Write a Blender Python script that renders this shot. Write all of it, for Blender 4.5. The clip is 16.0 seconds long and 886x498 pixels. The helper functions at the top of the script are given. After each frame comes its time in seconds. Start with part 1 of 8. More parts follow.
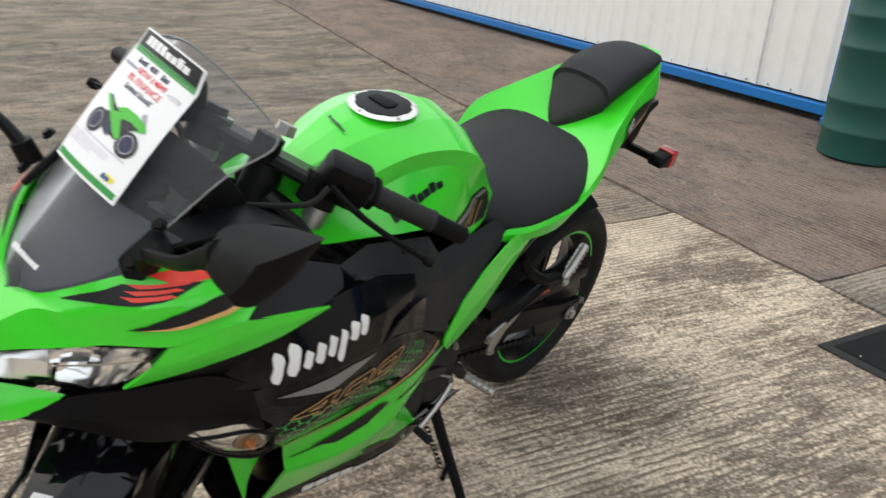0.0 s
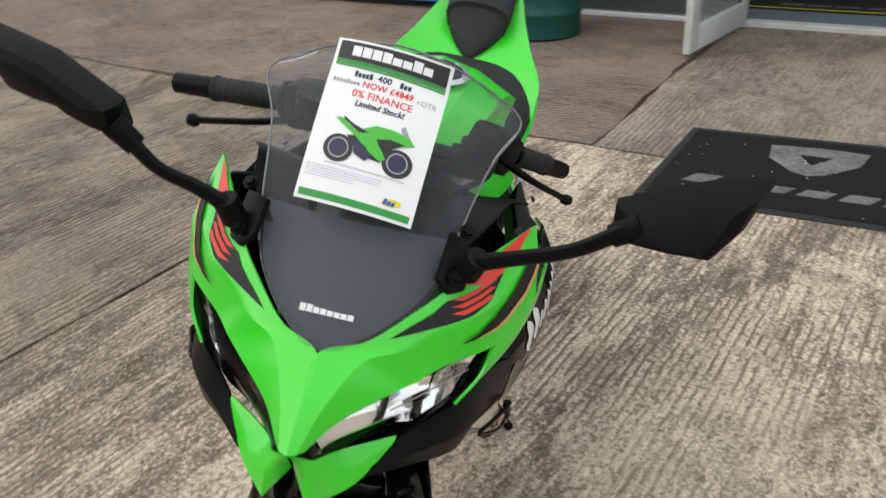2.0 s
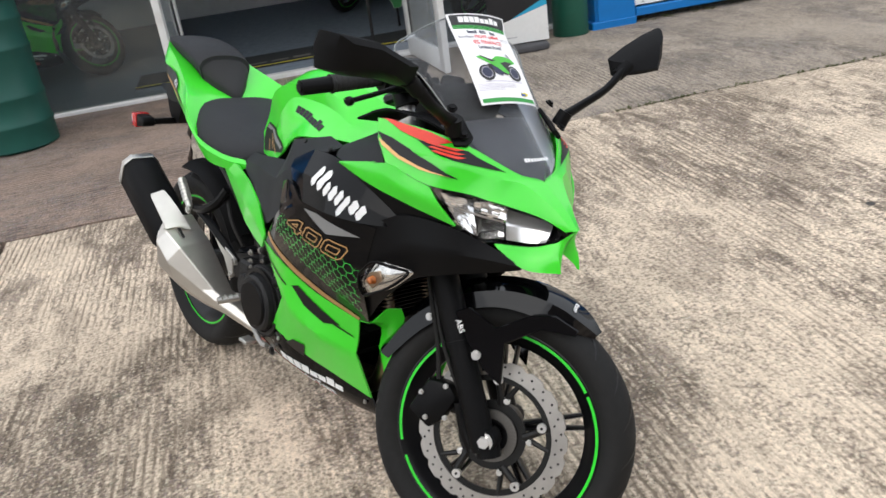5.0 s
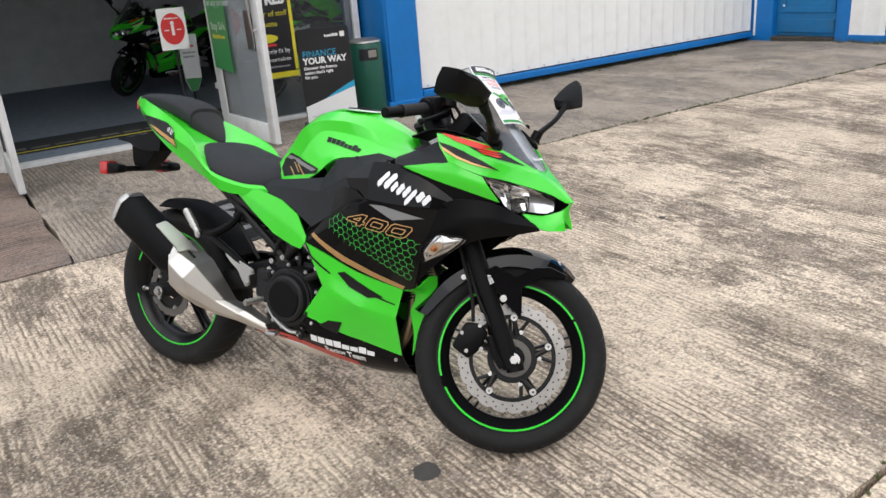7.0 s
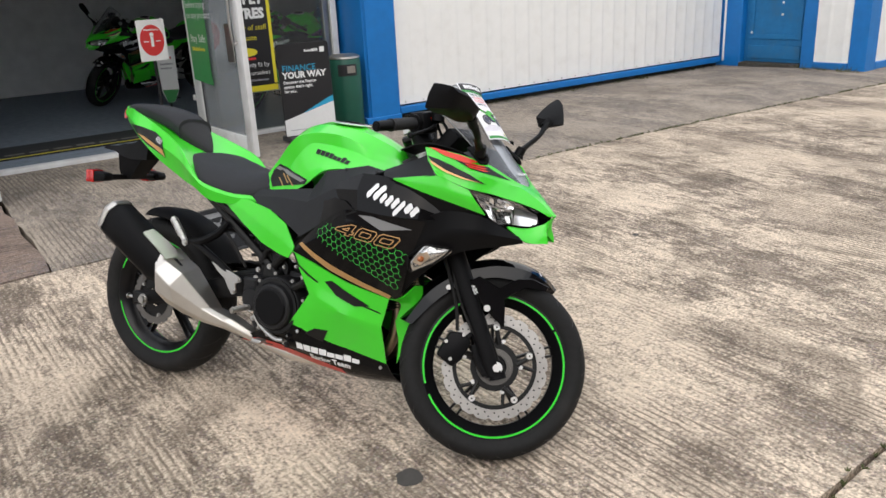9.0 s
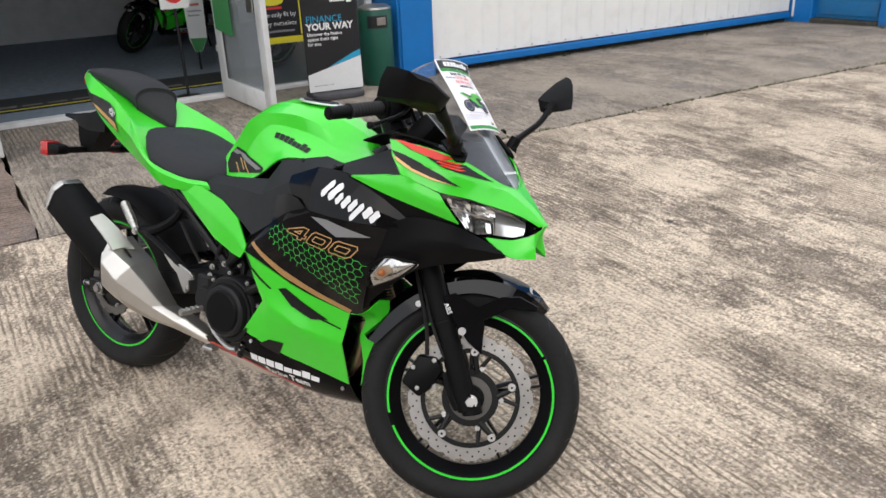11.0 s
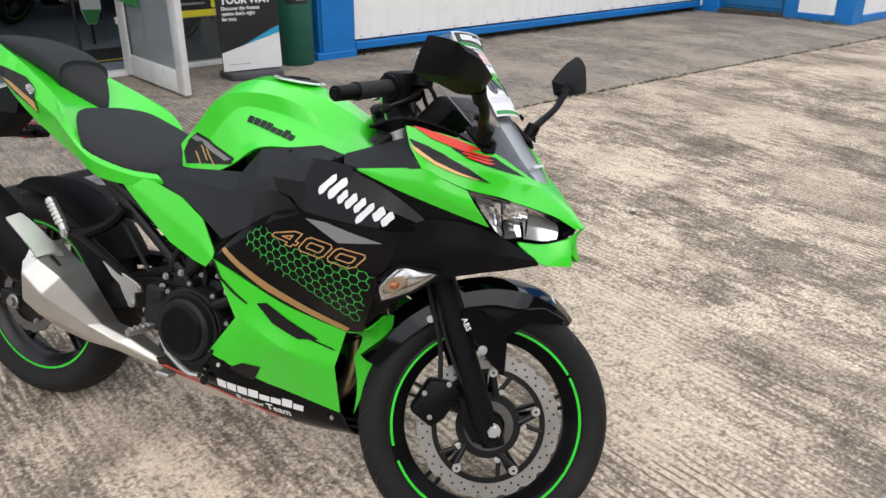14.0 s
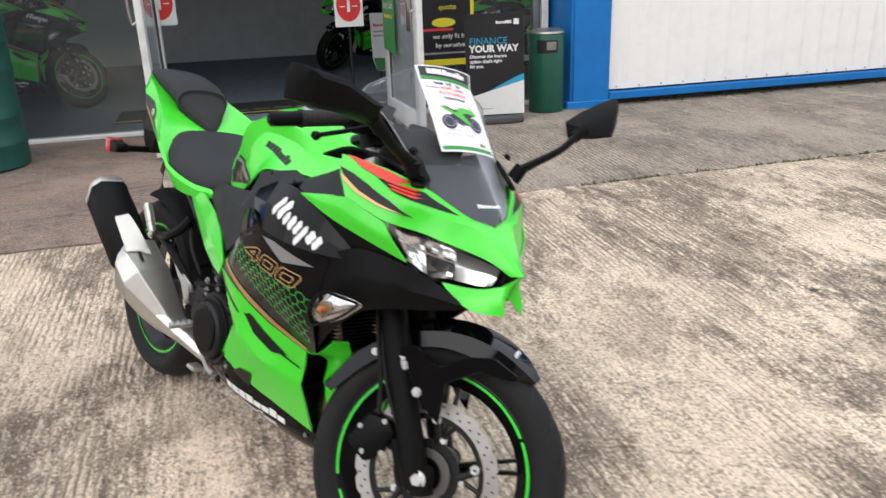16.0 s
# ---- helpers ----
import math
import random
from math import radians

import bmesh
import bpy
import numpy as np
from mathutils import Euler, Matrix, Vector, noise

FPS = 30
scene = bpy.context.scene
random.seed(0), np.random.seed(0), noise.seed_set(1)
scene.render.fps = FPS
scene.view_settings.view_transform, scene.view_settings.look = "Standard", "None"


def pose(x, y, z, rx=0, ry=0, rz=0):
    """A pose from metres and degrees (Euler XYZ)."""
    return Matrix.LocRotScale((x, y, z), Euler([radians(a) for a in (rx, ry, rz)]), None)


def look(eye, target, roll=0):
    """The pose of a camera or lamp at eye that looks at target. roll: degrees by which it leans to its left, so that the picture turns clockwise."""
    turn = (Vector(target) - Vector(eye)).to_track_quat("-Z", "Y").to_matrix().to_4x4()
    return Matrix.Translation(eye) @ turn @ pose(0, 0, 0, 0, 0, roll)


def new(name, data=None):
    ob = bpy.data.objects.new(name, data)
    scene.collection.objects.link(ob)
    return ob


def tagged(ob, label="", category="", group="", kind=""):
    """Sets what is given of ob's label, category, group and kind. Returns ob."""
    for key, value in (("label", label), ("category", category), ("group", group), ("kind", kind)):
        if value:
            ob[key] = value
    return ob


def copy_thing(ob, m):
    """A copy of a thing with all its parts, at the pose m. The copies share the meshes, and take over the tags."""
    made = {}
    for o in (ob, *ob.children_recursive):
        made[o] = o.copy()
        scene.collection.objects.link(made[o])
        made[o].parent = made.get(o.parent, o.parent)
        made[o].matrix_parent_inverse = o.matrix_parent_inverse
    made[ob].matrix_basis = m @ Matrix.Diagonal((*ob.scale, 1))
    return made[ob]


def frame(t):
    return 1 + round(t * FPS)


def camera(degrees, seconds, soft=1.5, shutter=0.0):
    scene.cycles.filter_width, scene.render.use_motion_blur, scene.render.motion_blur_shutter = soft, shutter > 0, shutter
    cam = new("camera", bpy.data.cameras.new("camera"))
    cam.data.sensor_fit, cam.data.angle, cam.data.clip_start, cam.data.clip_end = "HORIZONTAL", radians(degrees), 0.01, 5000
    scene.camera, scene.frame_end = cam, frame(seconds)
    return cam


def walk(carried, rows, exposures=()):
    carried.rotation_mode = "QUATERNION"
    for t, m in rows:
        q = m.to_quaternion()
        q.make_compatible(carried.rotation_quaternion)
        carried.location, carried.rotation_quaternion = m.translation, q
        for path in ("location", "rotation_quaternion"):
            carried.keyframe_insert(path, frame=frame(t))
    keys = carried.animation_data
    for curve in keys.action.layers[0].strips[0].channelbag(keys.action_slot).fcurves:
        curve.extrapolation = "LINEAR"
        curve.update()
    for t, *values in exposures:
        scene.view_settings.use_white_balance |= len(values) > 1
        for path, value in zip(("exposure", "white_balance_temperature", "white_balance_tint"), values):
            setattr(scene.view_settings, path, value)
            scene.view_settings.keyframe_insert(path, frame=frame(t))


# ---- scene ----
cam = camera(58.8, 16.0, 1.5, 0.35)
PATH = [
    (0, (1.784, 1.146, 1.24), (0.333, -0.009, 0.491), 3.8),
    (0.5, (1.912, 1.015, 1.232), (0.447, -0.145, 0.518), 1.7),
    (1, (2.006, 0.758, 1.221), (0.481, -0.263, 0.425), 0.8),
    (1.5, (2.041, 0.628, 1.238), (0.373, -0.069, 0.383), 1.3),
    (2, (2.135, 0.468, 1.294), (0.382, 0.136, 0.392), -3.1),
    (2.5, (2.029, 0.353, 1.316), (0.254, 0.171, 0.412), -6.9),
    (3, (1.96, 0.244, 1.324), (0.224, 0.261, 0.332), -7.4),
    (3.5, (2.04, -0.011, 1.307), (0.414, 0.575, 0.302), -6.2),
    (4, (2.219, -0.295, 1.292), (0.649, 0.535, 0.372), -2.0),
    (4.2, (2.275, -0.382, 1.304), (0.72, 0.474, 0.382), -5.5),
    (6.3, (2.447, -1.53, 1.323), (1.343, -0.009, 0.639), -3.7),
    (6.5, (2.368, -1.607, 1.35), (1.345, -0.037, 0.652), -3.9),
    (7, (2.284, -1.814, 1.375), (1.315, -0.202, 0.696), -4.5),
    (7.5, (2.279, -1.863, 1.388), (1.354, -0.208, 0.752), -4.1),
    (8, (2.294, -1.88, 1.386), (1.361, -0.223, 0.768), -4.1),
    (8.5, (2.29, -1.897, 1.39), (1.367, -0.237, 0.765), -3.6),
    (9, (2.277, -1.896, 1.383), (1.37, -0.234, 0.74), -2.9),
    (9.2, (2.275, -1.905, 1.363), (1.381, -0.234, 0.724), -1.8),
    (11.3, (2.264, -1.352, 1.401), (1.239, 0.156, 0.579), -3.7),
    (11.5, (2.234, -1.322, 1.396), (1.211, 0.167, 0.538), -4.8),
    (12, (2.041, -1.323, 1.352), (1.076, 0.238, 0.558), -4.2),
    (12.5, (1.911, -1.346, 1.359), (0.991, 0.286, 0.66), -1.3),
    (13, (1.888, -1.339, 1.352), (1.011, 0.306, 0.627), -0.6),
    (13.5, (1.887, -1.328, 1.34), (1.081, 0.33, 0.564), -0.5),
    (14, (1.887, -1.321, 1.336), (1.125, 0.345, 0.536), 0.3),
    (14.5, (1.895, -1.281, 1.338), (1.106, 0.355, 0.5), 0.1),
    (15, (1.966, -1.137, 1.33), (0.945, 0.333, 0.437), -2.3),
    (15.5, (2.197, -0.94, 1.317), (0.836, 0.348, 0.617), -3.1),
    (16, (2.483, -0.841, 1.28), (1.049, 0.382, 0.612), -2.0),
]
walk(cam, [(t, look(eye, target, roll)) for t, eye, target, roll in PATH],
     ((0.0, -0.03, 6650, 5), (1.0, -0.17, 6650, 4), (2.0, -0.13, 6650, 4), (2.5, -0.16, 6600, 4), (3.0, -0.40, 6600, 4), (3.5, -0.42, 6600, 5), (4.0, -0.03, 6550, 8), (6.5, 0.20, 6400, 9), (7.5, 0.08, 6500, 10),
      (9.0, 0.08, 6550, 10), (11.5, 0.06, 6450, 10), (13.0, 0.04, 6450, 10), (14.5, 0.13, 6400, 10), (15.5, 0.26, 6350, 8), (16.0, 0.26, 6500, 10)))

# ---- sky, sun and exposure ----
world = bpy.data.worlds.new("overcast_sky")
scene.world = world
world.use_nodes = True
wn = world.node_tree.nodes
wn.clear()
sky = wn.new("ShaderNodeTexSky")
sky.sky_type, sky.sun_disc = "NISHITA", False
sky.sun_elevation, sky.sun_rotation = radians(52), radians(150)
sky.air_density, sky.dust_density, sky.ozone_density = 1.0, 4.0, 1.0
cloud = wn.new("ShaderNodeMix")
cloud.data_type = "RGBA"
cloud.inputs["Factor"].default_value = 0.8
cloud.inputs["B"].default_value = (8.0, 8.2, 8.6, 1)
bg, wout = wn.new("ShaderNodeBackground"), wn.new("ShaderNodeOutputWorld")
bg.inputs["Strength"].default_value = 0.184
world.node_tree.links.new(sky.outputs["Color"], cloud.inputs["A"])
world.node_tree.links.new(cloud.outputs["Result"], bg.inputs["Color"])
world.node_tree.links.new(bg.outputs["Background"], wout.inputs["Surface"])
sun = new("sun", bpy.data.lights.new("sun", "SUN"))
sun.data.energy, sun.data.angle, sun.data.color = 0.55, radians(60), (1.0, 0.965, 0.92)
sun.matrix_world = look((3.0, -4.0, 7.0), (0.3, 0.6, 0.0))

# ---- building blocks ----
COS, SIN, PI, TAU = math.cos, math.sin, math.pi, math.tau
SITE = pose(0, 0, 0, 0, 0, 65)  # x runs along the shop front, y towards it


def smooth_step(a, b, x):
    t = min(1.0, max(0.0, (x - a) / (b - a)))
    return t * t * (3 - 2 * t)


def ground_z(s, e):
    """Height of the paving: it falls gently away from the shop front."""
    w = smooth_step(1.2, 3.3, e)
    near = 0.033 * 4 * math.tanh(s / 4) + 0.0326 * 6 * math.tanh(e / 6)
    return 0.008 + (1 - w) * near + w * 0.160


class Geo:
    """Vertices and faces that grow piece by piece."""

    def __init__(self, verts=(), faces=()):
        self.v, self.f = [Vector(p) for p in verts], [tuple(f) for f in faces]

    def add(self, other, m=None):
        n = len(self.v)
        self.v += [m @ p for p in other.v] if m else [p.copy() for p in other.v]
        self.f += [tuple(i + n for i in f) for f in other.f]
        return self

    def moved(self, m):
        return Geo([m @ p for p in self.v], self.f if m.to_3x3().determinant() > 0 else [f[::-1] for f in self.f])

    def mapped(self, fn):
        return Geo([fn(p) for p in self.v], self.f)

    def mesh(self, name, smooth=35):
        me = bpy.data.meshes.new(name)
        me.from_pydata([tuple(p) for p in self.v], [], self.f)
        me.validate()
        if smooth:
            me.shade_smooth()
            me.set_sharp_from_angle(angle=radians(smooth))
        return me


def from_bm(bm):
    bm.verts.ensure_lookup_table()
    bm.verts.index_update()
    g = Geo([v.co.copy() for v in bm.verts], [[v.index for v in f.verts] for f in bm.faces])
    bm.free()
    return g


def box(x0, x1, y0, y1, z0, z1, bevel=0.0, segs=1):
    bm = bmesh.new()
    bmesh.ops.create_cube(bm, size=1.0)
    for v in bm.verts:
        v.co = ((x0 + x1) / 2 + v.co.x * (x1 - x0), (y0 + y1) / 2 + v.co.y * (y1 - y0), (z0 + z1) / 2 + v.co.z * (z1 - z0))
    if bevel:
        bmesh.ops.bevel(bm, geom=bm.edges[:], offset=bevel, segments=segs, affect="EDGES", profile=0.5)
    return from_bm(bm)


def prism(outline, z0, z1, bevel=0.0, segs=1):
    """A flat outline of (x, y) pulled up from z0 to z1, with rounded edges."""
    bm = bmesh.new()
    f = bm.faces.new([bm.verts.new((x, y, z0)) for x, y in outline])
    up = bmesh.ops.extrude_face_region(bm, geom=[f])["geom"]
    for v in up:
        if isinstance(v, bmesh.types.BMVert):
            v.co.z = z1
    bmesh.ops.recalc_face_normals(bm, faces=bm.faces[:])
    if bevel:
        bmesh.ops.bevel(bm, geom=bm.edges[:], offset=bevel, segments=segs, affect="EDGES", profile=0.5)
    return from_bm(bm)


def lathe(profile, n=48, closed=False):
    """A profile of (radius, height) turned round the y axis, height along y."""
    g = Geo()
    for k in range(n):
        a = TAU * k / n
        g.v += [Vector((r * COS(a), h, r * SIN(a))) for r, h in profile]
    m = len(profile)
    for k in range(n):
        a, b = k * m, (k + 1) % n * m
        for i in range(m if closed else m - 1):
            j = (i + 1) % m
            g.f.append((a + i, a + j, b + j, b + i))
    return g


def rod(a, b, r0, r1=None, n=14, cap=True):
    """A round bar from a to b."""
    a, b, r1 = Vector(a), Vector(b), r0 if r1 is None else r1
    q = (b - a).to_track_quat("Z", "Y").to_matrix()
    g = Geo()
    for p, r in ((a, r0), (b, r1)):
        g.v += [p + q @ Vector((r * COS(TAU * k / n), r * SIN(TAU * k / n), 0)) for k in range(n)]
    g.f = [(k, (k + 1) % n, n + (k + 1) % n, n + k) for k in range(n)]
    if cap:
        g.f += [tuple(range(n))[::-1], tuple(range(n, 2 * n))]
    return g


def spline(points, steps=8):
    """A smooth line through points."""
    p = [Vector(q) for q in points]
    p = [2 * p[0] - p[1], *p, 2 * p[-1] - p[-2]]
    out = []
    for i in range(1, len(p) - 2):
        for k in range(steps):
            t = k / steps
            out.append(0.5 * (2 * p[i] + (p[i + 1] - p[i - 1]) * t + (2 * p[i - 1] - 5 * p[i] + 4 * p[i + 1] - p[i + 2]) * t * t
                              + (3 * p[i] - p[i - 1] - 3 * p[i + 1] + p[i + 2]) * t ** 3))
    return out + [p[-2]]


def hose(points, r, n=8, steps=6, squash=1.0):
    """A tube along a smooth line; r may be a list, one radius a point."""
    line = spline(points, steps) if steps else [Vector(q) for q in points]
    radii = [float(q) for q in np.interp(np.linspace(0, 1, len(line)), np.linspace(0, 1, len(r)), r)] if isinstance(r, (list, tuple)) else [r] * len(line)
    g, side = Geo(), None
    for i, p in enumerate(line):
        way = (line[min(i + 1, len(line) - 1)] - line[max(i - 1, 0)]).normalized()
        if side is None:
            side = way.orthogonal().normalized()
        side = (side - way * side.dot(way)).normalized()
        other = way.cross(side)
        g.v += [p + radii[i] * (COS(TAU * k / n) * side + squash * SIN(TAU * k / n) * other) for k in range(n)]
    for i in range(len(line) - 1):
        g.f += [(i * n + k, i * n + (k + 1) % n, (i + 1) * n + (k + 1) % n, (i + 1) * n + k) for k in range(n)]
    g.f += [tuple(range(n))[::-1], tuple(range((len(line) - 1) * n, len(line) * n))]
    return g


def loft(rings, cap=True):
    """Closed rings of equal length joined into a skin."""
    n, g = len(rings[0]), Geo()
    for ring in rings:
        g.v += [Vector(p) for p in ring]
    for i in range(len(rings) - 1):
        g.f += [(i * n + k, i * n + (k + 1) % n, (i + 1) * n + (k + 1) % n, (i + 1) * n + k) for k in range(n)]
    if cap:
        g.f += [tuple(range(n))[::-1], tuple(range((len(rings) - 1) * n, len(rings) * n))]
    return g


class Skin:
    """A curved panel through a grid of points: rows of equal length, smooth along both ways."""

    def __init__(self, rows, hard_u=(), hard_v=()):
        self.p = [[Vector(q) for q in row] for row in rows]
        self.nu, self.nv = len(rows) - 1, len(rows[0]) - 1
        self.hard_u, self.hard_v = set(hard_u), set(hard_v)

    @staticmethod
    def line(p, t, hard):
        """A point on the curve through p; it has a crease at the knots in hard."""
        n = len(p) - 1
        i = min(max(int(t * n), 0), n - 1)
        x = t * n - i
        a = 2 * p[i] - p[i + 1] if i == 0 or i in hard else p[i - 1]
        d = 2 * p[i + 1] - p[i] if i == n - 1 or i + 1 in hard else p[i + 2]
        b, c = p[i], p[i + 1]
        return 0.5 * (2 * b + (c - a) * x + (2 * a - 5 * b + 4 * c - d) * x * x + (3 * b - a - 3 * c + d) * x ** 3)

    def at(self, u, v):
        return self.line([self.line(row, v, self.hard_v) for row in self.p], u, self.hard_u)

    def normal(self, u, v):
        h = 1e-3
        u, v = min(max(u, h), 1 - h), min(max(v, h), 1 - h)
        return (self.at(u + h, v) - self.at(u - h, v)).cross(self.at(u, v + h) - self.at(u, v - h)).normalized()

    def geo(self, thick=0.003, ku=4, kv=4, out=1):
        """The panel with its thickness. out: the side on which the normal points outwards."""
        nu, nv = self.nu * ku, self.nv * kv
        g = Geo()
        for side in (0, 1):
            for i in range(nu + 1):
                for j in range(nv + 1):
                    u, v = i / nu, j / nv
                    g.v.append(self.at(u, v) - (self.normal(u, v) * thick * out if side else Vector()))
        w, n = nv + 1, (nu + 1) * (nv + 1)
        for i in range(nu):
            for j in range(nv):
                q = (i * w + j, (i + 1) * w + j, (i + 1) * w + j + 1, i * w + j + 1)
                g.f += [q if out > 0 else q[::-1], tuple(n + k for k in (q[::-1] if out > 0 else q))]
        rim = [(i, i + 1) for i in range(nv)] + [(nu * w + i + 1, nu * w + i) for i in range(nv)]
        rim += [((i + 1) * w, i * w) for i in range(nu)] + [(i * w + nv, (i + 1) * w + nv) for i in range(nu)]
        g.f += [(a, b, n + b, n + a) if out > 0 else (b, a, n + a, n + b) for a, b in rim]
        return g

    def laid(self, g, lift=0.0012, out=1):
        """Flat geometry in (u, v) put onto the panel."""
        top = g.mapped(lambda p: self.at(p.x, p.y) + self.normal(p.x, p.y) * lift * out)
        top.f = [self.facing(top, f, g, out) for f in top.f]
        return top

    def facing(self, top, f, g, out):
        a, b, c = (top.v[i] for i in f[:3])
        c0 = sum((Vector((g.v[i].x, g.v[i].y, 0)) for i in f), Vector()) / len(f)
        return f if (b - a).cross(c - a).dot(self.normal(c0.x, c0.y) * out) > 0 else f[::-1]


def mirrored(g):
    return Geo([(p.x, -p.y, p.z) for p in g.v], [f[::-1] for f in g.f])


def letters(text, size=1.0, align="CENTER", shear=0.0, bold=0.0):
    """Flat lettering in the built-in font, lying in x and y."""
    cu = bpy.data.curves.new("lettering", "FONT")
    cu.body, cu.size, cu.align_x, cu.align_y, cu.shear, cu.offset = text, size, align, "CENTER", shear, bold
    cu.resolution_u = 2
    ob = new("lettering", cu)
    bpy.context.view_layer.update()
    me = bpy.data.meshes.new_from_object(ob.evaluated_get(bpy.context.evaluated_depsgraph_get()))
    g = Geo([v.co.copy() for v in me.vertices], [list(p.vertices) for p in me.polygons])
    bpy.data.objects.remove(ob)
    bpy.data.curves.remove(cu)
    bpy.data.meshes.remove(me)
    return g


def bars(n, width, height, gap=0.18, slant=0.0, seed=0):
    """A word that is not spelt out: n upright blocks of uneven height, centred."""
    rng, g, w = random.Random(seed), Geo(), width / n
    for k in range(n):
        x0, x1 = -width / 2 + k * w, -width / 2 + (k + 1 - gap) * w
        h = height * (1.0 if k == 0 else rng.choice((0.72, 0.72, 0.8, 1.0)))
        i, y0, y1 = len(g.v), -height / 2, -height / 2 + h
        g.v += [Vector((x0 + slant * y0, y0, 0)), Vector((x1 + slant * y0, y0, 0)), Vector((x1 + slant * y1, y1, 0)), Vector((x0 + slant * y1, y1, 0))]
        g.f.append((i, i + 1, i + 2, i + 3))
    return g


def sheet(outline, z=0.0):
    return Geo([(x, y, z) for x, y in outline], [tuple(range(len(outline)))])


def rect(x0, x1, y0, y1, z=0.0):
    return sheet([(x0, y0), (x1, y0), (x1, y1), (x0, y1)], z)


def disc(r, n=32, z=0.0, sx=1.0, sy=1.0):
    return sheet([(sx * r * COS(TAU * k / n), sy * r * SIN(TAU * k / n)) for k in range(n)], z)


FINE_PRINT = ("maker_mark", "model_mark", "lettering", "team_lettering", "abs_lettering", "guard_mark", "word_mark", "tread_pattern", "hole_pattern", "lint", "old_price", "small_print", "filler_mark", "worn_print", "print_lines", "number_outline", "number_fill", "tail_number", "abs_ring")


def part(name, g, material, parent=None, label="", smooth=35, m=None):
    """Links one mesh object, under its thing or part where there is one."""
    ob = new(name, g.mesh(name, smooth) if isinstance(g, Geo) else g)
    for mt in material if isinstance(material, (list, tuple)) else [material]:
        if not ob.data.materials or len(ob.data.materials) < 1 or isinstance(material, (list, tuple)):
            ob.data.materials.append(mt)
    if parent:
        ob.parent = parent
    if m:
        ob.matrix_basis = m
    return tagged(ob, label, "", "", "stuff" if name in FINE_PRINT else "")


def thing(name, label, category, m=None, group="", kind=""):
    ob = new(name)
    ob.empty_display_size = 0.1
    if m:
        ob.matrix_basis = m
    return tagged(ob, label, category, group, kind)


# ---- materials ----
def material(name, colour, rough=0.5, metal=0.0, coat=0.0, grain=0.0, grain_size=40.0, bump=0.0, bump_size=200.0, spec=0.5, dirt=0.0, dirt_colour=(0.1, 0.08, 0.06)):
    """A plain surface with grain in its colour, uneven gloss, fine relief and some dirt."""
    mt = bpy.data.materials.new(name)
    mt.use_nodes = True
    nt = mt.node_tree
    b = nt.nodes["Principled BSDF"]
    b.inputs["Base Color"].default_value = (*colour, 1)
    b.inputs["Roughness"].default_value = rough
    b.inputs["Metallic"].default_value = metal
    b.inputs["Coat Weight"].default_value = coat
    b.inputs["Coat Roughness"].default_value = 0.10
    b.inputs["Specular IOR Level"].default_value = spec
    co = nt.nodes.new("ShaderNodeTexCoord")

    def noise_node(size, detail=4.0):
        n = nt.nodes.new("ShaderNodeTexNoise")
        n.inputs["Scale"].default_value, n.inputs["Detail"].default_value = size, detail
        nt.links.new(co.outputs["Object"], n.inputs["Vector"])
        return n

    last = None
    if grain:
        n, n2 = noise_node(grain_size), noise_node(grain_size * 0.13)
        mix = nt.nodes.new("ShaderNodeMath")
        mix.operation = "ADD"
        nt.links.new(n.outputs["Fac"], mix.inputs[0])
        nt.links.new(n2.outputs["Fac"], mix.inputs[1])
        ramp = nt.nodes.new("ShaderNodeMapRange")
        ramp.inputs["From Min"].default_value, ramp.inputs["From Max"].default_value = 0.6, 1.4
        ramp.inputs["To Min"].default_value, ramp.inputs["To Max"].default_value = 1 - grain, 1 + grain
        nt.links.new(mix.outputs[0], ramp.inputs["Value"])
        mul = nt.nodes.new("ShaderNodeMix")
        mul.data_type, mul.blend_type = "RGBA", "MULTIPLY"
        mul.inputs["Factor"].default_value = 1.0
        mul.inputs["A"].default_value = (*colour, 1)
        nt.links.new(ramp.outputs["Result"], mul.inputs["B"])
        last = mul.outputs["Result"]
        rr = nt.nodes.new("ShaderNodeMapRange")
        rr.inputs["To Min"].default_value, rr.inputs["To Max"].default_value = max(0.02, rough - 0.12), min(1.0, rough + 0.12)
        nt.links.new(n2.outputs["Fac"], rr.inputs["Value"])
        nt.links.new(rr.outputs["Result"], b.inputs["Roughness"])
    if dirt:
        n = noise_node(7.0, 8.0)
        cut = nt.nodes.new("ShaderNodeMapRange")
        cut.inputs["From Min"].default_value, cut.inputs["From Max"].default_value = 0.52, 0.75
        cut.inputs["To Max"].default_value = dirt
        nt.links.new(n.outputs["Fac"], cut.inputs["Value"])
        mix = nt.nodes.new("ShaderNodeMix")
        mix.data_type = "RGBA"
        mix.inputs["A"].default_value, mix.inputs["B"].default_value = (*colour, 1), (*dirt_colour, 1)
        if last:
            nt.links.new(last, mix.inputs["A"])
        nt.links.new(cut.outputs["Result"], mix.inputs["Factor"])
        last = mix.outputs["Result"]
    if last:
        nt.links.new(last, b.inputs["Base Color"])
    if bump:
        n = noise_node(bump_size, 3.0)
        bp = nt.nodes.new("ShaderNodeBump")
        bp.inputs["Strength"].default_value, bp.inputs["Distance"].default_value = bump, 0.002
        nt.links.new(n.outputs["Fac"], bp.inputs["Height"])
        nt.links.new(bp.outputs["Normal"], b.inputs["Normal"])
    return mt


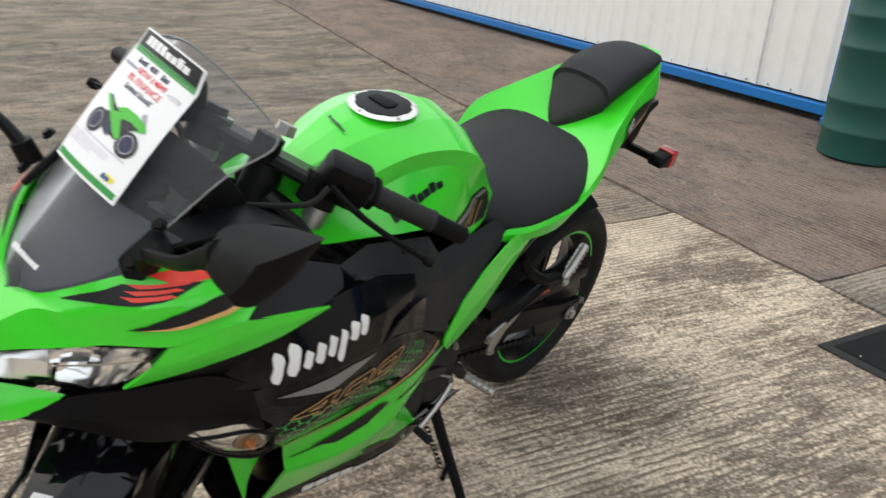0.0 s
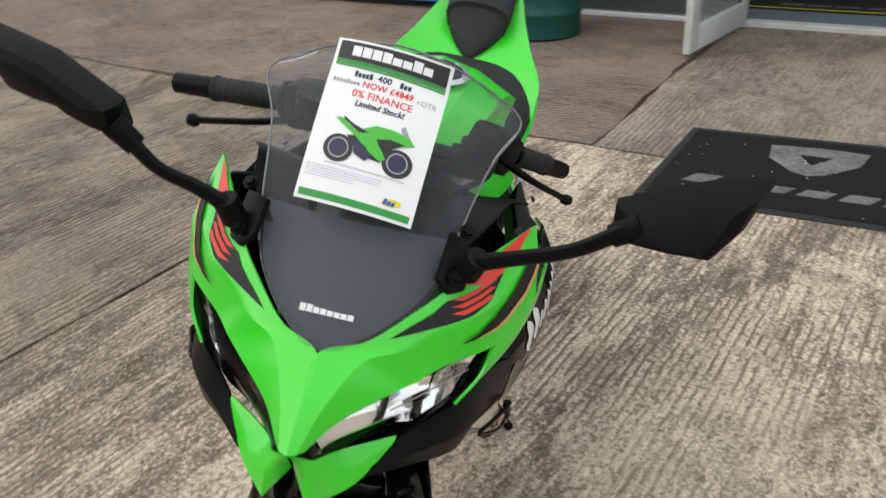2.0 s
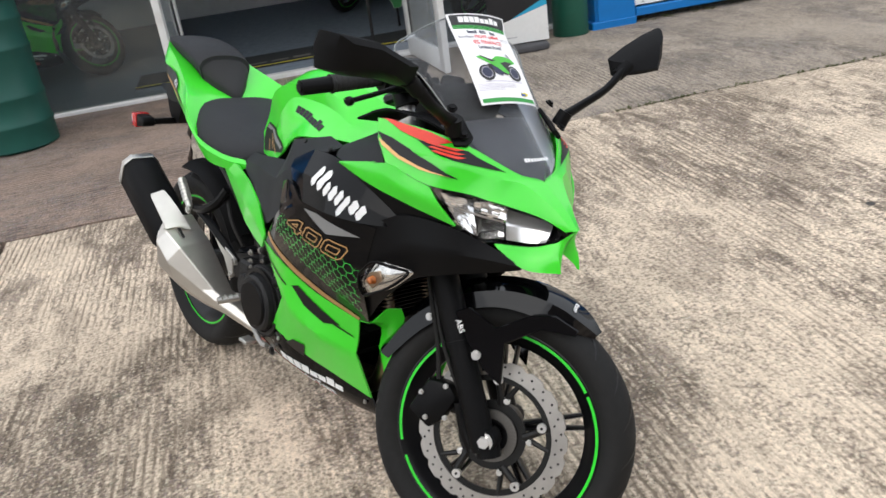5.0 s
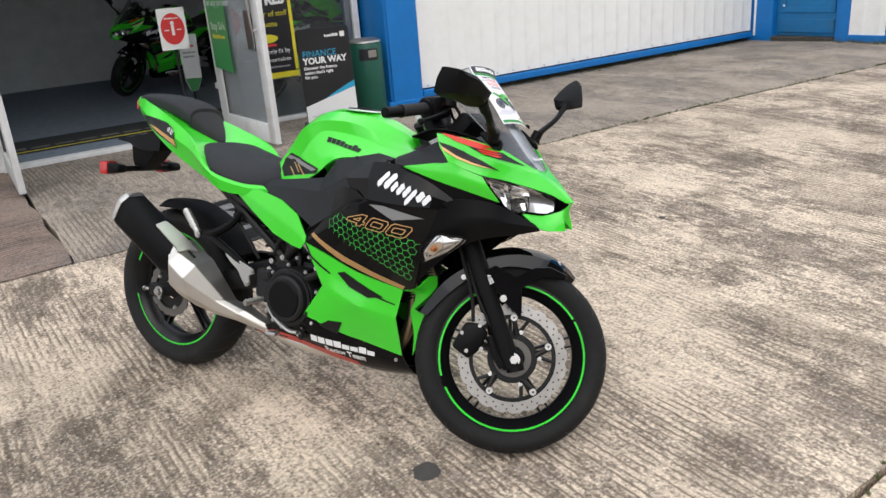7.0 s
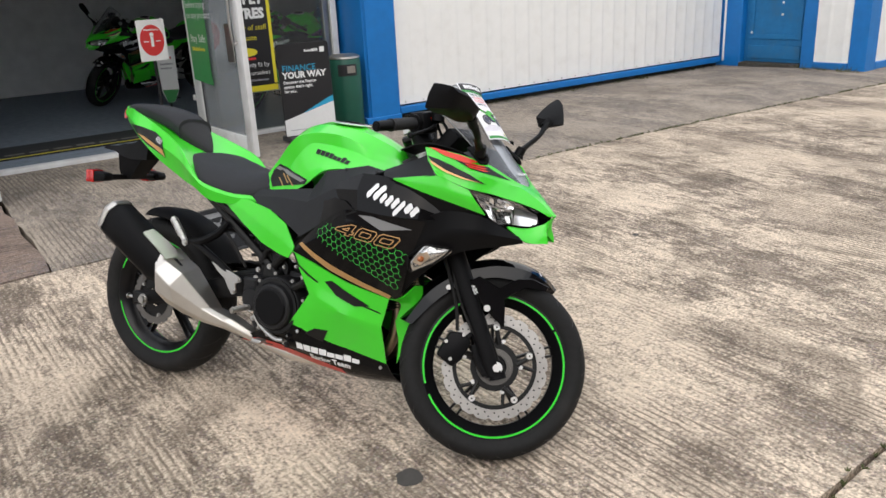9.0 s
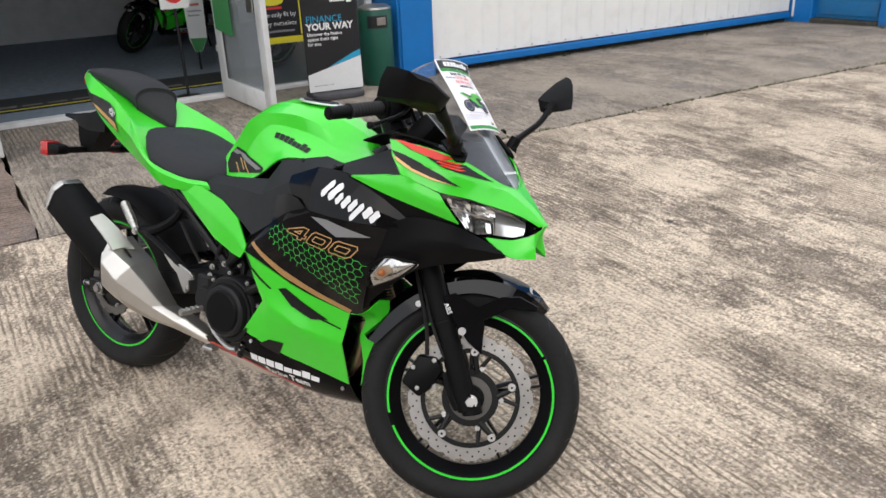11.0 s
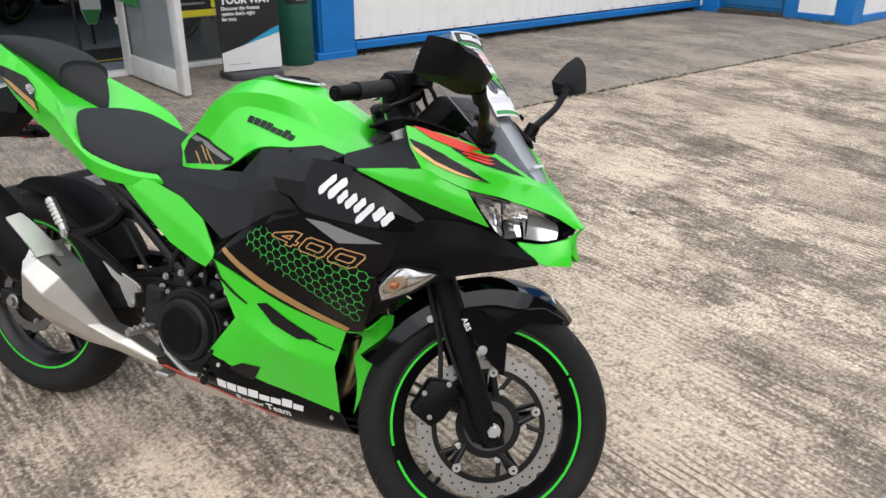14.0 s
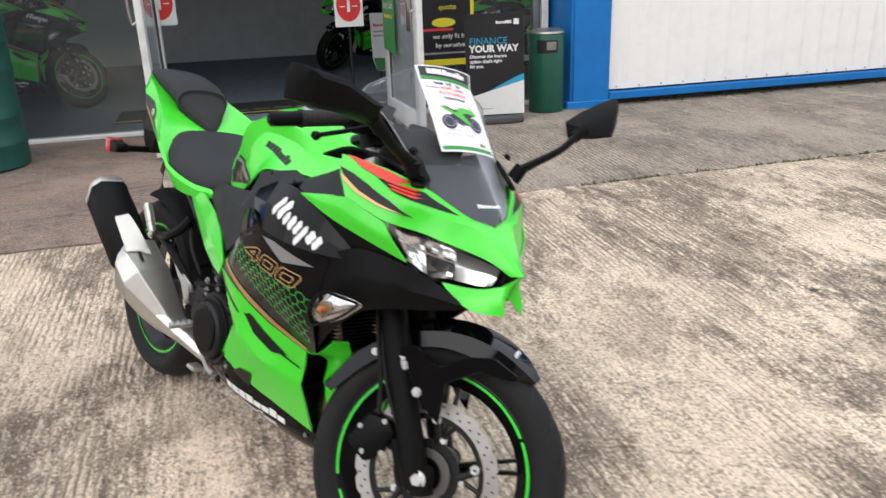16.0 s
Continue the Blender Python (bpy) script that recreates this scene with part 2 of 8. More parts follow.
def glass(name, colour=(1, 1, 1), see=0.9, rough=0.02, haze=0.0, ior=1.5):
    """Thin clear sheet: mostly see-through, with a glossy face. haze: pale sheen mixed into the colour."""
    mt = bpy.data.materials.new(name)
    mt.use_nodes = True
    nt = mt.node_tree
    nt.nodes.clear()
    clear, gloss = nt.nodes.new("ShaderNodeBsdfTransparent"), nt.nodes.new("ShaderNodeBsdfGlossy")
    clear.inputs["Color"].default_value = (*[c * see for c in colour], 1)
    gloss.inputs["Roughness"].default_value = rough
    fres, mix, o = nt.nodes.new("ShaderNodeFresnel"), nt.nodes.new("ShaderNodeMixShader"), nt.nodes.new("ShaderNodeOutputMaterial")
    fres.inputs["IOR"].default_value = ior
    nt.links.new(fres.outputs["Fac"], mix.inputs["Fac"])
    nt.links.new(clear.outputs["BSDF"], mix.inputs[1])
    nt.links.new(gloss.outputs["BSDF"], mix.inputs[2])
    last = mix.outputs["Shader"]
    if haze:
        # pale diffuse coat in place of the sky mirrored in the sheet
        veil, over = nt.nodes.new("ShaderNodeBsdfDiffuse"), nt.nodes.new("ShaderNodeMixShader")
        veil.inputs["Color"].default_value = (0.7, 0.72, 0.75, 1)
        over.inputs["Fac"].default_value = haze
        nt.links.new(last, over.inputs[1])
        nt.links.new(veil.outputs["BSDF"], over.inputs[2])
        last = over.outputs["Shader"]
    nt.links.new(last, o.inputs["Surface"])
    return mt


def concrete(name, light, dark, ribs=0.0, rib_axis=0, rib_size=0.03, stone=0.35, stain=0.6, seed=0.0, speckle=0.48, dark_area=None):
    """Weathered cast concrete: worn paste, exposed stones, dark stains and brushed ribs."""
    mt = bpy.data.materials.new(name)
    mt.use_nodes = True
    nt = mt.node_tree
    b = nt.nodes["Principled BSDF"]
    co = nt.nodes.new("ShaderNodeTexCoord")
    mp = nt.nodes.new("ShaderNodeMapping")
    mp.inputs["Location"].default_value = (seed, seed * 0.7, 0)
    nt.links.new(co.outputs["Object"], mp.inputs["Vector"])

    def tex(kind, size, detail=5.0, stretch=None, dist=0.0):
        n = nt.nodes.new(kind)
        n.inputs["Scale"].default_value = size
        if kind == "ShaderNodeTexNoise":
            n.inputs["Detail"].default_value, n.inputs["Distortion"].default_value = detail, dist
        src = mp
        if stretch:
            src = nt.nodes.new("ShaderNodeMapping")
            src.inputs["Scale"].default_value = stretch
            nt.links.new(mp.outputs["Vector"], src.inputs["Vector"])
        nt.links.new(src.outputs["Vector"], n.inputs["Vector"])
        return n

    def ranged(sock, a, c, lo=0.0, hi=1.0):
        r = nt.nodes.new("ShaderNodeMapRange")
        r.inputs["From Min"].default_value, r.inputs["From Max"].default_value = a, c
        r.inputs["To Min"].default_value, r.inputs["To Max"].default_value = lo, hi
        nt.links.new(sock, r.inputs["Value"])
        return r.outputs["Result"]

    def mixed(fac, a, c, mode="MIX"):
        m = nt.nodes.new("ShaderNodeMix")
        m.data_type, m.blend_type = "RGBA", mode
        for key, value in (("Factor", fac), ("A", a), ("B", c)):
            if isinstance(value, (int, float)):
                m.inputs[key].default_value = value
            elif isinstance(value, tuple):
                m.inputs[key].default_value = (*value, 1)
            else:
                nt.links.new(value, m.inputs[key])
        return m.outputs["Result"]

    def math_node(op, a, c):
        m = nt.nodes.new("ShaderNodeMath")
        m.operation = op
        for k, value in enumerate((a, c)):
            if isinstance(value, (int, float)):
                m.inputs[k].default_value = value
            else:
                nt.links.new(value, m.inputs[k])
        return m.outputs[0]

    stretch = (0.24, 1.0, 1.0) if rib_axis == 0 else (1.0, 0.24, 1.0)
    stretch_soft = (0.45, 1.0, 1.0) if rib_axis == 0 else (1.0, 0.45, 1.0)
    big = tex("ShaderNodeTexNoise", 1.1, 6.0, None, 0.6)
    streak = tex("ShaderNodeTexNoise", 30.0, 6.0, stretch, 0.5)
    fine = tex("ShaderNodeTexNoise", 80.0, 5.0)
    speck = tex("ShaderNodeTexNoise", 170.0, 2.0)
    lump = tex("ShaderNodeTexNoise", 26.0, 6.0, stretch_soft, 0.4)
    patch = tex("ShaderNodeTexNoise", 3.0, 8.0, stretch_soft, 0.3)
    wear = math_node("ADD", math_node("MULTIPLY", patch.outputs["Fac"], 0.56), math_node("ADD", math_node("MULTIPLY", streak.outputs["Fac"], 0.30), math_node("ADD", math_node("MULTIPLY", fine.outputs["Fac"], 0.48), math_node("MULTIPLY", lump.outputs["Fac"], 0.36))))
    col = mixed(ranged(wear, 0.775, 0.895), dark, light)
    stones = tex("ShaderNodeTexVoronoi", 120.0)
    tint = nt.nodes.new("ShaderNodeHueSaturation")
    tint.inputs["Saturation"].default_value = 0.35
    tint.inputs["Value"].default_value = 0.40
    nt.links.new(stones.outputs["Color"], tint.inputs["Color"])
    shown = math_node("MULTIPLY", ranged(wear, 0.90, 0.76), stone)
    col = mixed(shown, col, tint.outputs["Color"])
    blot = tex("ShaderNodeTexNoise", 2.3, 7.0, None, 1.2)
    col = mixed(ranged(blot.outputs["Fac"], 0.49, 0.66, 0.0, stain), col, tuple(0.32 * c for c in dark))
    pits = ranged(speck.outputs["Fac"], 0.36, 0.30)
    col = mixed(math_node("MULTIPLY", pits, 0.8), col, tuple(0.25 * c for c in dark))
    # one round area with a ragged rim where the colour is darker
    if dark_area:
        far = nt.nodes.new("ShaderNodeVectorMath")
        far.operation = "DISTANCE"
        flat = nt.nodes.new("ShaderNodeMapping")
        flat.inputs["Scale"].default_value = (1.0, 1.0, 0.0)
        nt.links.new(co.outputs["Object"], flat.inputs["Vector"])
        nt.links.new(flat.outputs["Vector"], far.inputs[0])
        far.inputs[1].default_value = (dark_area[0], dark_area[1], 0)
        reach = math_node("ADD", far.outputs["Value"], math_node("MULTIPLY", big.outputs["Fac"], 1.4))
        col = mixed(1.0, col, ranged(reach, dark_area[2] + 0.35, dark_area[2] + 1.1, 0.68, 1.0), "MULTIPLY")
    fleck = tex("ShaderNodeTexNoise", 30.0, 4.0, (0.26, 1.0, 1.0) if rib_axis == 0 else (1.0, 0.26, 1.0), 0.7)
    sown = ranged(patch.outputs["Fac"], 0.62, 0.42, 0.35, 1.0)
    col = mixed(math_node("MULTIPLY", ranged(fleck.outputs["Fac"], 0.47, 0.36), math_node("MULTIPLY", sown, min(0.9, 1.9 * speckle))), col, tuple(0.42 * c for c in dark))
    mott = tex("ShaderNodeTexNoise", 95.0, 4.0)
    col = mixed(1.0, col, ranged(mott.outputs["Fac"], 0.36, 0.64, 1.0 - speckle, 1.0 + 0.55 * speckle), "MULTIPLY")
    holes = tex("ShaderNodeTexNoise", 48.0, 3.0, stretch_soft)
    col = mixed(ranged(holes.outputs["Fac"], 0.39, 0.33, 0.0, 1.6 * speckle), col, tuple(0.4 * c for c in dark))
    grit = tex("ShaderNodeTexVoronoi", 88.0)
    parts = nt.nodes.new("ShaderNodeSeparateColor")
    nt.links.new(grit.outputs["Color"], parts.inputs["Color"])
    body = ranged(grit.outputs["Distance"], 0.52, 0.36)
    clump = ranged(wear, 0.93, 0.80, 0.22, 1.0)
    col = mixed(math_node("MULTIPLY", math_node("MULTIPLY", body, ranged(parts.outputs["Red"], 0.56, 0.62)), math_node("MULTIPLY", clump, 1.15 * speckle)), col, tuple(0.38 * c for c in dark))
    col = mixed(math_node("MULTIPLY", math_node("MULTIPLY", body, ranged(parts.outputs["Green"], 0.74, 0.80)), 0.9 * speckle), col, tuple(min(0.8, 1.22 * c) for c in light))
    paste = tex("ShaderNodeTexNoise", 1.9, 9.0, stretch_soft, 0.8)
    col = mixed(math_node("MULTIPLY", ranged(paste.outputs["Fac"], 0.53, 0.63), ranged(fine.outputs["Fac"], 0.38, 0.56, 0.15, 0.60)), col, light)
    nt.links.new(col, b.inputs["Base Color"])
    b.inputs["Roughness"].default_value = 0.92
    b.inputs["Specular IOR Level"].default_value = 0.25
    height = math_node("ADD", math_node("MULTIPLY", fine.outputs["Fac"], 0.6), math_node("ADD", math_node("MULTIPLY", speck.outputs["Fac"], 0.35), math_node("MULTIPLY", holes.outputs["Fac"], 0.5)))
    if ribs:
        wv = nt.nodes.new("ShaderNodeTexWave")
        wv.bands_direction = "Y" if rib_axis == 0 else "X"
        wv.inputs["Scale"].default_value = 0.314 / rib_size
        wv.inputs["Distortion"].default_value, wv.inputs["Detail"].default_value = 2.4, 5.0
        wv.inputs["Detail Scale"].default_value = 1.4
        wv.inputs["Detail Roughness"].default_value = 0.62
        nt.links.new(mp.outputs["Vector"], wv.inputs["Vector"])
        gone = math_node("MULTIPLY", ranged(big.outputs["Fac"], 0.59, 0.43, 0.04, 1.0), ranged(lump.outputs["Fac"], 0.40, 0.52, 0.15, 1.0))
        height = math_node("ADD", height, math_node("MULTIPLY", math_node("MULTIPLY", wv.outputs["Fac"], gone), ribs))
        col2 = mixed(math_node("MULTIPLY", math_node("MULTIPLY", ranged(wv.outputs["Fac"], 0.42, 0.08), gone), 0.8), col, tuple(0.5 * c for c in dark))
        nt.links.new(col2, b.inputs["Base Color"])
    bp = nt.nodes.new("ShaderNodeBump")
    bp.inputs["Strength"].default_value, bp.inputs["Distance"].default_value = 0.85, 0.006
    nt.links.new(height, bp.inputs["Height"])
    nt.links.new(bp.outputs["Normal"], b.inputs["Normal"])
    return mt


M = {
    "slab": concrete("worn_concrete", (0.720, 0.594, 0.459), (0.278, 0.213, 0.158), 1.0, 1, 0.027, 0.22, 0.5, speckle=0.36, dark_area=(-0.75, -0.35, 0.75)),
    "slab_dark": concrete("dark_weathered_concrete", (0.35, 0.285, 0.216), (0.142, 0.113, 0.087), 0.7, 1, 0.035, 0.35, 0.5, 6.0, 0.36),
    "apron": concrete("grey_brown_concrete", (0.40, 0.34, 0.275), (0.23, 0.19, 0.155), 0.6, 1, 0.03, 0.25, 0.3, 4.0, 0.3),
    "red": concrete("red_brown_concrete", (0.30, 0.225, 0.18), (0.19, 0.14, 0.115), 0.9, 0, 0.03, 0.3, 0.25, 9.0, 0.3),
    "soil": concrete("dark_joint_dirt", (0.07, 0.065, 0.05), (0.035, 0.03, 0.025), 0, 0, 0.03, 0.3, 0.2, 2.0),
    "moss": material("moss", (0.075, 0.085, 0.03), 0.95, grain=0.4, grain_size=90, bump=0.6),
    "white_metal": material("white_painted_steel", (0.87, 0.865, 0.835), 0.45, grain=0.03, grain_size=12, dirt=0.12, dirt_colour=(0.46, 0.42, 0.35)),
    "blue": material("blue_paint", (0.003, 0.165, 0.50), 0.42, grain=0.12, grain_size=9, dirt=0.12, dirt_colour=(0.02, 0.07, 0.14)),
    "blue_door": material("weathered_blue_paint", (0.006, 0.15, 0.36), 0.6, grain=0.2, grain_size=14, dirt=0.5, dirt_colour=(0.05, 0.10, 0.13)),
    "white_frame": material("white_door_frame", (0.72, 0.725, 0.72), 0.4, grain=0.06, grain_size=20, dirt=0.35, dirt_colour=(0.30, 0.27, 0.23)),
    "green_bin": material("dark_green_plastic", (0.008, 0.085, 0.055), 0.45, grain=0.1, grain_size=10),
    "drum": material("dark_green_drum_plastic", (0.006, 0.075, 0.058), 0.5, grain=0.15, grain_size=8, bump=0.2, bump_size=60),
    "steel": material("dull_steel", (0.45, 0.43, 0.40), 0.4, 1.0, grain=0.15, grain_size=30),
    "mat": material("black_rubber_mat", (0.014, 0.014, 0.015), 0.95, grain=0.5, grain_size=300, bump=0.8, bump_size=600, spec=0.2),
    "mat_edge": material("black_mat_border", (0.02, 0.02, 0.02), 0.8, grain=0.2),
    "mat_print": material("faded_grey_mat_print", (0.17, 0.17, 0.17), 0.95, grain=0.55, grain_size=60, spec=0.2),
    "board_black": material("black_printed_board", (0.012, 0.012, 0.014), 0.4, grain=0.1),
    "board_white": material("white_printed_board", (0.72, 0.72, 0.71), 0.45, grain=0.04),
    "board_grey": material("dark_grey_rubber_base", (0.06, 0.06, 0.065), 0.75, grain=0.2),
    "print_white": material("white_print", (0.78, 0.78, 0.77), 0.5),
    "print_cyan": material("cyan_print", (0.02, 0.32, 0.52), 0.5),
    "print_yellow": material("yellow_print", (0.72, 0.62, 0.03), 0.5),
    "print_red": material("red_print", (0.62, 0.035, 0.035), 0.5),
    "print_green": material("green_print", (0.05, 0.26, 0.08), 0.5, grain=0.1),
    "print_grey": material("grey_print", (0.30, 0.30, 0.33), 0.6),
    "print_black": material("black_print", (0.015, 0.015, 0.018), 0.5),
    # haze puts the pale reflected sheen into both panes, strongest on the door
    "pane": glass("shop_glass", (0.90, 0.95, 0.93), 0.92, 0.02, 0.025),
    "door_pane": glass("door_glass_pale_sheen", (0.90, 0.95, 0.93), 0.92, 0.02, 0.13),
    "inside_floor": material("dark_blue_shop_carpet", (0.19, 0.23, 0.28), 0.9, grain=0.35, grain_size=120, bump=0.4),
    "inside_wall": material("pale_shop_interior", (0.80, 0.81, 0.81), 0.8, grain=0.15, grain_size=5),
    "inside_mat": material("black_shop_mat", (0.022, 0.025, 0.028), 0.9, grain=0.3, grain_size=80),
    "roof": material("grey_roof_sheet", (0.25, 0.26, 0.27), 0.6, grain=0.1),
}

# ---- paving ----
def edge_e(s):
    """The line where the big slabs meet the strip along the shop."""
    return 1.46 - 0.06 * s


def paving(name, s0, s1, e0, e1, mat, label, ds=0.25, de=0.25, top=0.0, jag=(0, 0, 0, 0), seed=0, deep=0.12):
    """A cast slab that follows the fall of the ground. e0, e1: numbers or functions of s. jag: how ragged each side is."""
    f0, f1 = (q if callable(q) else (lambda s, q=q: q) for q in (e0, e1))
    ns, ne = max(2, round((s1 - s0) / ds)), max(2, round((f1((s0 + s1) / 2) - f0((s0 + s1) / 2)) / de))
    g = Geo()
    for i in range(ns + 1):
        for j in range(ne + 1):
            s = s0 + (s1 - s0) * i / ns
            e = f0(s) + (f1(s) - f0(s)) * j / ne
            wob = Vector((noise.noise((s * 3.1, e * 3.1, seed)), noise.noise((s * 9.7, e * 9.7, seed + 5.0)), 0))
            k = wob.x + 0.6 * wob.y
            s += k * (jag[0] if i == 0 else jag[1] if i == ns else 0)
            e += k * (jag[2] if j == 0 else jag[3] if j == ne else 0)
            rim = 0.006 if i in (0, ns) or j in (0, ne) else 0.0
            g.v.append(Vector((s, e, ground_z(s, e) + top - rim)))
    w, n = ne + 1, (ns + 1) * (ne + 1)
    g.v += [p - Vector((0, 0, deep)) for p in g.v]
    for i in range(ns):
        for j in range(ne):
            g.f.append((i * w + j, (i + 1) * w + j, (i + 1) * w + j + 1, i * w + j + 1))
    rim = [(j, j + 1) for j in range(ne)] + [(ns * w + j + 1, ns * w + j) for j in range(ne)]
    rim += [((i + 1) * w, i * w) for i in range(ns)] + [(i * w + ne, (i + 1) * w + ne) for i in range(ns)]
    g.f += [(a, b, n + b, n + a) for a, b in rim]
    ob = part(name, g, mat, None, label, 50, SITE)
    return tagged(ob, label, "paving", "", "structure")


ring = [0, 6, 14, 30, 60, 120, 400, 1500]
gnd = Geo()
for r in ring:
    gnd.v += [Vector((r * COS(TAU * k / 48), r * SIN(TAU * k / 48), min(ground_z(r * COS(TAU * k / 48), r * SIN(TAU * k / 48)), 0.3) - 0.26)) for k in range(48)]
for i in range(len(ring) - 1):
    gnd.f += [(i * 48 + k, (i + 1) * 48 + k, (i + 1) * 48 + (k + 1) % 48, i * 48 + (k + 1) % 48) for k in range(48)]
tagged(part("ground", gnd, M["soil"], None, "", 60, SITE), "dark dirt and worn ground beneath the paving", "ground", "", "structure")
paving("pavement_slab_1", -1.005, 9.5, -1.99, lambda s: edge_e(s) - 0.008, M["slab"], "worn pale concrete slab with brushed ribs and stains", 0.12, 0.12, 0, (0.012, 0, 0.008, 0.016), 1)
paving("pavement_slab_2", -30.0, -1.025, -1.99, lambda s: min(edge_e(s), 2.1) - 0.008, M["slab_dark"], "weathered brown concrete slab beyond a cracked cross joint", 0.25, 0.15, -0.004, (0, 0.012, 0.008, 0.014), 2)
paving("pavement_slab_3", -30.0, 9.5, -12.0, -2.01, M["slab"], "worn concrete slab past a mossy joint", 0.3, 0.3, 0, (0, 0, 0, 0.010), 3)
paving("pavement_strip_1", -0.09, 9.5, lambda s: edge_e(s) + 0.008, 4.2, M["apron"], "grey-brown ribbed concrete strip along the shop front", 0.1, 0.12, -0.002, (0.03, 0, 0.012, 0), 4)
paving("pavement_strip_2", -30.0, -0.11, lambda s: min(edge_e(s), 2.1) + 0.010, 4.2, M["red"], "reddish brown ribbed concrete with a broken edge", 0.1, 0.12, 0.004, (0, 0.035, 0.018, 0), 5)
# moss and weeds in the joints
rng = random.Random(4)
moss = Geo()


def tuft(s, e, r, h):
    z = ground_z(s, e) - 0.012
    for _ in range(5):
        a, b = rng.random() * TAU, rng.uniform(0.3, 1.0)
        moss.add(rod((s, e, z), (s + r * b * COS(a), e + r * b * SIN(a), z + h * rng.uniform(0.5, 1.0)), 0.0035, 0.0006, 4, False))


for _ in range(420):
    s = rng.uniform(2.2, 9.4)
    tuft(s, edge_e(s) + rng.gauss(0, 0.008), 0.014, rng.uniform(0.012, 0.028))
for _ in range(160):
    s = rng.uniform(-0.6, 3.0)
    tuft(s, -2.0 + rng.gauss(0, 0.008), 0.014, rng.uniform(0.012, 0.024))
for _ in range(60):
    tuft(rng.uniform(3.5, 8.5), 3.36 + rng.gauss(0, 0.02), 0.05, rng.uniform(0.02, 0.06))
for _ in range(30):
    tuft(8.45 + rng.gauss(0, 0.04), rng.uniform(1.5, 2.3), 0.06, rng.uniform(0.03, 0.09))
tagged(part("moss", moss, M["moss"], None, "", 0, SITE), "moss and small weeds in the paving joints", "moss", "", "stuff")
# oil spots and litter specks on the paving
M["oil"] = material("oil_stain", (0.055, 0.05, 0.045), 0.75, grain=0.3, grain_size=30)


def stain(s, e, r, seed):
    g = Geo([(s, e, ground_z(s, e) + 0.0025)])
    for k in range(20):
        a = TAU * k / 20
        q = r * (1 + 0.35 * noise.noise((COS(a) * 1.5, SIN(a) * 1.5, seed)))
        g.v.append(Vector((s + q * COS(a), e + q * SIN(a), ground_z(s + q * COS(a), e + q * SIN(a)) + 0.0025)))
    g.f = [(0, 1 + k, 1 + (k + 1) % 20) for k in range(20)]
    return tagged(part("oil_stain", g, M["oil"], None, "", 0, SITE), "small dark oil stain on the concrete", "stain", "stains", "structure")


stain(0.33, -1.165, 0.042, 1.0)
stain(2.4, -0.3, 0.016, 2.0)
stain(1.0, -0.5, 0.012, 7.0)

# ---- shop building ----
ZB = 0.165  # paving level at the building


def wall_part(name, g, mat, parent, label=""):
    return part(name, g, mat, parent, label, 30)


def building(name, label):
    return thing(name, label, "wall", SITE, "", "structure")


def ribbed(x0, x1, y, z0, z1, out, seed=0):
    """Profiled steel cladding: shallow upright ribs, facing -y when out is 1."""
    g, x, k = Geo(), x0, 0
    cols = []
    pitch = 0.19
    while x < x1 - 0.01:
        for dx, dy in ((0.0, 0.0), (0.120, 0.0), (0.142, -0.008), (0.166, -0.008), (0.188, 0.0)):
            if x + dx < x1:
                cols.append((x + dx, y + dy * out))
        x += pitch
    cols.append((x1, y))
    for cx, cy in cols:
        g.v += [Vector((cx, cy, z0)), Vector((cx, cy, z1))]
    g.f = [(2 * i, 2 * i + 2, 2 * i + 3, 2 * i + 1) for i in range(len(cols) - 1)]
    back = box(x0, x1, y + 0.004, y + 0.12, z0, z1)
    return g.add(back)


TOP = 3.3
wall_r = building("wall_right", "white profiled steel cladding wall with blue base rail")
wall_part("cladding", ribbed(3.42, 8.52, 3.40, ZB + 0.13, TOP, 1), M["white_metal"], wall_r, "white ribbed steel sheet")
wall_part("base_rail", box(3.42, 8.50, 3.355, 3.43, ZB + 0.05, ZB + 0.115, 0.006), M["blue"], wall_r, "blue painted base rail")
wall_part("plinth", box(3.42, 8.52, 3.44, 3.54, -0.3, ZB + 0.14), M["soil"], wall_r)
wall_part("blue_flashing", box(3.42, 8.52, 3.32, 3.44, TOP - 0.25, TOP + 0.05, 0.01), M["blue"], wall_r)
for k in range(24):
    x = 3.5 + k * 0.21
    wall_part("screw", lathe([(0, -0.004), (0.006, -0.004), (0.007, 0.004)], 8).moved(Matrix.Translation((x, 3.392, ZB + 0.15))), M["steel"], wall_r)
col = thing("blue_column", "bright blue painted steel column beside the shop window", "column", SITE, "", "structure")
wall_part("shaft", box(3.06, 3.418, 3.36, 3.82, ZB - 0.1, TOP, 0.012, 2), M["blue"], col)
wall_part("side_flange", box(3.085, 3.40, 3.345, 3.358, ZB, TOP, 0.004), M["blue"], col)
wall_part("foot", box(3.03, 3.418, 3.34, 3.84, ZB - 0.05, ZB + 0.06, 0.008), M["blue"], col)

wall_l = building("wall_left", "white profiled steel cladding wall with blue base rail and rust marks")
wall_part("cladding", ribbed(-13.0, -1.90, 3.60, ZB + 0.15, TOP, 1), M["white_metal"], wall_l, "white ribbed steel sheet")
wall_part("base_rail", box(-13.0, -1.90, 3.545, 3.62, ZB + 0.06, ZB + 0.135, 0.006), M["blue"], wall_l, "blue painted base rail")
wall_part("plinth", box(-13.0, -1.90, 3.63, 3.72, -0.4, ZB + 0.16), M["soil"], wall_l)
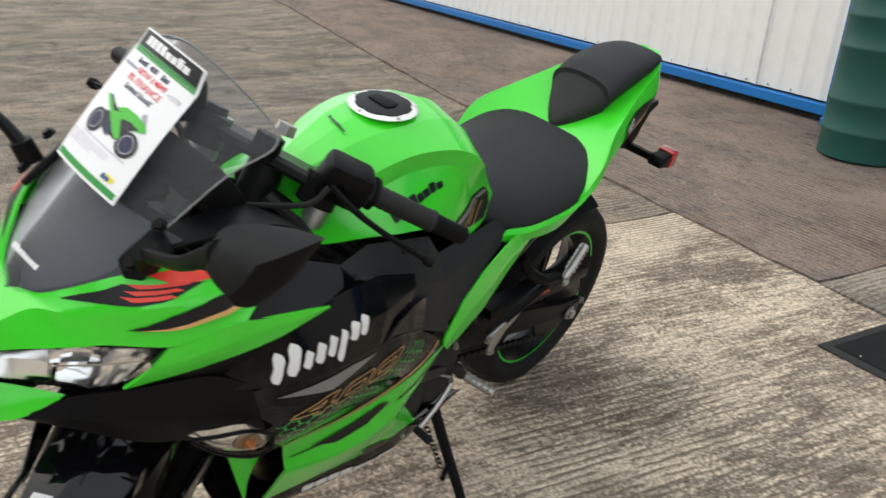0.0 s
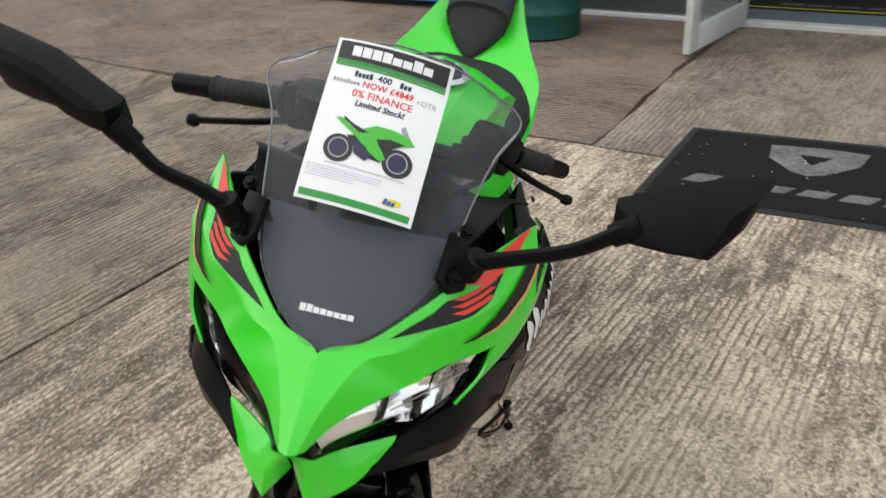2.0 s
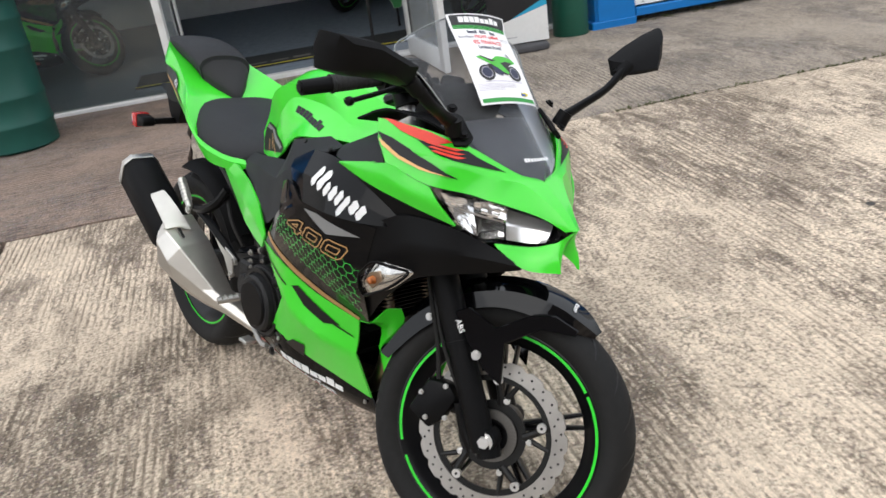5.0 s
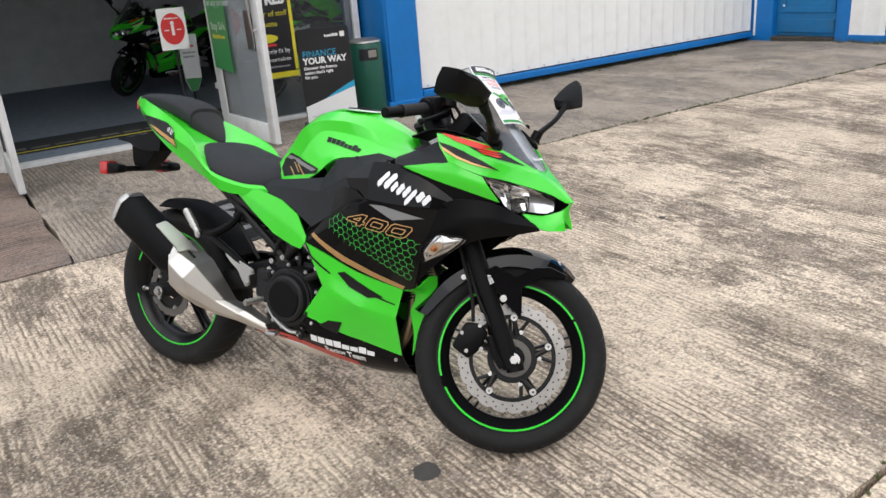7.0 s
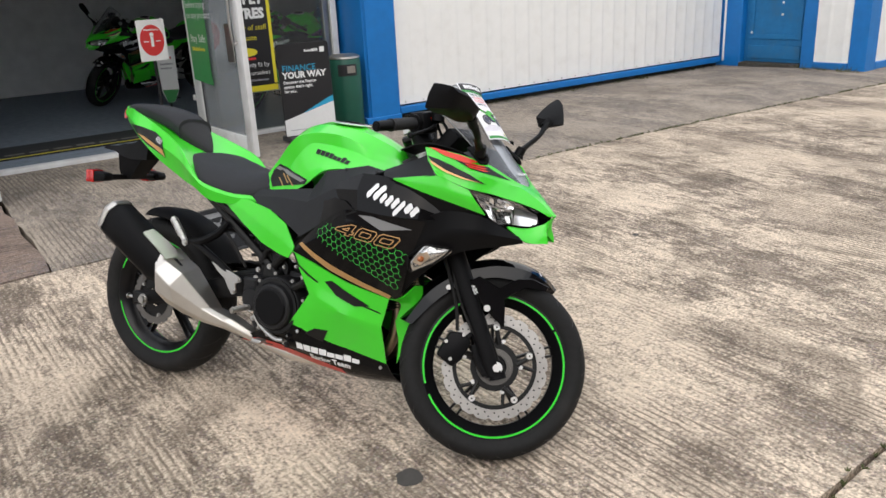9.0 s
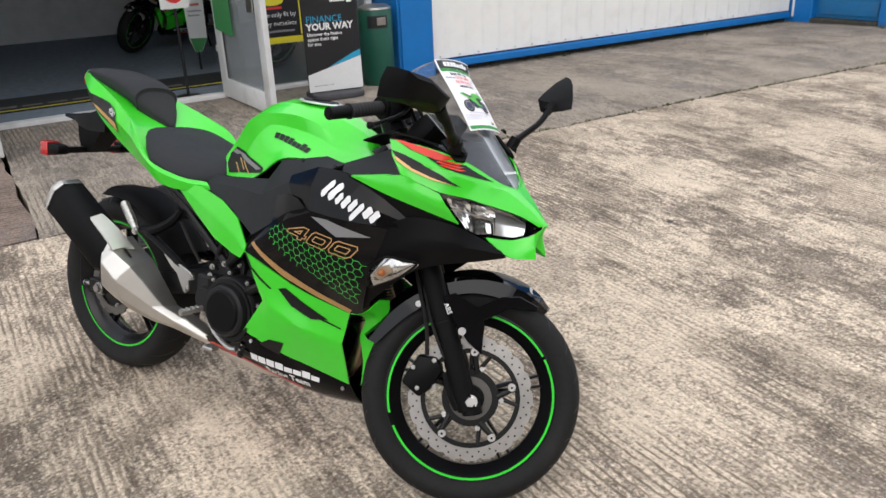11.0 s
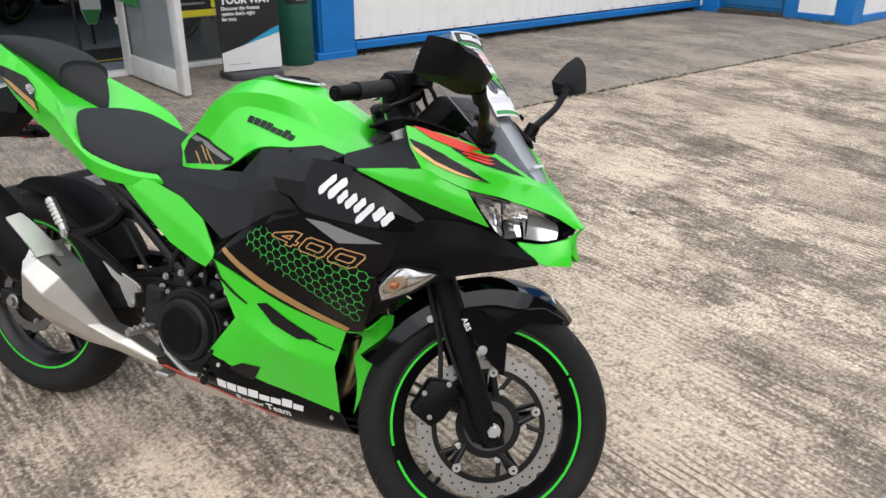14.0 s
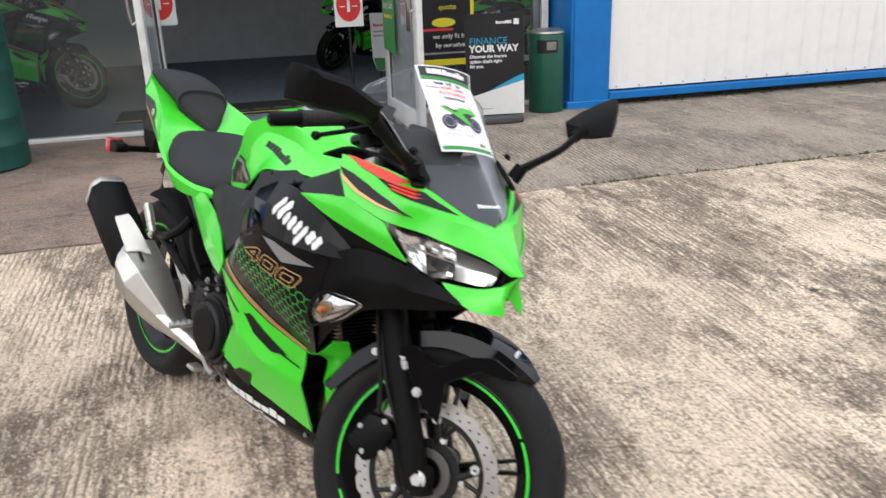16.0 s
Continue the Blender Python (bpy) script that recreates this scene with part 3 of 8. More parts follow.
for k in range(50):
    wall_part("screw", lathe([(0, -0.004), (0.006, -0.004), (0.007, 0.004)], 8).moved(Matrix.Translation((-12.8 + k * 0.215, 3.592, ZB + 0.17))), M["steel"], wall_l)
wall_part("cover_strip", box(-2.62, -2.58, 3.575, 3.60, ZB + 0.15, TOP, 0.003), M["white_metal"], wall_l)
col = thing("blue_column", "bright blue painted steel column behind the green drum", "column", SITE, "", "structure")
wall_part("shaft", box(-1.898, -1.55, 3.52, 3.86, ZB - 0.1, TOP, 0.012, 2), M["blue"], col)
wall_part("foot", box(-1.90, -1.53, 3.50, 3.87, ZB - 0.05, ZB + 0.06, 0.008), M["blue"], col)

# side wing with the blue door
wing = building("wall_wing", "blue and white side wing wall with a recessed door")
wx = 8.55
wall_part("corner_post", box(wx, wx + 0.3, 3.12, 3.62, ZB - 0.02, TOP, 0.012), M["blue"], wing, "blue corner post")
wall_part("white_strip", box(wx - 0.006, wx, 3.345, 3.375, ZB + 0.06, TOP, 0.002), M["white_metal"], wing)
wall_part("jamb", box(wx, wx + 0.3, 2.13, 2.30, ZB, TOP, 0.01), M["blue"], wing)
clad = ribbed(0, 0.41, 0, ZB + 0.10, TOP, 1).moved(pose(wx, 2.13, 0, 0, 0, -90))
wall_part("cladding", clad, M["white_metal"], wing, "white ribbed steel sheet")
wall_part("corner_post", box(wx - 0.004, wx + 0.25, 1.52, 1.72, ZB - 0.02, TOP, 0.01), M["blue"], wing, "blue corner post")
wall_part("base_rail", box(wx - 0.02, wx + 0.25, 1.72, 2.13, ZB + 0.02, ZB + 0.10, 0.006), M["blue"], wing)
wall_part("side_cladding", ribbed(wx + 0.25, wx + 6.0, 1.55, ZB + 0.10, TOP, 1), M["white_metal"], wing)
wall_part("base_rail", box(wx + 0.25, wx + 6.0, 1.52, 1.56, ZB + 0.02, ZB + 0.10, 0.006), M["blue"], wing)
wall_part("lintel", box(wx, wx + 0.3, 2.30, 3.12, ZB + 2.08, TOP, 0.01), M["blue"], wing)
door = thing("door_1", "closed weathered blue panelled door with peeling paint", "door", SITE, "", "structure")
wall_part("leaf", box(wx + 0.10, wx + 0.145, 2.30, 3.12, ZB + 0.06, ZB + 2.08, 0.004), M["blue_door"], door)
wall_part("kick_panel", box(wx + 0.085, wx + 0.10, 2.36, 3.06, ZB + 0.10, ZB + 0.26, 0.004), M["blue_door"], door)
for z0, z1 in ((0.34, 0.98), (1.06, 1.96)):
    fr = Geo()
    for q in (box(wx + 0.085, wx + 0.10, 2.36, 2.42, ZB + z0, ZB + z1, 0.003), box(wx + 0.085, wx + 0.10, 3.0, 3.06, ZB + z0, ZB + z1, 0.003),
              box(wx + 0.085, wx + 0.10, 2.42, 3.0, ZB + z0, ZB + z0 + 0.06, 0.003), box(wx + 0.085, wx + 0.10, 2.42, 3.0, ZB + z1 - 0.06, ZB + z1, 0.003)):
        fr.add(q)
    wall_part("panel_frame", fr, M["blue_door"], door)
for y, z in ((2.62, 0.78), (2.62, 0.64), (3.02, 0.42)):
    wall_part("bare_patch", lathe([(0, 0), (0.016, 0), (0.010, -0.002)], 9).moved(pose(wx + 0.083, y, ZB + z, 0, 0, 90)), M["white_frame"], door)
wall_part("threshold", box(wx - 0.02, wx + 0.2, 2.30, 3.12, ZB - 0.05, ZB + 0.055, 0.006), M["soil"], door)

# shop front: sill, posts, panes, open doors
front = thing("shop_front", "white framed glass shop front with open doors", "shop front", SITE, "", "structure")
FY = 3.76
wall_part("sill", box(-1.55, 3.06, FY - 0.03, FY + 0.07, ZB - 0.06, ZB + 0.035, 0.006), M["white_frame"], front, "white painted threshold")
for x in (-1.53, -0.10, 1.66, 3.00):
    wall_part("post", box(x - 0.03, x + 0.03, FY - 0.02, FY + 0.05, ZB + 0.035, 2.75, 0.005), M["white_frame"], front)
wall_part("inner_post", box(2.90, 2.95, FY + 0.0, FY + 0.06, ZB + 0.035, 2.75, 0.004), M["steel"], front)
wall_part("transom", box(-1.5, 3.0, FY - 0.02, FY + 0.05, 2.25, 2.32, 0.005), M["white_frame"], front)
wall_part("fascia", box(-1.9, 3.42, FY - 0.35, FY + 0.06, 2.75, TOP + 0.1, 0.01), M["blue"], front, "blue fascia above the shop front")
for x0, x1 in ((-1.50, -0.13), (1.69, 2.97)):
    ob = wall_part("pane", box(x0, x1, FY + 0.012, FY + 0.018, ZB + 0.035, 2.25), M["pane"], front, "clear shop window")
    ob.visible_shadow = False
wall_part("mid_rail", box(1.69, 2.97, FY + 0.25, FY + 0.29, 0.50, 0.55, 0.004), M["white_frame"], front)


def door_leaf(name, x, y0, y1, lean, label):
    """A glazed door leaf that stands open, square to the shop front."""
    m = SITE @ Matrix.Translation((x, y1, ZB + 0.02)) @ pose(0, 0, 0, 0, 0, lean)
    d = thing(name, label, "door", m, "", "structure")
    n = y1 - y0
    for a, b, c, e, nm in ((-n, -n + 0.115, 0, 2.05, "stile"), (-0.115, 0, 0, 2.05, "stile"), (-n + 0.115, -0.115, 0, 0.145, "bottom_rail"), (-n + 0.115, -0.115, 1.94, 2.05, "top_rail")):
        part(nm, box(-0.022, 0.022, a, b, c, e, 0.005, 2), M["white_frame"], d)
    for y in (-n + 0.118, -0.118):
        part("bead", box(-0.012, 0.012, y - 0.004, y + 0.004, 0.15, 1.935), M["print_black"], d, "black glazing bead")
    ob = part("pane", box(-0.003, 0.003, -n + 0.12, -0.12, 0.145, 1.94), M["door_pane"], d, "clear glass")
    ob.visible_shadow = False
    part("push_plate", box(-0.03, -0.022, -n + 0.13, -n + 0.25, 0.70, 0.98, 0.003), M["steel"], d)
    part("pull_handle", hose([(-0.022, -n + 0.06, 0.85), (-0.06, -n + 0.06, 0.86), (-0.06, -n + 0.06, 1.14), (-0.022, -n + 0.06, 1.15)], 0.009), M["steel"], d)
    return d


leaf = door_leaf("door_2", 1.635, 2.72, 3.73, 1.0, "white framed glass door leaf standing open beside green notices")
door_leaf("door_3", -0.07, 2.76, 3.73, -3.0, "white framed glass door leaf standing open with scuffed edge")


def notice(name, label, m, outline, mat, marks, thick=0.0012):
    """A flat printed sheet with its marks: (geometry, material, name)."""
    t = thing(name, label, "sign", m)
    part("sheet", prism(outline, -thick, 0), mat, t, "", 0)
    for k, (g, mt, nm) in enumerate(marks):
        part(nm, g.moved(Matrix.Translation((0, 0, 0.0006 + 0.0003 * (k % 3)))), mt, t, "", 0)
    return t


def rows_of_bars(x0, y0, widths, height, gap, seed=0):
    g = Geo()
    for k, w in enumerate(widths):
        g.add(bars(max(2, round(w / (height * 0.62))), w, height, 0.2, 0, seed + k), Matrix.Translation((x0 + w / 2, y0 - k * gap, 0)))
    return g


face = Matrix(((0, 0, -1, -0.030), (-1, 0, 0, 0), (0, 1, 0, 0), (0, 0, 0, 1)))  # x runs outwards along the leaf, y up, seen from -x
marks = [(letters("Stay Safe", 0.085, "LEFT").moved(Matrix.Translation((0.07, 0.86, 0))), M["print_white"], "lettering"),
         (letters("before trying", 0.075, "LEFT").moved(Matrix.Translation((0.05, 1.12, 0))), M["print_white"], "lettering"),
         (letters("on any product", 0.075, "LEFT").moved(Matrix.Translation((0.05, 1.04, 0))), M["print_white"], "lettering"),
         (rows_of_bars(0.08, 0.78, (0.26,), 0.03, 0.05), M["print_yellow"], "yellow_text"),
         (rows_of_bars(0.05, 1.34, (0.3, 0.33, 0.2), 0.045, 0.075, 3), M["print_white"], "small_print")]
notice("safety_notice", "curled green paper safety notice taped to the open glass door", leaf.matrix_basis @ face,
       [(0.03, 0.53), (0.42, 0.50), (0.40, 0.60), (0.405, 1.5), (0.03, 1.5)], M["print_green"], marks)

# window posters
pm = SITE @ Matrix(((1, 0, 0, 2.10), (0, 0, -1, FY + 0.006), (0, 1, 0, 1.0), (0, 0, 0, 1)))
notice("tyre_poster", "black and yellow tyre supply poster on the shop window", pm,
       [(-0.30, -0.46), (0.28, -0.46), (0.28, 0.46), (-0.30, 0.46)], M["board_black"],
       [(rect(-0.30, 0.28, 0.43, 0.46).add(rect(0.25, 0.28, -0.40, 0.43)).add(rect(-0.30, 0.28, -0.46, -0.41)), M["print_yellow"], "yellow_border"),
        (letters("SUPPLY", 0.115, "RIGHT", 0, 0.006).moved(Matrix.Translation((0.22, 0.32, 0))), M["print_white"], "lettering"),
        (letters("TYRES", 0.115, "RIGHT", 0, 0.006).moved(Matrix.Translation((0.22, 0.20, 0))), M["print_white"], "lettering"),
        (letters("number of staff", 0.064, "RIGHT").moved(Matrix.Translation((0.23, 0.085, 0))), M["print_yellow"], "lettering"),
        (letters("quote", 0.064, "RIGHT").moved(Matrix.Translation((0.13, 0.0, 0))), M["print_yellow"], "lettering"),
        (disc(0.10, 24, 0, 1.0, 0.36).moved(Matrix.Translation((0.02, -0.12, 0))), M["print_yellow"], "badge"),
        (rect(-0.16, 0.10, -0.185, -0.165), M["print_red"], "red_line"),
        (letters("we only fit by", 0.054, "RIGHT").moved(Matrix.Translation((0.22, -0.23, 0))), M["print_white"], "lettering"),
        (letters("by ourselves", 0.054, "RIGHT").moved(Matrix.Translation((0.22, -0.30, 0))), M["print_white"], "lettering"),
        (rows_of_bars(-0.2, -0.36, (0.4,), 0.02, 0.03, 5), M["print_grey"], "small_text")])


def round_sign(m):
    return notice("distance_sign", "white sheet with a red round distance notice", m, [(-0.115, -0.165), (0.115, -0.165), (0.115, 0.165), (-0.115, 0.165)], M["print_white"],
                  [(disc(0.10, 40, 0, 0.98, 1.25), M["print_red"], "red_disc"),
                   (rect(-0.012, 0.012, -0.05, 0.03).add(disc(0.016, 14).moved(Matrix.Translation((0, 0.048, 0)))).add(rect(-0.07, -0.03, -0.012, -0.004)).add(rect(0.03, 0.07, -0.012, -0.004)), M["print_white"], "pictogram"),
                   (rows_of_bars(-0.06, 0.085, (0.12,), 0.012, 0.02), M["print_white"], "text")])


def upright(s, e, z, turn=0.0):
    """A pose on the site for a sheet that faces the forecourt."""
    return SITE @ pose(s, e, z) @ pose(0, 0, 0, 0, 0, turn) @ pose(0, 0, 0, 90, 0, 0)


st = thing("sign_stand", "black sign stand with a slim post inside the doorway", "stand", SITE @ pose(1.38, 3.95, ZB))
part("base", lathe([(0, 0), (0.16, 0), (0.16, 0.012), (0.03, 0.03), (0, 0.03)], 28).moved(pose(0, 0, 0, 90)), M["board_black"], st)
part("post", rod((0, 0, 0.02), (0, 0, 1.05), 0.013), M["board_black"], st)
leaflet = notice("leaflet_board", "white leaflet board with a green foot inside the doorway", upright(1.86, 5.2, 0.36), [(-0.02, 0.0), (0.05, 0.0), (0.11, 0.12), (0.12, 0.55), (-0.07, 0.55), (-0.06, 0.12)], M["print_white"],
       [(sheet([(-0.018, 0.002), (0.048, 0.002), (0.108, 0.12), (-0.056, 0.13)]), M["print_green"], "green_foot"), (rows_of_bars(-0.04, 0.44, (0.12,), 0.03, 0.05, 2), M["print_red"], "red_text"), (rows_of_bars(-0.04, 0.38, (0.13, 0.11), 0.02, 0.04, 4), M["print_grey"], "small_print")], 0.01)
part("post", box(0.005, 0.025, -0.175, 0.05, -0.030, -0.010, 0.002), M["board_black"], leaflet)
round_sign(upright(1.38, 3.93, 1.04, 0))
round_sign(upright(-0.05, 3.90, 1.12, 0))

# shop interior, dim
room = thing("shop_room", "dim shop interior with dark carpet behind the glass", "room", SITE, "", "structure")
wall_part("floor", box(-6.0, 6.0, FY + 0.07, 9.2, ZB - 0.05, ZB + 0.02), M["inside_floor"], room, "dark blue shop carpet")
wall_part("back_wall", box(-6.0, 6.0, 9.2, 9.35, 0, 3.2), M["inside_wall"], room)
wall_part("side_wall", box(-6.15, -6.0, FY, 9.35, 0, 3.2), M["inside_wall"], room)
wall_part("side_wall", box(6.0, 6.15, FY, 9.35, 0, 3.2), M["inside_wall"], room)
wall_part("front_wall", box(3.42, 6.0, 3.56, 3.70, 0, 3.2), M["inside_wall"], room)
wall_part("front_wall", box(-6.0, -1.9, 3.74, 3.86, 0, 3.2), M["inside_wall"], room)
tagged(part("ceiling", box(-6.0, 6.0, FY + 0.07, 9.3, 3.0, 3.1), M["inside_wall"], None, "", 30, SITE), "pale shop ceiling in shade", "ceiling", "", "structure")
tagged(part("roof", box(-14.0, 15.0, 3.3, 12.6, TOP + 0.06, TOP + 0.2, 0.02), M["roof"], None, "", 30, SITE), "grey sheet roof over the shop", "roof", "", "structure")
im = thing("entrance_mat", "long black shop mat with a pale yellow edge and worn print", "mat", SITE @ pose(0.75, 4.55, ZB + 0.02))
part("mat_surface", box(-1.3, 1.3, -0.30, 0.32, 0.0, 0.012, 0.003), M["inside_mat"], im)
part("edge_stripe", box(-1.3, 1.3, -0.285, -0.255, 0.012, 0.0135), M["print_yellow"], im, "faded yellow stripe")
part("worn_print", bars(8, 1.5, 0.09, 0.2, 0.1, 3).moved(Matrix.Translation((0.0, -0.12, 0.0135))), M["mat_print"], im, "worn grey print", 0)

# ---- things on the forecourt ----
def forecourt_mat():
    s0, s1, e0, e1 = 0.27, 1.40, 1.03, 1.80
    c = ((s0 + s1) / 2, (e0 + e1) / 2)
    tilt_x = math.degrees(math.atan((ground_z(c[0], e1) - ground_z(c[0], e0)) / (e1 - e0)))
    tilt_y = -math.degrees(math.atan((ground_z(s1, c[1]) - ground_z(s0, c[1])) / (s1 - s0)))
    t = thing("door_mat", "worn black rubber door mat with faded grey print", "mat", SITE @ pose(*c, ground_z(*c) + 0.004, tilt_x, tilt_y, 1.5))
    w, d = (s1 - s0) / 2, (e1 - e0) / 2
    part("border", prism([(-w, -d), (w, -d), (w, d), (-w, d)], 0, 0.008, 0.003), M["mat_edge"], t)
    part("mat_surface", box(-w + 0.035, w - 0.035, -d + 0.035, d - 0.035, 0.004, 0.0115, 0.002), M["mat"], t)
    shield = sheet([(-0.19, 0.24), (0.0, 0.255), (0.19, 0.24), (0.17, 0.10), (0.06, -0.02), (0.0, -0.045), (-0.06, -0.02), (-0.17, 0.10)])
    part("shield_print", shield.moved(Matrix.Translation((0, 0.02, 0.0125))), M["mat_print"], t, "faded grey shield", 0)
    part("shield_hole", sheet([(-0.065, 0.16), (0.065, 0.16), (0.0, 0.06)]).moved(Matrix.Translation((0, 0.02, 0.0132))), M["mat"], t, "", 0)
    part("word_print", bars(6, 0.86, 0.085, 0.28, 0.5, 2).moved(Matrix.Translation((0.02, -0.17, 0.0125))), M["mat_print"], t, "faded grey bars of print", 0)
    rg, lint = random.Random(3), Geo()
    for _ in range(40):
        lint.add(disc(rg.uniform(0.002, 0.005), 6, 0, 1, 0.6).moved(pose(rg.uniform(-w, w) * 0.9, rg.uniform(-d, d) * 0.9, 0.0136, 0, 0, rg.uniform(0, 180))))
    part("lint", lint, M["print_white"], t, "white specks", 0)
    return t


forecourt_mat()


def litter_bin():
    t = thing("litter_bin", "dark green round litter bin with an open slot", "bin", SITE @ pose(2.86, 3.38, ground_z(2.86, 3.38)))
    up = pose(0, 0, 0, 90)
    part("body", lathe([(0, 0), (0.135, 0), (0.14, 0.01), (0.14, 0.60), (0.132, 0.615), (0.12, 0.615), (0.12, 0.5), (0, 0.5)], 36).moved(up), M["green_bin"], t)
    part("lid", lathe([(0, 0.655), (0.10, 0.65), (0.138, 0.632), (0.142, 0.618), (0.12, 0.614)], 36).moved(up), M["steel"], t, "dull metal lid")
    slot = Geo()
    for k in range(9):
        a0, a1 = radians(-146 + k * 8), radians(-146 + (k + 1) * 8)
        slot.add(Geo([(0.1415 * COS(a), 0.1415 * SIN(a), z) for a, z in ((a0, 0.47), (a1, 0.47), (a1, 0.57), (a0, 0.57))], [(0, 1, 2, 3)]))
    part("slot", slot, M["print_black"], t, "dark slot")
    part("ash_plate", box(-0.06, 0.02, -0.147, -0.140, 0.495, 0.555, 0.002), M["steel"], t, "small metal plate")
    return t


litter_bin()


def drum():
    t = thing("plastic_drum", "large dark green ribbed plastic drum beside the wall", "drum", SITE @ pose(-1.20, 3.06, ground_z(-1.2, 3.06)))
    pr = [(0, 0), (0.235, 0), (0.25, 0.012)]
    for z in (0.16, 0.33, 0.62, 0.79):
        pr += [(0.25, z - 0.02), (0.257, z - 0.008), (0.257, z + 0.008), (0.25, z + 0.02)]
    pr += [(0.25, 0.90), (0.262, 0.905), (0.262, 0.94), (0.25, 0.95), (0.235, 0.95), (0.23, 0.93), (0, 0.93)]
    part("shell", lathe(pr, 48).moved(pose(0, 0, 0, 90)), M["drum"], t)
    part("bung", lathe([(0, 0.95), (0.03, 0.95), (0.03, 0.93)], 16).moved(pose(0.12, 0.05, 0, 90)), M["drum"], t)
    return t


drum()


def finance_board():
    m = SITE @ pose(2.33, 3.12, ground_z(2.33, 3.12)) @ pose(0, 0, 0, 0, 0, -8)
    t = thing("pavement_sign", "freestanding black and white finance sign board", "sign board", m)
    part("base", prism([(-0.20, -0.11), (-0.10, -0.15), (0.10, -0.15), (0.20, -0.11), (0.22, 0.12), (-0.22, 0.12)], 0, 0.045, 0.012, 2), M["board_grey"], t, "dark grey rubber base")
    lean = pose(0, -0.02, 0.05, 90 - 2.5, 0, 0)
    part("panel", prism([(-0.225, 0), (0.225, 0), (0.225, 0.735), (0.21, 0.75), (-0.21, 0.75), (-0.225, 0.735)], -0.012, 0.0, 0.003).moved(lean), M["board_black"], t, "black printed panel")
    def ink(name, g, mt, k=1):
        return part(name, g.moved(lean @ Matrix.Translation((0, 0, 0.0006 * k))), mt, t, "", 0)
    ink("white_field", sheet([(-0.222, 0.004), (0.222, 0.004), (0.222, 0.255), (-0.222, 0.135)]), M["board_white"])
    ink("cyan_stripe", sheet([(-0.06, 0.18), (0.222, 0.256), (0.222, 0.305), (0.16, 0.282)]), M["print_cyan"])
    ink("lettering", letters("FINANCE", 0.070, "LEFT").moved(Matrix.Translation((-0.195, 0.550, 0))), M["print_cyan"])
    ink("lettering", letters("YOUR WAY", 0.070, "LEFT", 0, 0.003).moved(Matrix.Translation((-0.195, 0.494, 0))), M["print_white"])
    for k, row in enumerate(("Discover the finance", "option that's right", "for you.")):
        ink("lettering", letters(row, 0.034, "LEFT", 0, 0.001).moved(Matrix.Translation((-0.195, 0.440 - 0.036 * k, 0))), M["print_white"])
    ink("maker_mark", bars(9, 0.12, 0.022, 0.2, 0, 1).moved(Matrix.Translation((0.07, 0.685, 0))), M["print_white"])
    ink("maker_square", rect(0.145, 0.185, 0.665, 0.707), M["print_white"])
    ink("small_print", bars(14, 0.16, 0.008, 0.3, 0, 1).moved(Matrix.Translation((-0.10, 0.05, 0))), M["print_grey"], 2)
    return t


finance_board()

# ---- unseen wall added behind the viewer, to darken reflections in the panels ----
M["backdrop_wall"] = material("dull_brown_backdrop", (0.13, 0.105, 0.085), 0.9, grain=0.3, grain_size=14, bump=0.3, bump_size=60, dirt=0.4, dirt_colour=(0.06, 0.055, 0.045))
opposite = thing("unseen_backdrop", "plain brown wall added out of view to darken reflections", "wall", SITE, "", "structure")
part("wall_face", box(-18.0, 22.0, -13.4, -13.0, 0.0, 5.4, 0.02), M["backdrop_wall"], opposite)
part("coping", box(-18.05, 22.05, -13.45, -12.95, 5.4, 5.55, 0.02), M["soil"], opposite)

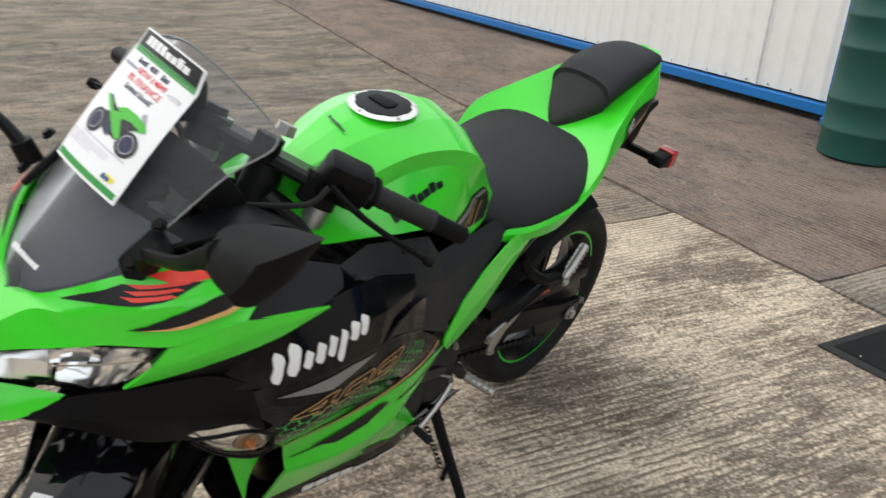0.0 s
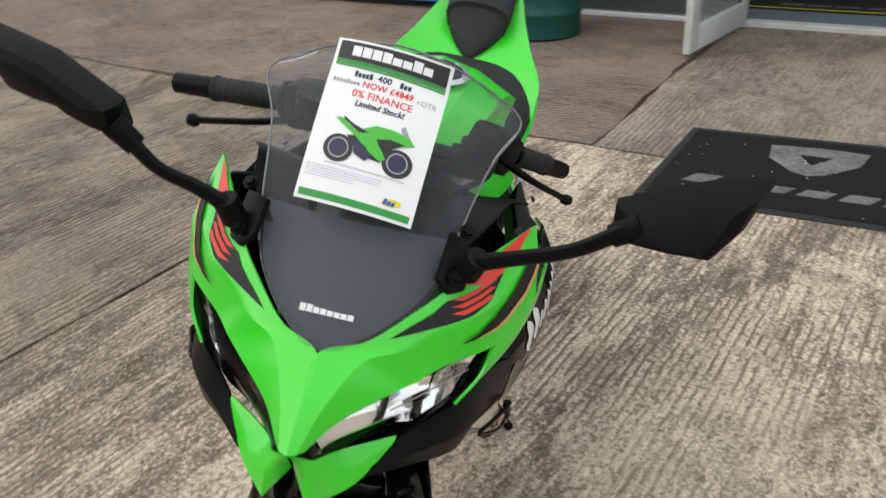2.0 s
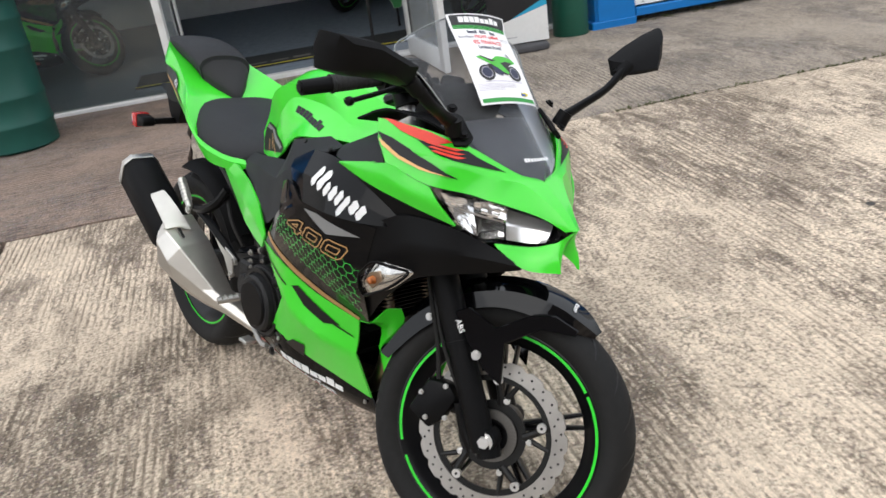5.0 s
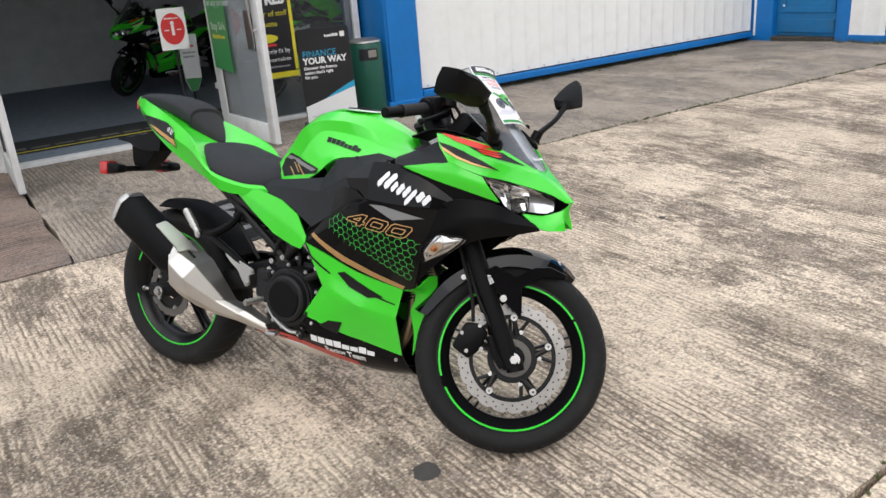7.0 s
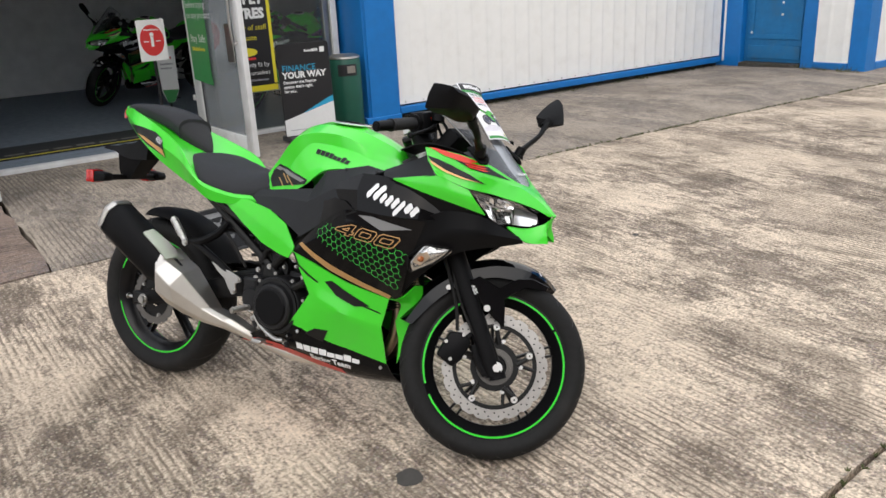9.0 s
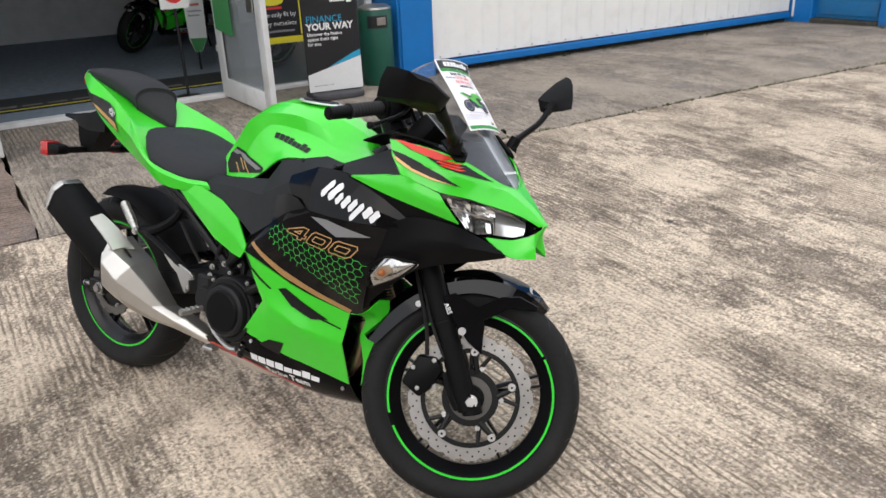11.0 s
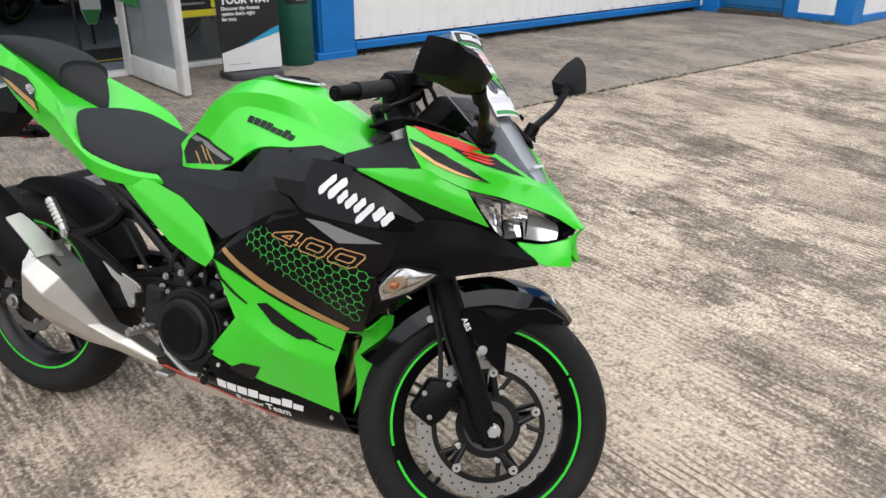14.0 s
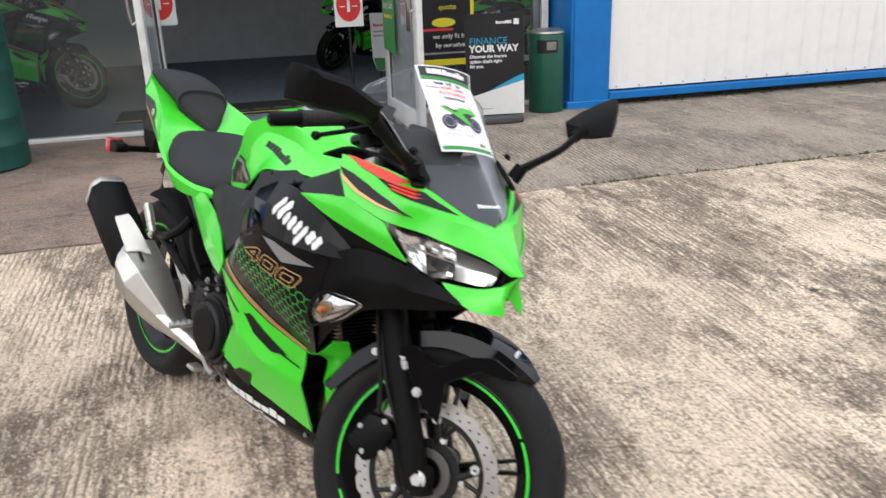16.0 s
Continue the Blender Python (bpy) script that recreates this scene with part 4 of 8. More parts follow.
# ---- the motorcycle ----
M |= {
    "green": material("lime_green_paint", (0.048, 0.66, 0.022), 0.30, coat=0.5, grain=0.03, grain_size=6),
    "gloss_black": material("gloss_black_paint", (0.0035, 0.0035, 0.0042), 0.07, coat=0.02, spec=0.19),
    "polished_black": material("polished_black_paint", (0.0035, 0.0035, 0.0045), 0.05, coat=0.08, spec=0.30),
    "satin_black": material("satin_black_plastic", (0.0045, 0.0045, 0.005), 0.42, spec=0.11, grain=0.10, grain_size=30, bump=0.04, bump_size=500),
    "matt_black": material("matt_black_plastic", (0.005, 0.005, 0.0055), 0.55, spec=0.10, grain=0.12, grain_size=40, bump=0.06, bump_size=500),
    "trim_black": material("dark_grey_trim_plastic", (0.017, 0.018, 0.020), 0.6, spec=0.25, grain=0.10, grain_size=40, bump=0.06, bump_size=500),
    # black plastic coloured grey, for the sky reflected in the screen above
    "sheen_grey": material("inner_plastic_with_sky_sheen", (0.080, 0.082, 0.092), 0.55, spec=0.3),
    "black_metal": material("black_enamelled_metal", (0.009, 0.009, 0.009), 0.4, 0.1, spec=0.3, grain=0.15, grain_size=25),
    "engine_black": material("black_cast_engine_metal", (0.011, 0.011, 0.012), 0.5, 0.1, spec=0.3, grain=0.2, grain_size=60, bump=0.3, bump_size=700),
    "seat": material("dark_grey_seat_vinyl", (0.020, 0.021, 0.024), 0.66, spec=0.3, grain=0.08, grain_size=50, bump=0.35, bump_size=1300),
    "seat_grip": material("ribbed_black_seat_vinyl", (0.012, 0.012, 0.013), 0.72, grain=0.1, bump=0.5, bump_size=1600),
    "rubber": material("black_tyre_rubber", (0.012, 0.012, 0.012), 0.75, spec=0.25, grain=0.2, grain_size=70, bump=0.2, bump_size=500, dirt=0.25, dirt_colour=(0.05, 0.045, 0.04)),
    "grip": material("black_grip_rubber", (0.010, 0.010, 0.010), 0.7, grain=0.1, bump=0.5, bump_size=900),
    "rim": material("black_cast_rim", (0.006, 0.006, 0.007), 0.30, 0.05, coat=0.1, spec=0.3),
    "rim_green": material("green_rim_tape", (0.03, 0.62, 0.03), 0.35),
    "silver": material("brushed_stainless_steel", (0.68, 0.65, 0.60), 0.42, 1.0, grain=0.12, grain_size=14),
    "alloy": material("bare_cast_alloy", (0.50, 0.49, 0.47), 0.45, 1.0, grain=0.08),
    "disc": material("worn_brake_steel", (0.48, 0.46, 0.435), 0.40, 0.85, grain=0.16, grain_size=30),
    # darker copy of the brake steel; on the rear disc it holds the shade
    "dark_disc": material("dark_brake_steel", (0.16, 0.152, 0.142), 0.45, 0.8, grain=0.14, grain_size=30),
    "chrome": material("chrome", (0.85, 0.85, 0.86), 0.08, 1.0),
    "bolt": material("zinc_plated_bolt", (0.50, 0.49, 0.47), 0.36, 1.0),
    "bright_bolt": material("polished_steel_fixing", (0.80, 0.79, 0.77), 0.30, 0.8),
    "header": material("heat_stained_steel", (0.36, 0.27, 0.19), 0.36, 1.0, grain=0.25, grain_size=25),
    "lens": glass("clear_lamp_lens", (1, 1, 1), 1.0, 0.05, 0.0, 1.1),
    # the haze adds the screen's whitish sky sheen as diffuse colour
    "screen": glass("lightly_smoked_screen", (0.90, 0.91, 0.93), 0.96, 0.30, 0.036, 1.12),
    "red_lens": material("red_lamp_lens", (0.45, 0.012, 0.010), 0.15, coat=0.6),
    "amber": material("amber_bulb", (0.42, 0.13, 0.035), 0.2, coat=0.5),
    "gold": material("gold_foil", (0.52, 0.30, 0.12), 0.38, 0.3),
    "pale_gold": material("pale_gold_foil", (0.72, 0.42, 0.16), 0.38, 0.2),
    "decal_red": material("red_foil", (0.72, 0.045, 0.022), 0.35),
    "decal_white": material("white_foil", (0.80, 0.80, 0.80), 0.4),
    "decal_grey": material("grey_foil", (0.20, 0.20, 0.20), 0.4),
    "decal_black": material("black_foil", (0.008, 0.008, 0.009), 0.35, spec=0.3),
    "decal_green": material("green_foil", (0.05, 0.55, 0.07), 0.35),
    "dim_bowl": material("grey_reflector", (0.66, 0.65, 0.63), 0.22, 0.85, grain=0.25, grain_size=60),
    "lamp_bowl": material("bright_reflector", (0.90, 0.90, 0.90), 0.09, 0.88, grain=0.08, grain_size=40),
    # white mixed into the chrome, for the bright sky it would mirror
    "lamp_white": material("sky_white_reflector", (0.97, 0.97, 0.97), 0.20, 0.72, grain=0.02, grain_size=30),
    "mirror": material("mirror_glass", (0.9, 0.9, 0.9), 0.01, 1.0),
    "paper": material("white_paper", (0.90, 0.90, 0.91), 0.6, grain=0.02),
    "belly_red": material("translucent_red_foil", (0.55, 0.06, 0.045), 0.45, grain=0.2, grain_size=20),
}

LEAN = 15.3
FALL = Vector((-0.0155, 0.044, 1.0)).normalized()  # upright, seen from the paving
ax_x = (Vector((1, 0, 0)) - FALL * FALL.x).normalized()
ax_y = FALL.cross(ax_x)
BIKE_POSE = Matrix((ax_x, ax_y, FALL)).to_4x4() @ pose(0, 0, 0, -LEAN)
bike = thing("motorcycle", "lime green and black faired sports motorcycle leaning on its side stand", "motorcycle", BIKE_POSE)

RAKE, TURN = radians(24.7), radians(27)
AXIS = Vector((-SIN(RAKE), 0, COS(RAKE)))
FOOT = Matrix.Translation((1.462, 0, 0))
STEER = FOOT @ Matrix.Rotation(TURN, 4, AXIS) @ FOOT.inverted()
FORK = Matrix.Translation((-0.0165, -0.007, -0.008)) @ FOOT @ Matrix.Rotation(radians(31), 4, AXIS) @ FOOT.inverted()


def bolt(p, d=(0, -1, 0), r=0.007, h=0.006, name="bolt", mat="bolt", parent=None, m=None):
    """A hexagon bolt head on a washer."""
    p, d = Vector(p), Vector(d).normalized()
    g = rod(p - d * 0.002, p + d * 0.0015, r * 1.35, None, 12).add(rod(p, p + d * h, r, r * 0.92, 6)).add(rod(p + d * h * 0.7, p + d * h * 1.02, r * 0.5, None, 8))
    return part(name, g.moved(m) if m else g, M[mat], parent or bike)


def outward(skin, inside):
    c, n = skin.at(0.5, 0.5), skin.normal(0.5, 0.5)
    return 1 if (c - Vector(inside)).dot(n) > 0 else -1


def plane_xz(p):
    return p.x, p.z


def plane_xy(p):
    return p.x, p.y


def uv_of(skin, flat, q):
    """The (u, v) at which the panel shows at q when looked at flat."""
    best = min(((i / 12, j / 8) for i in range(13) for j in range(9)), key=lambda w: (Vector(flat(skin.at(*w))) - Vector(q)).length_squared)
    u, v = best
    for _ in range(7):
        h = 1e-3
        a = flat(skin.at(u, v))
        b, c = flat(skin.at(u + h, v)), flat(skin.at(u, v + h))
        j = np.array(((b[0] - a[0], c[0] - a[0]), (b[1] - a[1], c[1] - a[1]))) / h
        if abs(np.linalg.det(j)) < 1e-9:
            break
        du, dv = np.linalg.solve(j, (q[0] - a[0], q[1] - a[1]))
        u, v = min(max(u + max(-0.2, min(0.2, du)), -0.02), 1.02), min(max(v + max(-0.2, min(0.2, dv)), -0.02), 1.02)
    return u, v


def cut(outline, fine):
    """An outline split along a fine grid, so that it can bend."""
    bm = bmesh.new()
    bm.faces.new([bm.verts.new((x, y, 0)) for x, y in outline])
    for axis in (0, 1):
        lo, hi = min(p[axis] for p in outline), max(p[axis] for p in outline)
        k = math.ceil(lo / fine) * fine
        while k < hi:
            if k > lo + 1e-4 and hi - k > 1e-4:
                bmesh.ops.bisect_plane(bm, geom=bm.verts[:] + bm.edges[:] + bm.faces[:], plane_co=(k, k, 0), plane_no=(axis == 0, axis == 1, 0))
            k += fine
    bmesh.ops.triangulate(bm, faces=[f for f in bm.faces if len(f.verts) > 4])
    return from_bm(bm)


def fine_cut(g, step):
    """Flat geometry split along a grid."""
    bm = bmesh.new()
    vs = [bm.verts.new(p) for p in g.v]
    for f in g.f:
        try:
            bm.faces.new([vs[i] for i in f])
        except ValueError:
            pass
    for axis in (0, 1):
        lo, hi = min(p[axis] for p in g.v), max(p[axis] for p in g.v)
        k = lo + step
        while k < hi:
            bmesh.ops.bisect_plane(bm, geom=bm.verts[:] + bm.edges[:] + bm.faces[:], plane_co=(k, k, 0), plane_no=(axis == 0, axis == 1, 0))
            k += step
    bmesh.ops.triangulate(bm, faces=[f for f in bm.faces if len(f.verts) > 4])
    return from_bm(bm)


def foil(skin, g, flat, inside, lift=0.0014):
    """Flat geometry laid on a panel as it shows in the plane flat."""
    out = outward(skin, inside)
    top = Geo([], g.f)
    for p in g.v:
        u, v = uv_of(skin, flat, (p.x, p.y))
        top.v.append(skin.at(u, v) + skin.normal(u, v) * (out * lift))
    faces = []
    for f in top.f:
        a, b, c = (top.v[i] for i in f[:3])
        mid = (a + b + c) / 3
        faces.append(f if (b - a).cross(c - a).dot(mid - Vector((mid.x, 0, mid.z - 0.12))) > 0 else f[::-1])
    top.f = faces
    return top


def pair(name, g, mat, parents=None, label="", smooth=35):
    """A right and a left part that mirror one another."""
    r, l = parents or (bike, bike)
    return part(name, g, mat, r, label, smooth), part(name, mirrored(g), mat, l, label, smooth)


def shell(name, skin, mat, inside, thick=0.004, ku=4, kv=4, label="", smooth=30):
    return pair(name, skin.geo(thick, ku, kv, outward(skin, inside)), M[mat], None, label, smooth)


MID = (0.95, 0.0, 0.6)

# -- wheels
def tyre_geo(radius, width, rim_r, n=96):
    """A round-shouldered motorcycle tyre."""
    h, w = radius - rim_r, width / 2
    prof = [(rim_r, -w * 0.72), (rim_r + h * 0.12, -w * 0.88), (rim_r + h * 0.38, -w * 1.0), (rim_r + h * 0.58, -w * 0.97), (rim_r + h * 0.78, -w * 0.78),
            (rim_r + h * 0.92, -w * 0.48), (radius - h * 0.015, -w * 0.2), (radius, 0)]
    prof += [(r, -y) for r, y in prof[-2::-1]]
    prof += [(rim_r - 0.006, w * 0.66), (rim_r - 0.006, -w * 0.66)]
    return lathe(prof, n, True)


def grooves(radius, width, rim_r, n, m):
    """Slanted tread cuts, as thin dark wedges on the crown and shoulders."""
    g, h, w = Geo(), radius - rim_r, width / 2
    sk = [(rim_r + h * 0.70, w * 0.86), (rim_r + h * 0.86, w * 0.62), (rim_r + h * 0.955, w * 0.36), (radius - h * 0.01, w * 0.15)]
    for side in (-1, 1):
        for k in range(n):
            a0 = TAU * (k + 0.5 * (side > 0)) / n
            for wide in (0.004,):
                i = len(g.v)
                for q, (r, y) in enumerate(sk):
                    a = a0 + 0.16 * q / 3
                    half = (0.003 + 0.007 * (q / 3)) / 2
                    for e in (-half, half):
                        g.v.append(Vector(((r + 0.0012) * COS(a + e / 0.3), side * (y + 0.0008), (r + 0.0012) * SIN(a + e / 0.3))))
                for q in range(3):
                    f = (i + 2 * q, i + 2 * q + 1, i + 2 * q + 3, i + 2 * q + 2)
                    g.f.append(f if side < 0 else f[::-1])
    return g.moved(m)


def rim_geo(r, width):
    w = width / 2
    return lathe([(r + 0.006, -w), (r + 0.004, -w + 0.008), (r - 0.010, -w + 0.012), (r - 0.016, -w * 0.45), (r - 0.030, -w * 0.2), (r - 0.030, w * 0.2), (r - 0.016, w * 0.45),
                  (r - 0.010, w - 0.012), (r + 0.004, w - 0.008), (r + 0.006, w), (r - 0.002, w + 0.001), (r - 0.018, w - 0.010), (r - 0.026, w * 0.45), (r - 0.038, w * 0.2),
                  (r - 0.038, -w * 0.2), (r - 0.026, -w * 0.45), (r - 0.018, -w + 0.010), (r - 0.002, -w - 0.001)], 96, True)


def spoke_geo(r_hub, r_rim, a, split, wide, deep):
    """A cast spoke that forks towards the rim."""
    g = Geo()
    for side in (-1, 1):
        a0, a1 = a + side * 0.10, a + side * split
        p0, p1 = Vector((COS(a0), 0, SIN(a0))) * r_hub, Vector((COS(a1), 0, SIN(a1))) * r_rim
        way = (p1 - p0).normalized()
        across = Vector((0, 1, 0)).cross(way)
        rings = []
        for t in (0.0, 0.25, 0.6, 1.0):
            c, wd, dp = p0.lerp(p1, t), wide * (1.15 - 0.45 * t), deep * (1.2 - 0.4 * t)
            rings.append([c + across * wd * x + Vector((0, dp * y, 0)) for x, y in ((-0.5, -0.3), (-0.25, -0.5), (0.25, -0.5), (0.5, -0.3), (0.5, 0.3), (0.25, 0.5), (-0.25, 0.5), (-0.5, 0.3))])
        g.add(loft(rings))
    return g


def arc_band(r0, r1, y, a0, a1, n=40):
    g = Geo()
    for k in range(n + 1):
        a = a0 + (a1 - a0) * k / n
        g.v += [Vector((r0 * COS(a), y, r0 * SIN(a))), Vector((r1 * COS(a), y, r1 * SIN(a)))]
    g.f = [(2 * k, 2 * k + 1, 2 * k + 3, 2 * k + 2) for k in range(n)]
    return g


def disc_geo(r_out, r_in, y, thick, waves, holes, depth=0.006):
    """A wave-edged brake disc with drilled holes, as a ring of thin cells."""
    g, n = Geo(), waves * 12
    for side in (-1, 1):
        for k in range(n):
            a = TAU * k / n
            ro = r_out - depth * max(0.0, COS(a * waves)) ** 2
            g.v += [Vector((r * COS(a), y + side * thick / 2, r * SIN(a))) for r in (r_in, (r_in + ro) / 2, ro)]
    for k in range(n):
        q, w = 3 * k, 3 * ((k + 1) % n)
        for j in (0, 1):
            g.f.append((q + j, q + j + 1, w + j + 1, w + j))
            g.f.append((3 * n + q + j, 3 * n + w + j, 3 * n + w + j + 1, 3 * n + q + j + 1))
        g.f.append((q + 2, 3 * n + q + 2, 3 * n + w + 2, w + 2))
        g.f.append((q, w, 3 * n + w, 3 * n + q))
    return g


def holes_geo(r_out, r_in, y, n, rows, side):
    g = Geo()
    for k in range(n):
        for j in range(rows):
            r = r_in + (r_out - r_in) * (j + 0.8) / (rows + 0.6)
            a = TAU * (k + j * 0.42) / n
            g.add(lathe([(0, 0), (0.0026, 0), (0.0026, 0.0006)], 8).moved(Matrix.Translation((r * COS(a), y, r * SIN(a)))))
    return g


def build_wheel(name, label, c, radius, width, m, front):
    """One wheel with tyre, rim, spokes, tape, hub, disc and axle, turned into place by m."""
    rim_r = 0.221
    at = m @ Matrix.Translation(c)
    hub = part(name, lathe([(0.022, -0.055), (0.040, -0.055), (0.042, -0.03), (0.034, 0), (0.042, 0.03), (0.040, 0.055), (0.022, 0.055)], 40).moved(at), M["rim"], bike, label)
    part("tyre", tyre_geo(radius, width, rim_r).moved(at), M["rubber"], hub, "black road tyre")
    part("tread_pattern", grooves(radius, width, rim_r, 22, at), M["decal_black"], hub)
    rw = width * (0.72 if front else 0.70)
    part("rim", rim_geo(rim_r, rw).moved(at), M["rim"], hub, "black cast rim")
    for k in range(5):
        part("spoke", spoke_geo(0.036, rim_r - 0.030, TAU * k / 5 + 0.35, 0.075, 0.0105, 0.028).moved(at), M["rim"], hub)
    for side in (-1, 1):
        for a0, a1 in ((-2.62, 0.62), (0.66, 3.50)) if front else ((-2.9, -0.2), (0.15, 2.75)):
            b = arc_band(rim_r - 0.0105, rim_r - 0.0045, side * (rw / 2 + 0.0012), a0, a1)
            part("rim_tape", Geo(b.v, b.f if side < 0 else [f[::-1] for f in b.f]).moved(at), M["rim_green"], hub, "lime green rim stripe")
    return hub, at


fw, fw_at = build_wheel("front_wheel", "black front wheel with green rim stripe", (1.37, 0, 0.300), 0.286, 0.108, FORK, True)
rw_, rw_at = build_wheel("rear_wheel", "black rear wheel with green rim stripe", (0.003, 0, 0.310), 0.299, 0.146, Matrix.Identity(4), False)
part("brake_disc", disc_geo(0.159, 0.127, -0.066, 0.005, 20, 0).moved(fw_at), M["disc"], fw, "wave-edged steel brake disc")
part("hole_pattern", holes_geo(0.156, 0.128, -0.0692, 30, 2, -1).moved(fw_at), M["decal_black"], fw)
arms = []
carrier = lathe([(0.045, -0.062), (0.073, -0.062), (0.073, -0.056), (0.045, -0.056)], 40, True)
for k in range(5):
    a = TAU * k / 5 + 0.2
    p0, p1 = Vector((COS(a), 0, SIN(a))) * 0.068 + Vector((0, -0.060, 0)), Vector((COS(a + 0.18), 0, SIN(a + 0.18))) * 0.121 + Vector((0, -0.063, 0))
    arms.append(rod(p0, p1, 0.0085, 0.007, 8))
    p2 = Vector((COS(a - 0.20), 0, SIN(a - 0.20))) * 0.121 + Vector((0, -0.063, 0))
    arms.append(rod(p0, p2, 0.0065, 0.005, 8))
carrier.add(lathe([(0.115, -0.0655), (0.128, -0.0655), (0.128, -0.060), (0.115, -0.060)], 48, True))
part("disc_carrier", carrier.moved(fw_at), M["black_metal"], fw, "black disc carrier")
for arm in arms:
    part("carrier_arm", arm.moved(fw_at), M["black_metal"], fw)
for k in range(5):
    a = TAU * k / 5 + 0.38
    p = Vector((0.108 * COS(a), -0.067, 0.118 * SIN(a)))
    part("disc_button", lathe([(0.003, -0.004), (0.0095, -0.004), (0.0105, 0), (0.0105, 0.004), (0.003, 0.004)], 14).moved(fw_at @ Matrix.Translation(p)), M["bright_bolt"], fw, "silver disc button")
for k in range(5):
    a = TAU * k / 5 + 0.1
    bolt((0.080 * COS(a), -0.062, 0.080 * SIN(a)), (0, -1, 0), 0.006, 0.006, "disc_bolt", "bright_bolt", fw, fw_at)
tone = Geo()
for k in range(40):
    a = TAU * k / 40
    tone.add(box(-0.0016, 0.0016, -0.071, -0.068, -0.007, 0.007).moved(Matrix.Rotation(-a, 4, "Y") @ Matrix.Translation((0.046, 0, 0)) @ Matrix.Rotation(PI / 2, 4, "Y")))
tone.add(lathe([(0.036, -0.070), (0.055, -0.070), (0.055, -0.066), (0.036, -0.066)], 40, True))
part("abs_ring", tone.moved(fw_at), M["dark_disc"], fw, "toothed sensor ring")
part("axle", rod((0, -0.118, 0), (0, 0.118, 0), 0.011, None, 16).moved(fw_at), M["black_metal"], fw)
bolt((0, -0.118, 0), (0, -1, 0), 0.0135, 0.010, "axle_nut", "bright_bolt", fw, fw_at)
part("brake_disc", disc_geo(0.102, 0.074, -0.078, 0.005, 16, 0).moved(rw_at), M["dark_disc"], rw_, "wave-edged steel brake disc with its shade in the colour")
part("disc_carrier", lathe([(0.035, -0.074), (0.082, -0.074), (0.082, -0.068), (0.035, -0.068)], 40, True).moved(rw_at), M["black_metal"], rw_)
for k in range(5):
    a = TAU * k / 5
    bolt((0.070 * COS(a), -0.076, 0.070 * SIN(a)), (0, -1, 0), 0.006, 0.006, "disc_bolt", "bolt", rw_, rw_at)
sp = Geo()
for side in (-1, 1):
    for k in range(164):
        a, r = TAU * k / 164, 0.103 + (0.006 if k % 4 in (0, 1) else 0.0)
        sp.v.append(Vector((r * COS(a), 0.088 + side * 0.003, r * SIN(a))))
sp.f = [tuple(range(164)), tuple(range(164, 328))[::-1]] + [(k, 164 + k, 164 + (k + 1) % 164, (k + 1) % 164) for k in range(164)]
part("sprocket", sp.moved(rw_at), M["black_metal"], rw_, "toothed chain sprocket")
part("axle", rod((0, -0.128, 0), (0, 0.128, 0), 0.011, None, 16).moved(rw_at), M["black_metal"], rw_)
bolt((0, -0.132, 0), (0, -1, 0), 0.015, 0.012, "axle_nut", "bolt", rw_, rw_at)
bolt((0, 0.132, 0), (0, 1, 0), 0.015, 0.012, "axle_nut", "bolt", rw_, rw_at)

# -- front fork, steered
AXLE = Vector((1.37, 0, 0.300))
fork_parts = []
for side in (-1, 1):
    y = side * 0.097
    base = AXLE + Vector((-0.012, y, 0.0)) + AXIS * 0.005
    up = lambda d: base + AXIS * d
    leg = part("fork_leg", rod(up(-0.03), up(0.19), 0.028, 0.0275, 20).add(rod(up(0.19), up(0.20), 0.0315, 0.0315, 20)).add(rod(up(0.20), up(0.40), 0.0295, 0.031, 20))
               .add(rod(base - AXIS * 0.03 + Vector((0.012, 0, -0.01)), AXLE + Vector((0.0, y, 0.0)), 0.026, 0.024, 16)).moved(FORK), M["satin_black"], bike, "black fork slider")
    part("dust_seal", rod(up(0.40), up(0.425), 0.034, 0.032, 20).moved(FORK), M["rubber"], leg)
    part("inner_tube", rod(up(0.42), up(0.74), 0.0205, None, 18).moved(FORK), M["alloy"], leg, "bright fork tube")
    part("axle_boss", lathe([(0, -0.022), (0.022, -0.022), (0.026, -0.015), (0.026, 0.02), (0, 0.02)], 20).moved(FORK @ Matrix.Translation(AXLE + Vector((0, y, 0)))), M["satin_black"], leg)
    fork_parts.append(leg)
t_lab = letters("ABS", 0.017, "CENTER", 0, 0.0002)
for z0, nm, w, ht in ((0.56, "lower_clamp", 0.032, 0.034), (0.73, "upper_clamp", 0.030, 0.026)):
    c = AXLE + AXIS * z0
    g = Geo()
    for y in (-0.097, 0.097):
        g.add(rod(c + Vector((-0.012, y, 0)) - AXIS * ht / 2, c + Vector((-0.012, y, 0)) + AXIS * ht / 2, w, None, 20))
    g.add(box(-0.07, 0.012, -0.097, 0.097, -ht / 2.4, ht / 2.4, 0.006).moved(Matrix.Translation(c) @ Matrix.Rotation(-RAKE, 4, "Y")))
    part(nm, g.moved(STEER), M["black_metal"], bike)
for y in (-0.097, 0.097):
    c = AXLE + AXIS * 0.745 + Vector((-0.012, y, 0))
    part("fork_cap", rod(c, c + AXIS * 0.012, 0.020, 0.018, 6).moved(STEER), M["black_metal"], bike, "black hexagon fork cap")
part("steering_nut", rod(AXLE + AXIS * 0.745 + Vector((-0.05, 0, 0)), AXLE + AXIS * 0.762 + Vector((-0.05, 0, 0)), 0.017, 0.016, 6).moved(STEER), M["bolt"], bike)
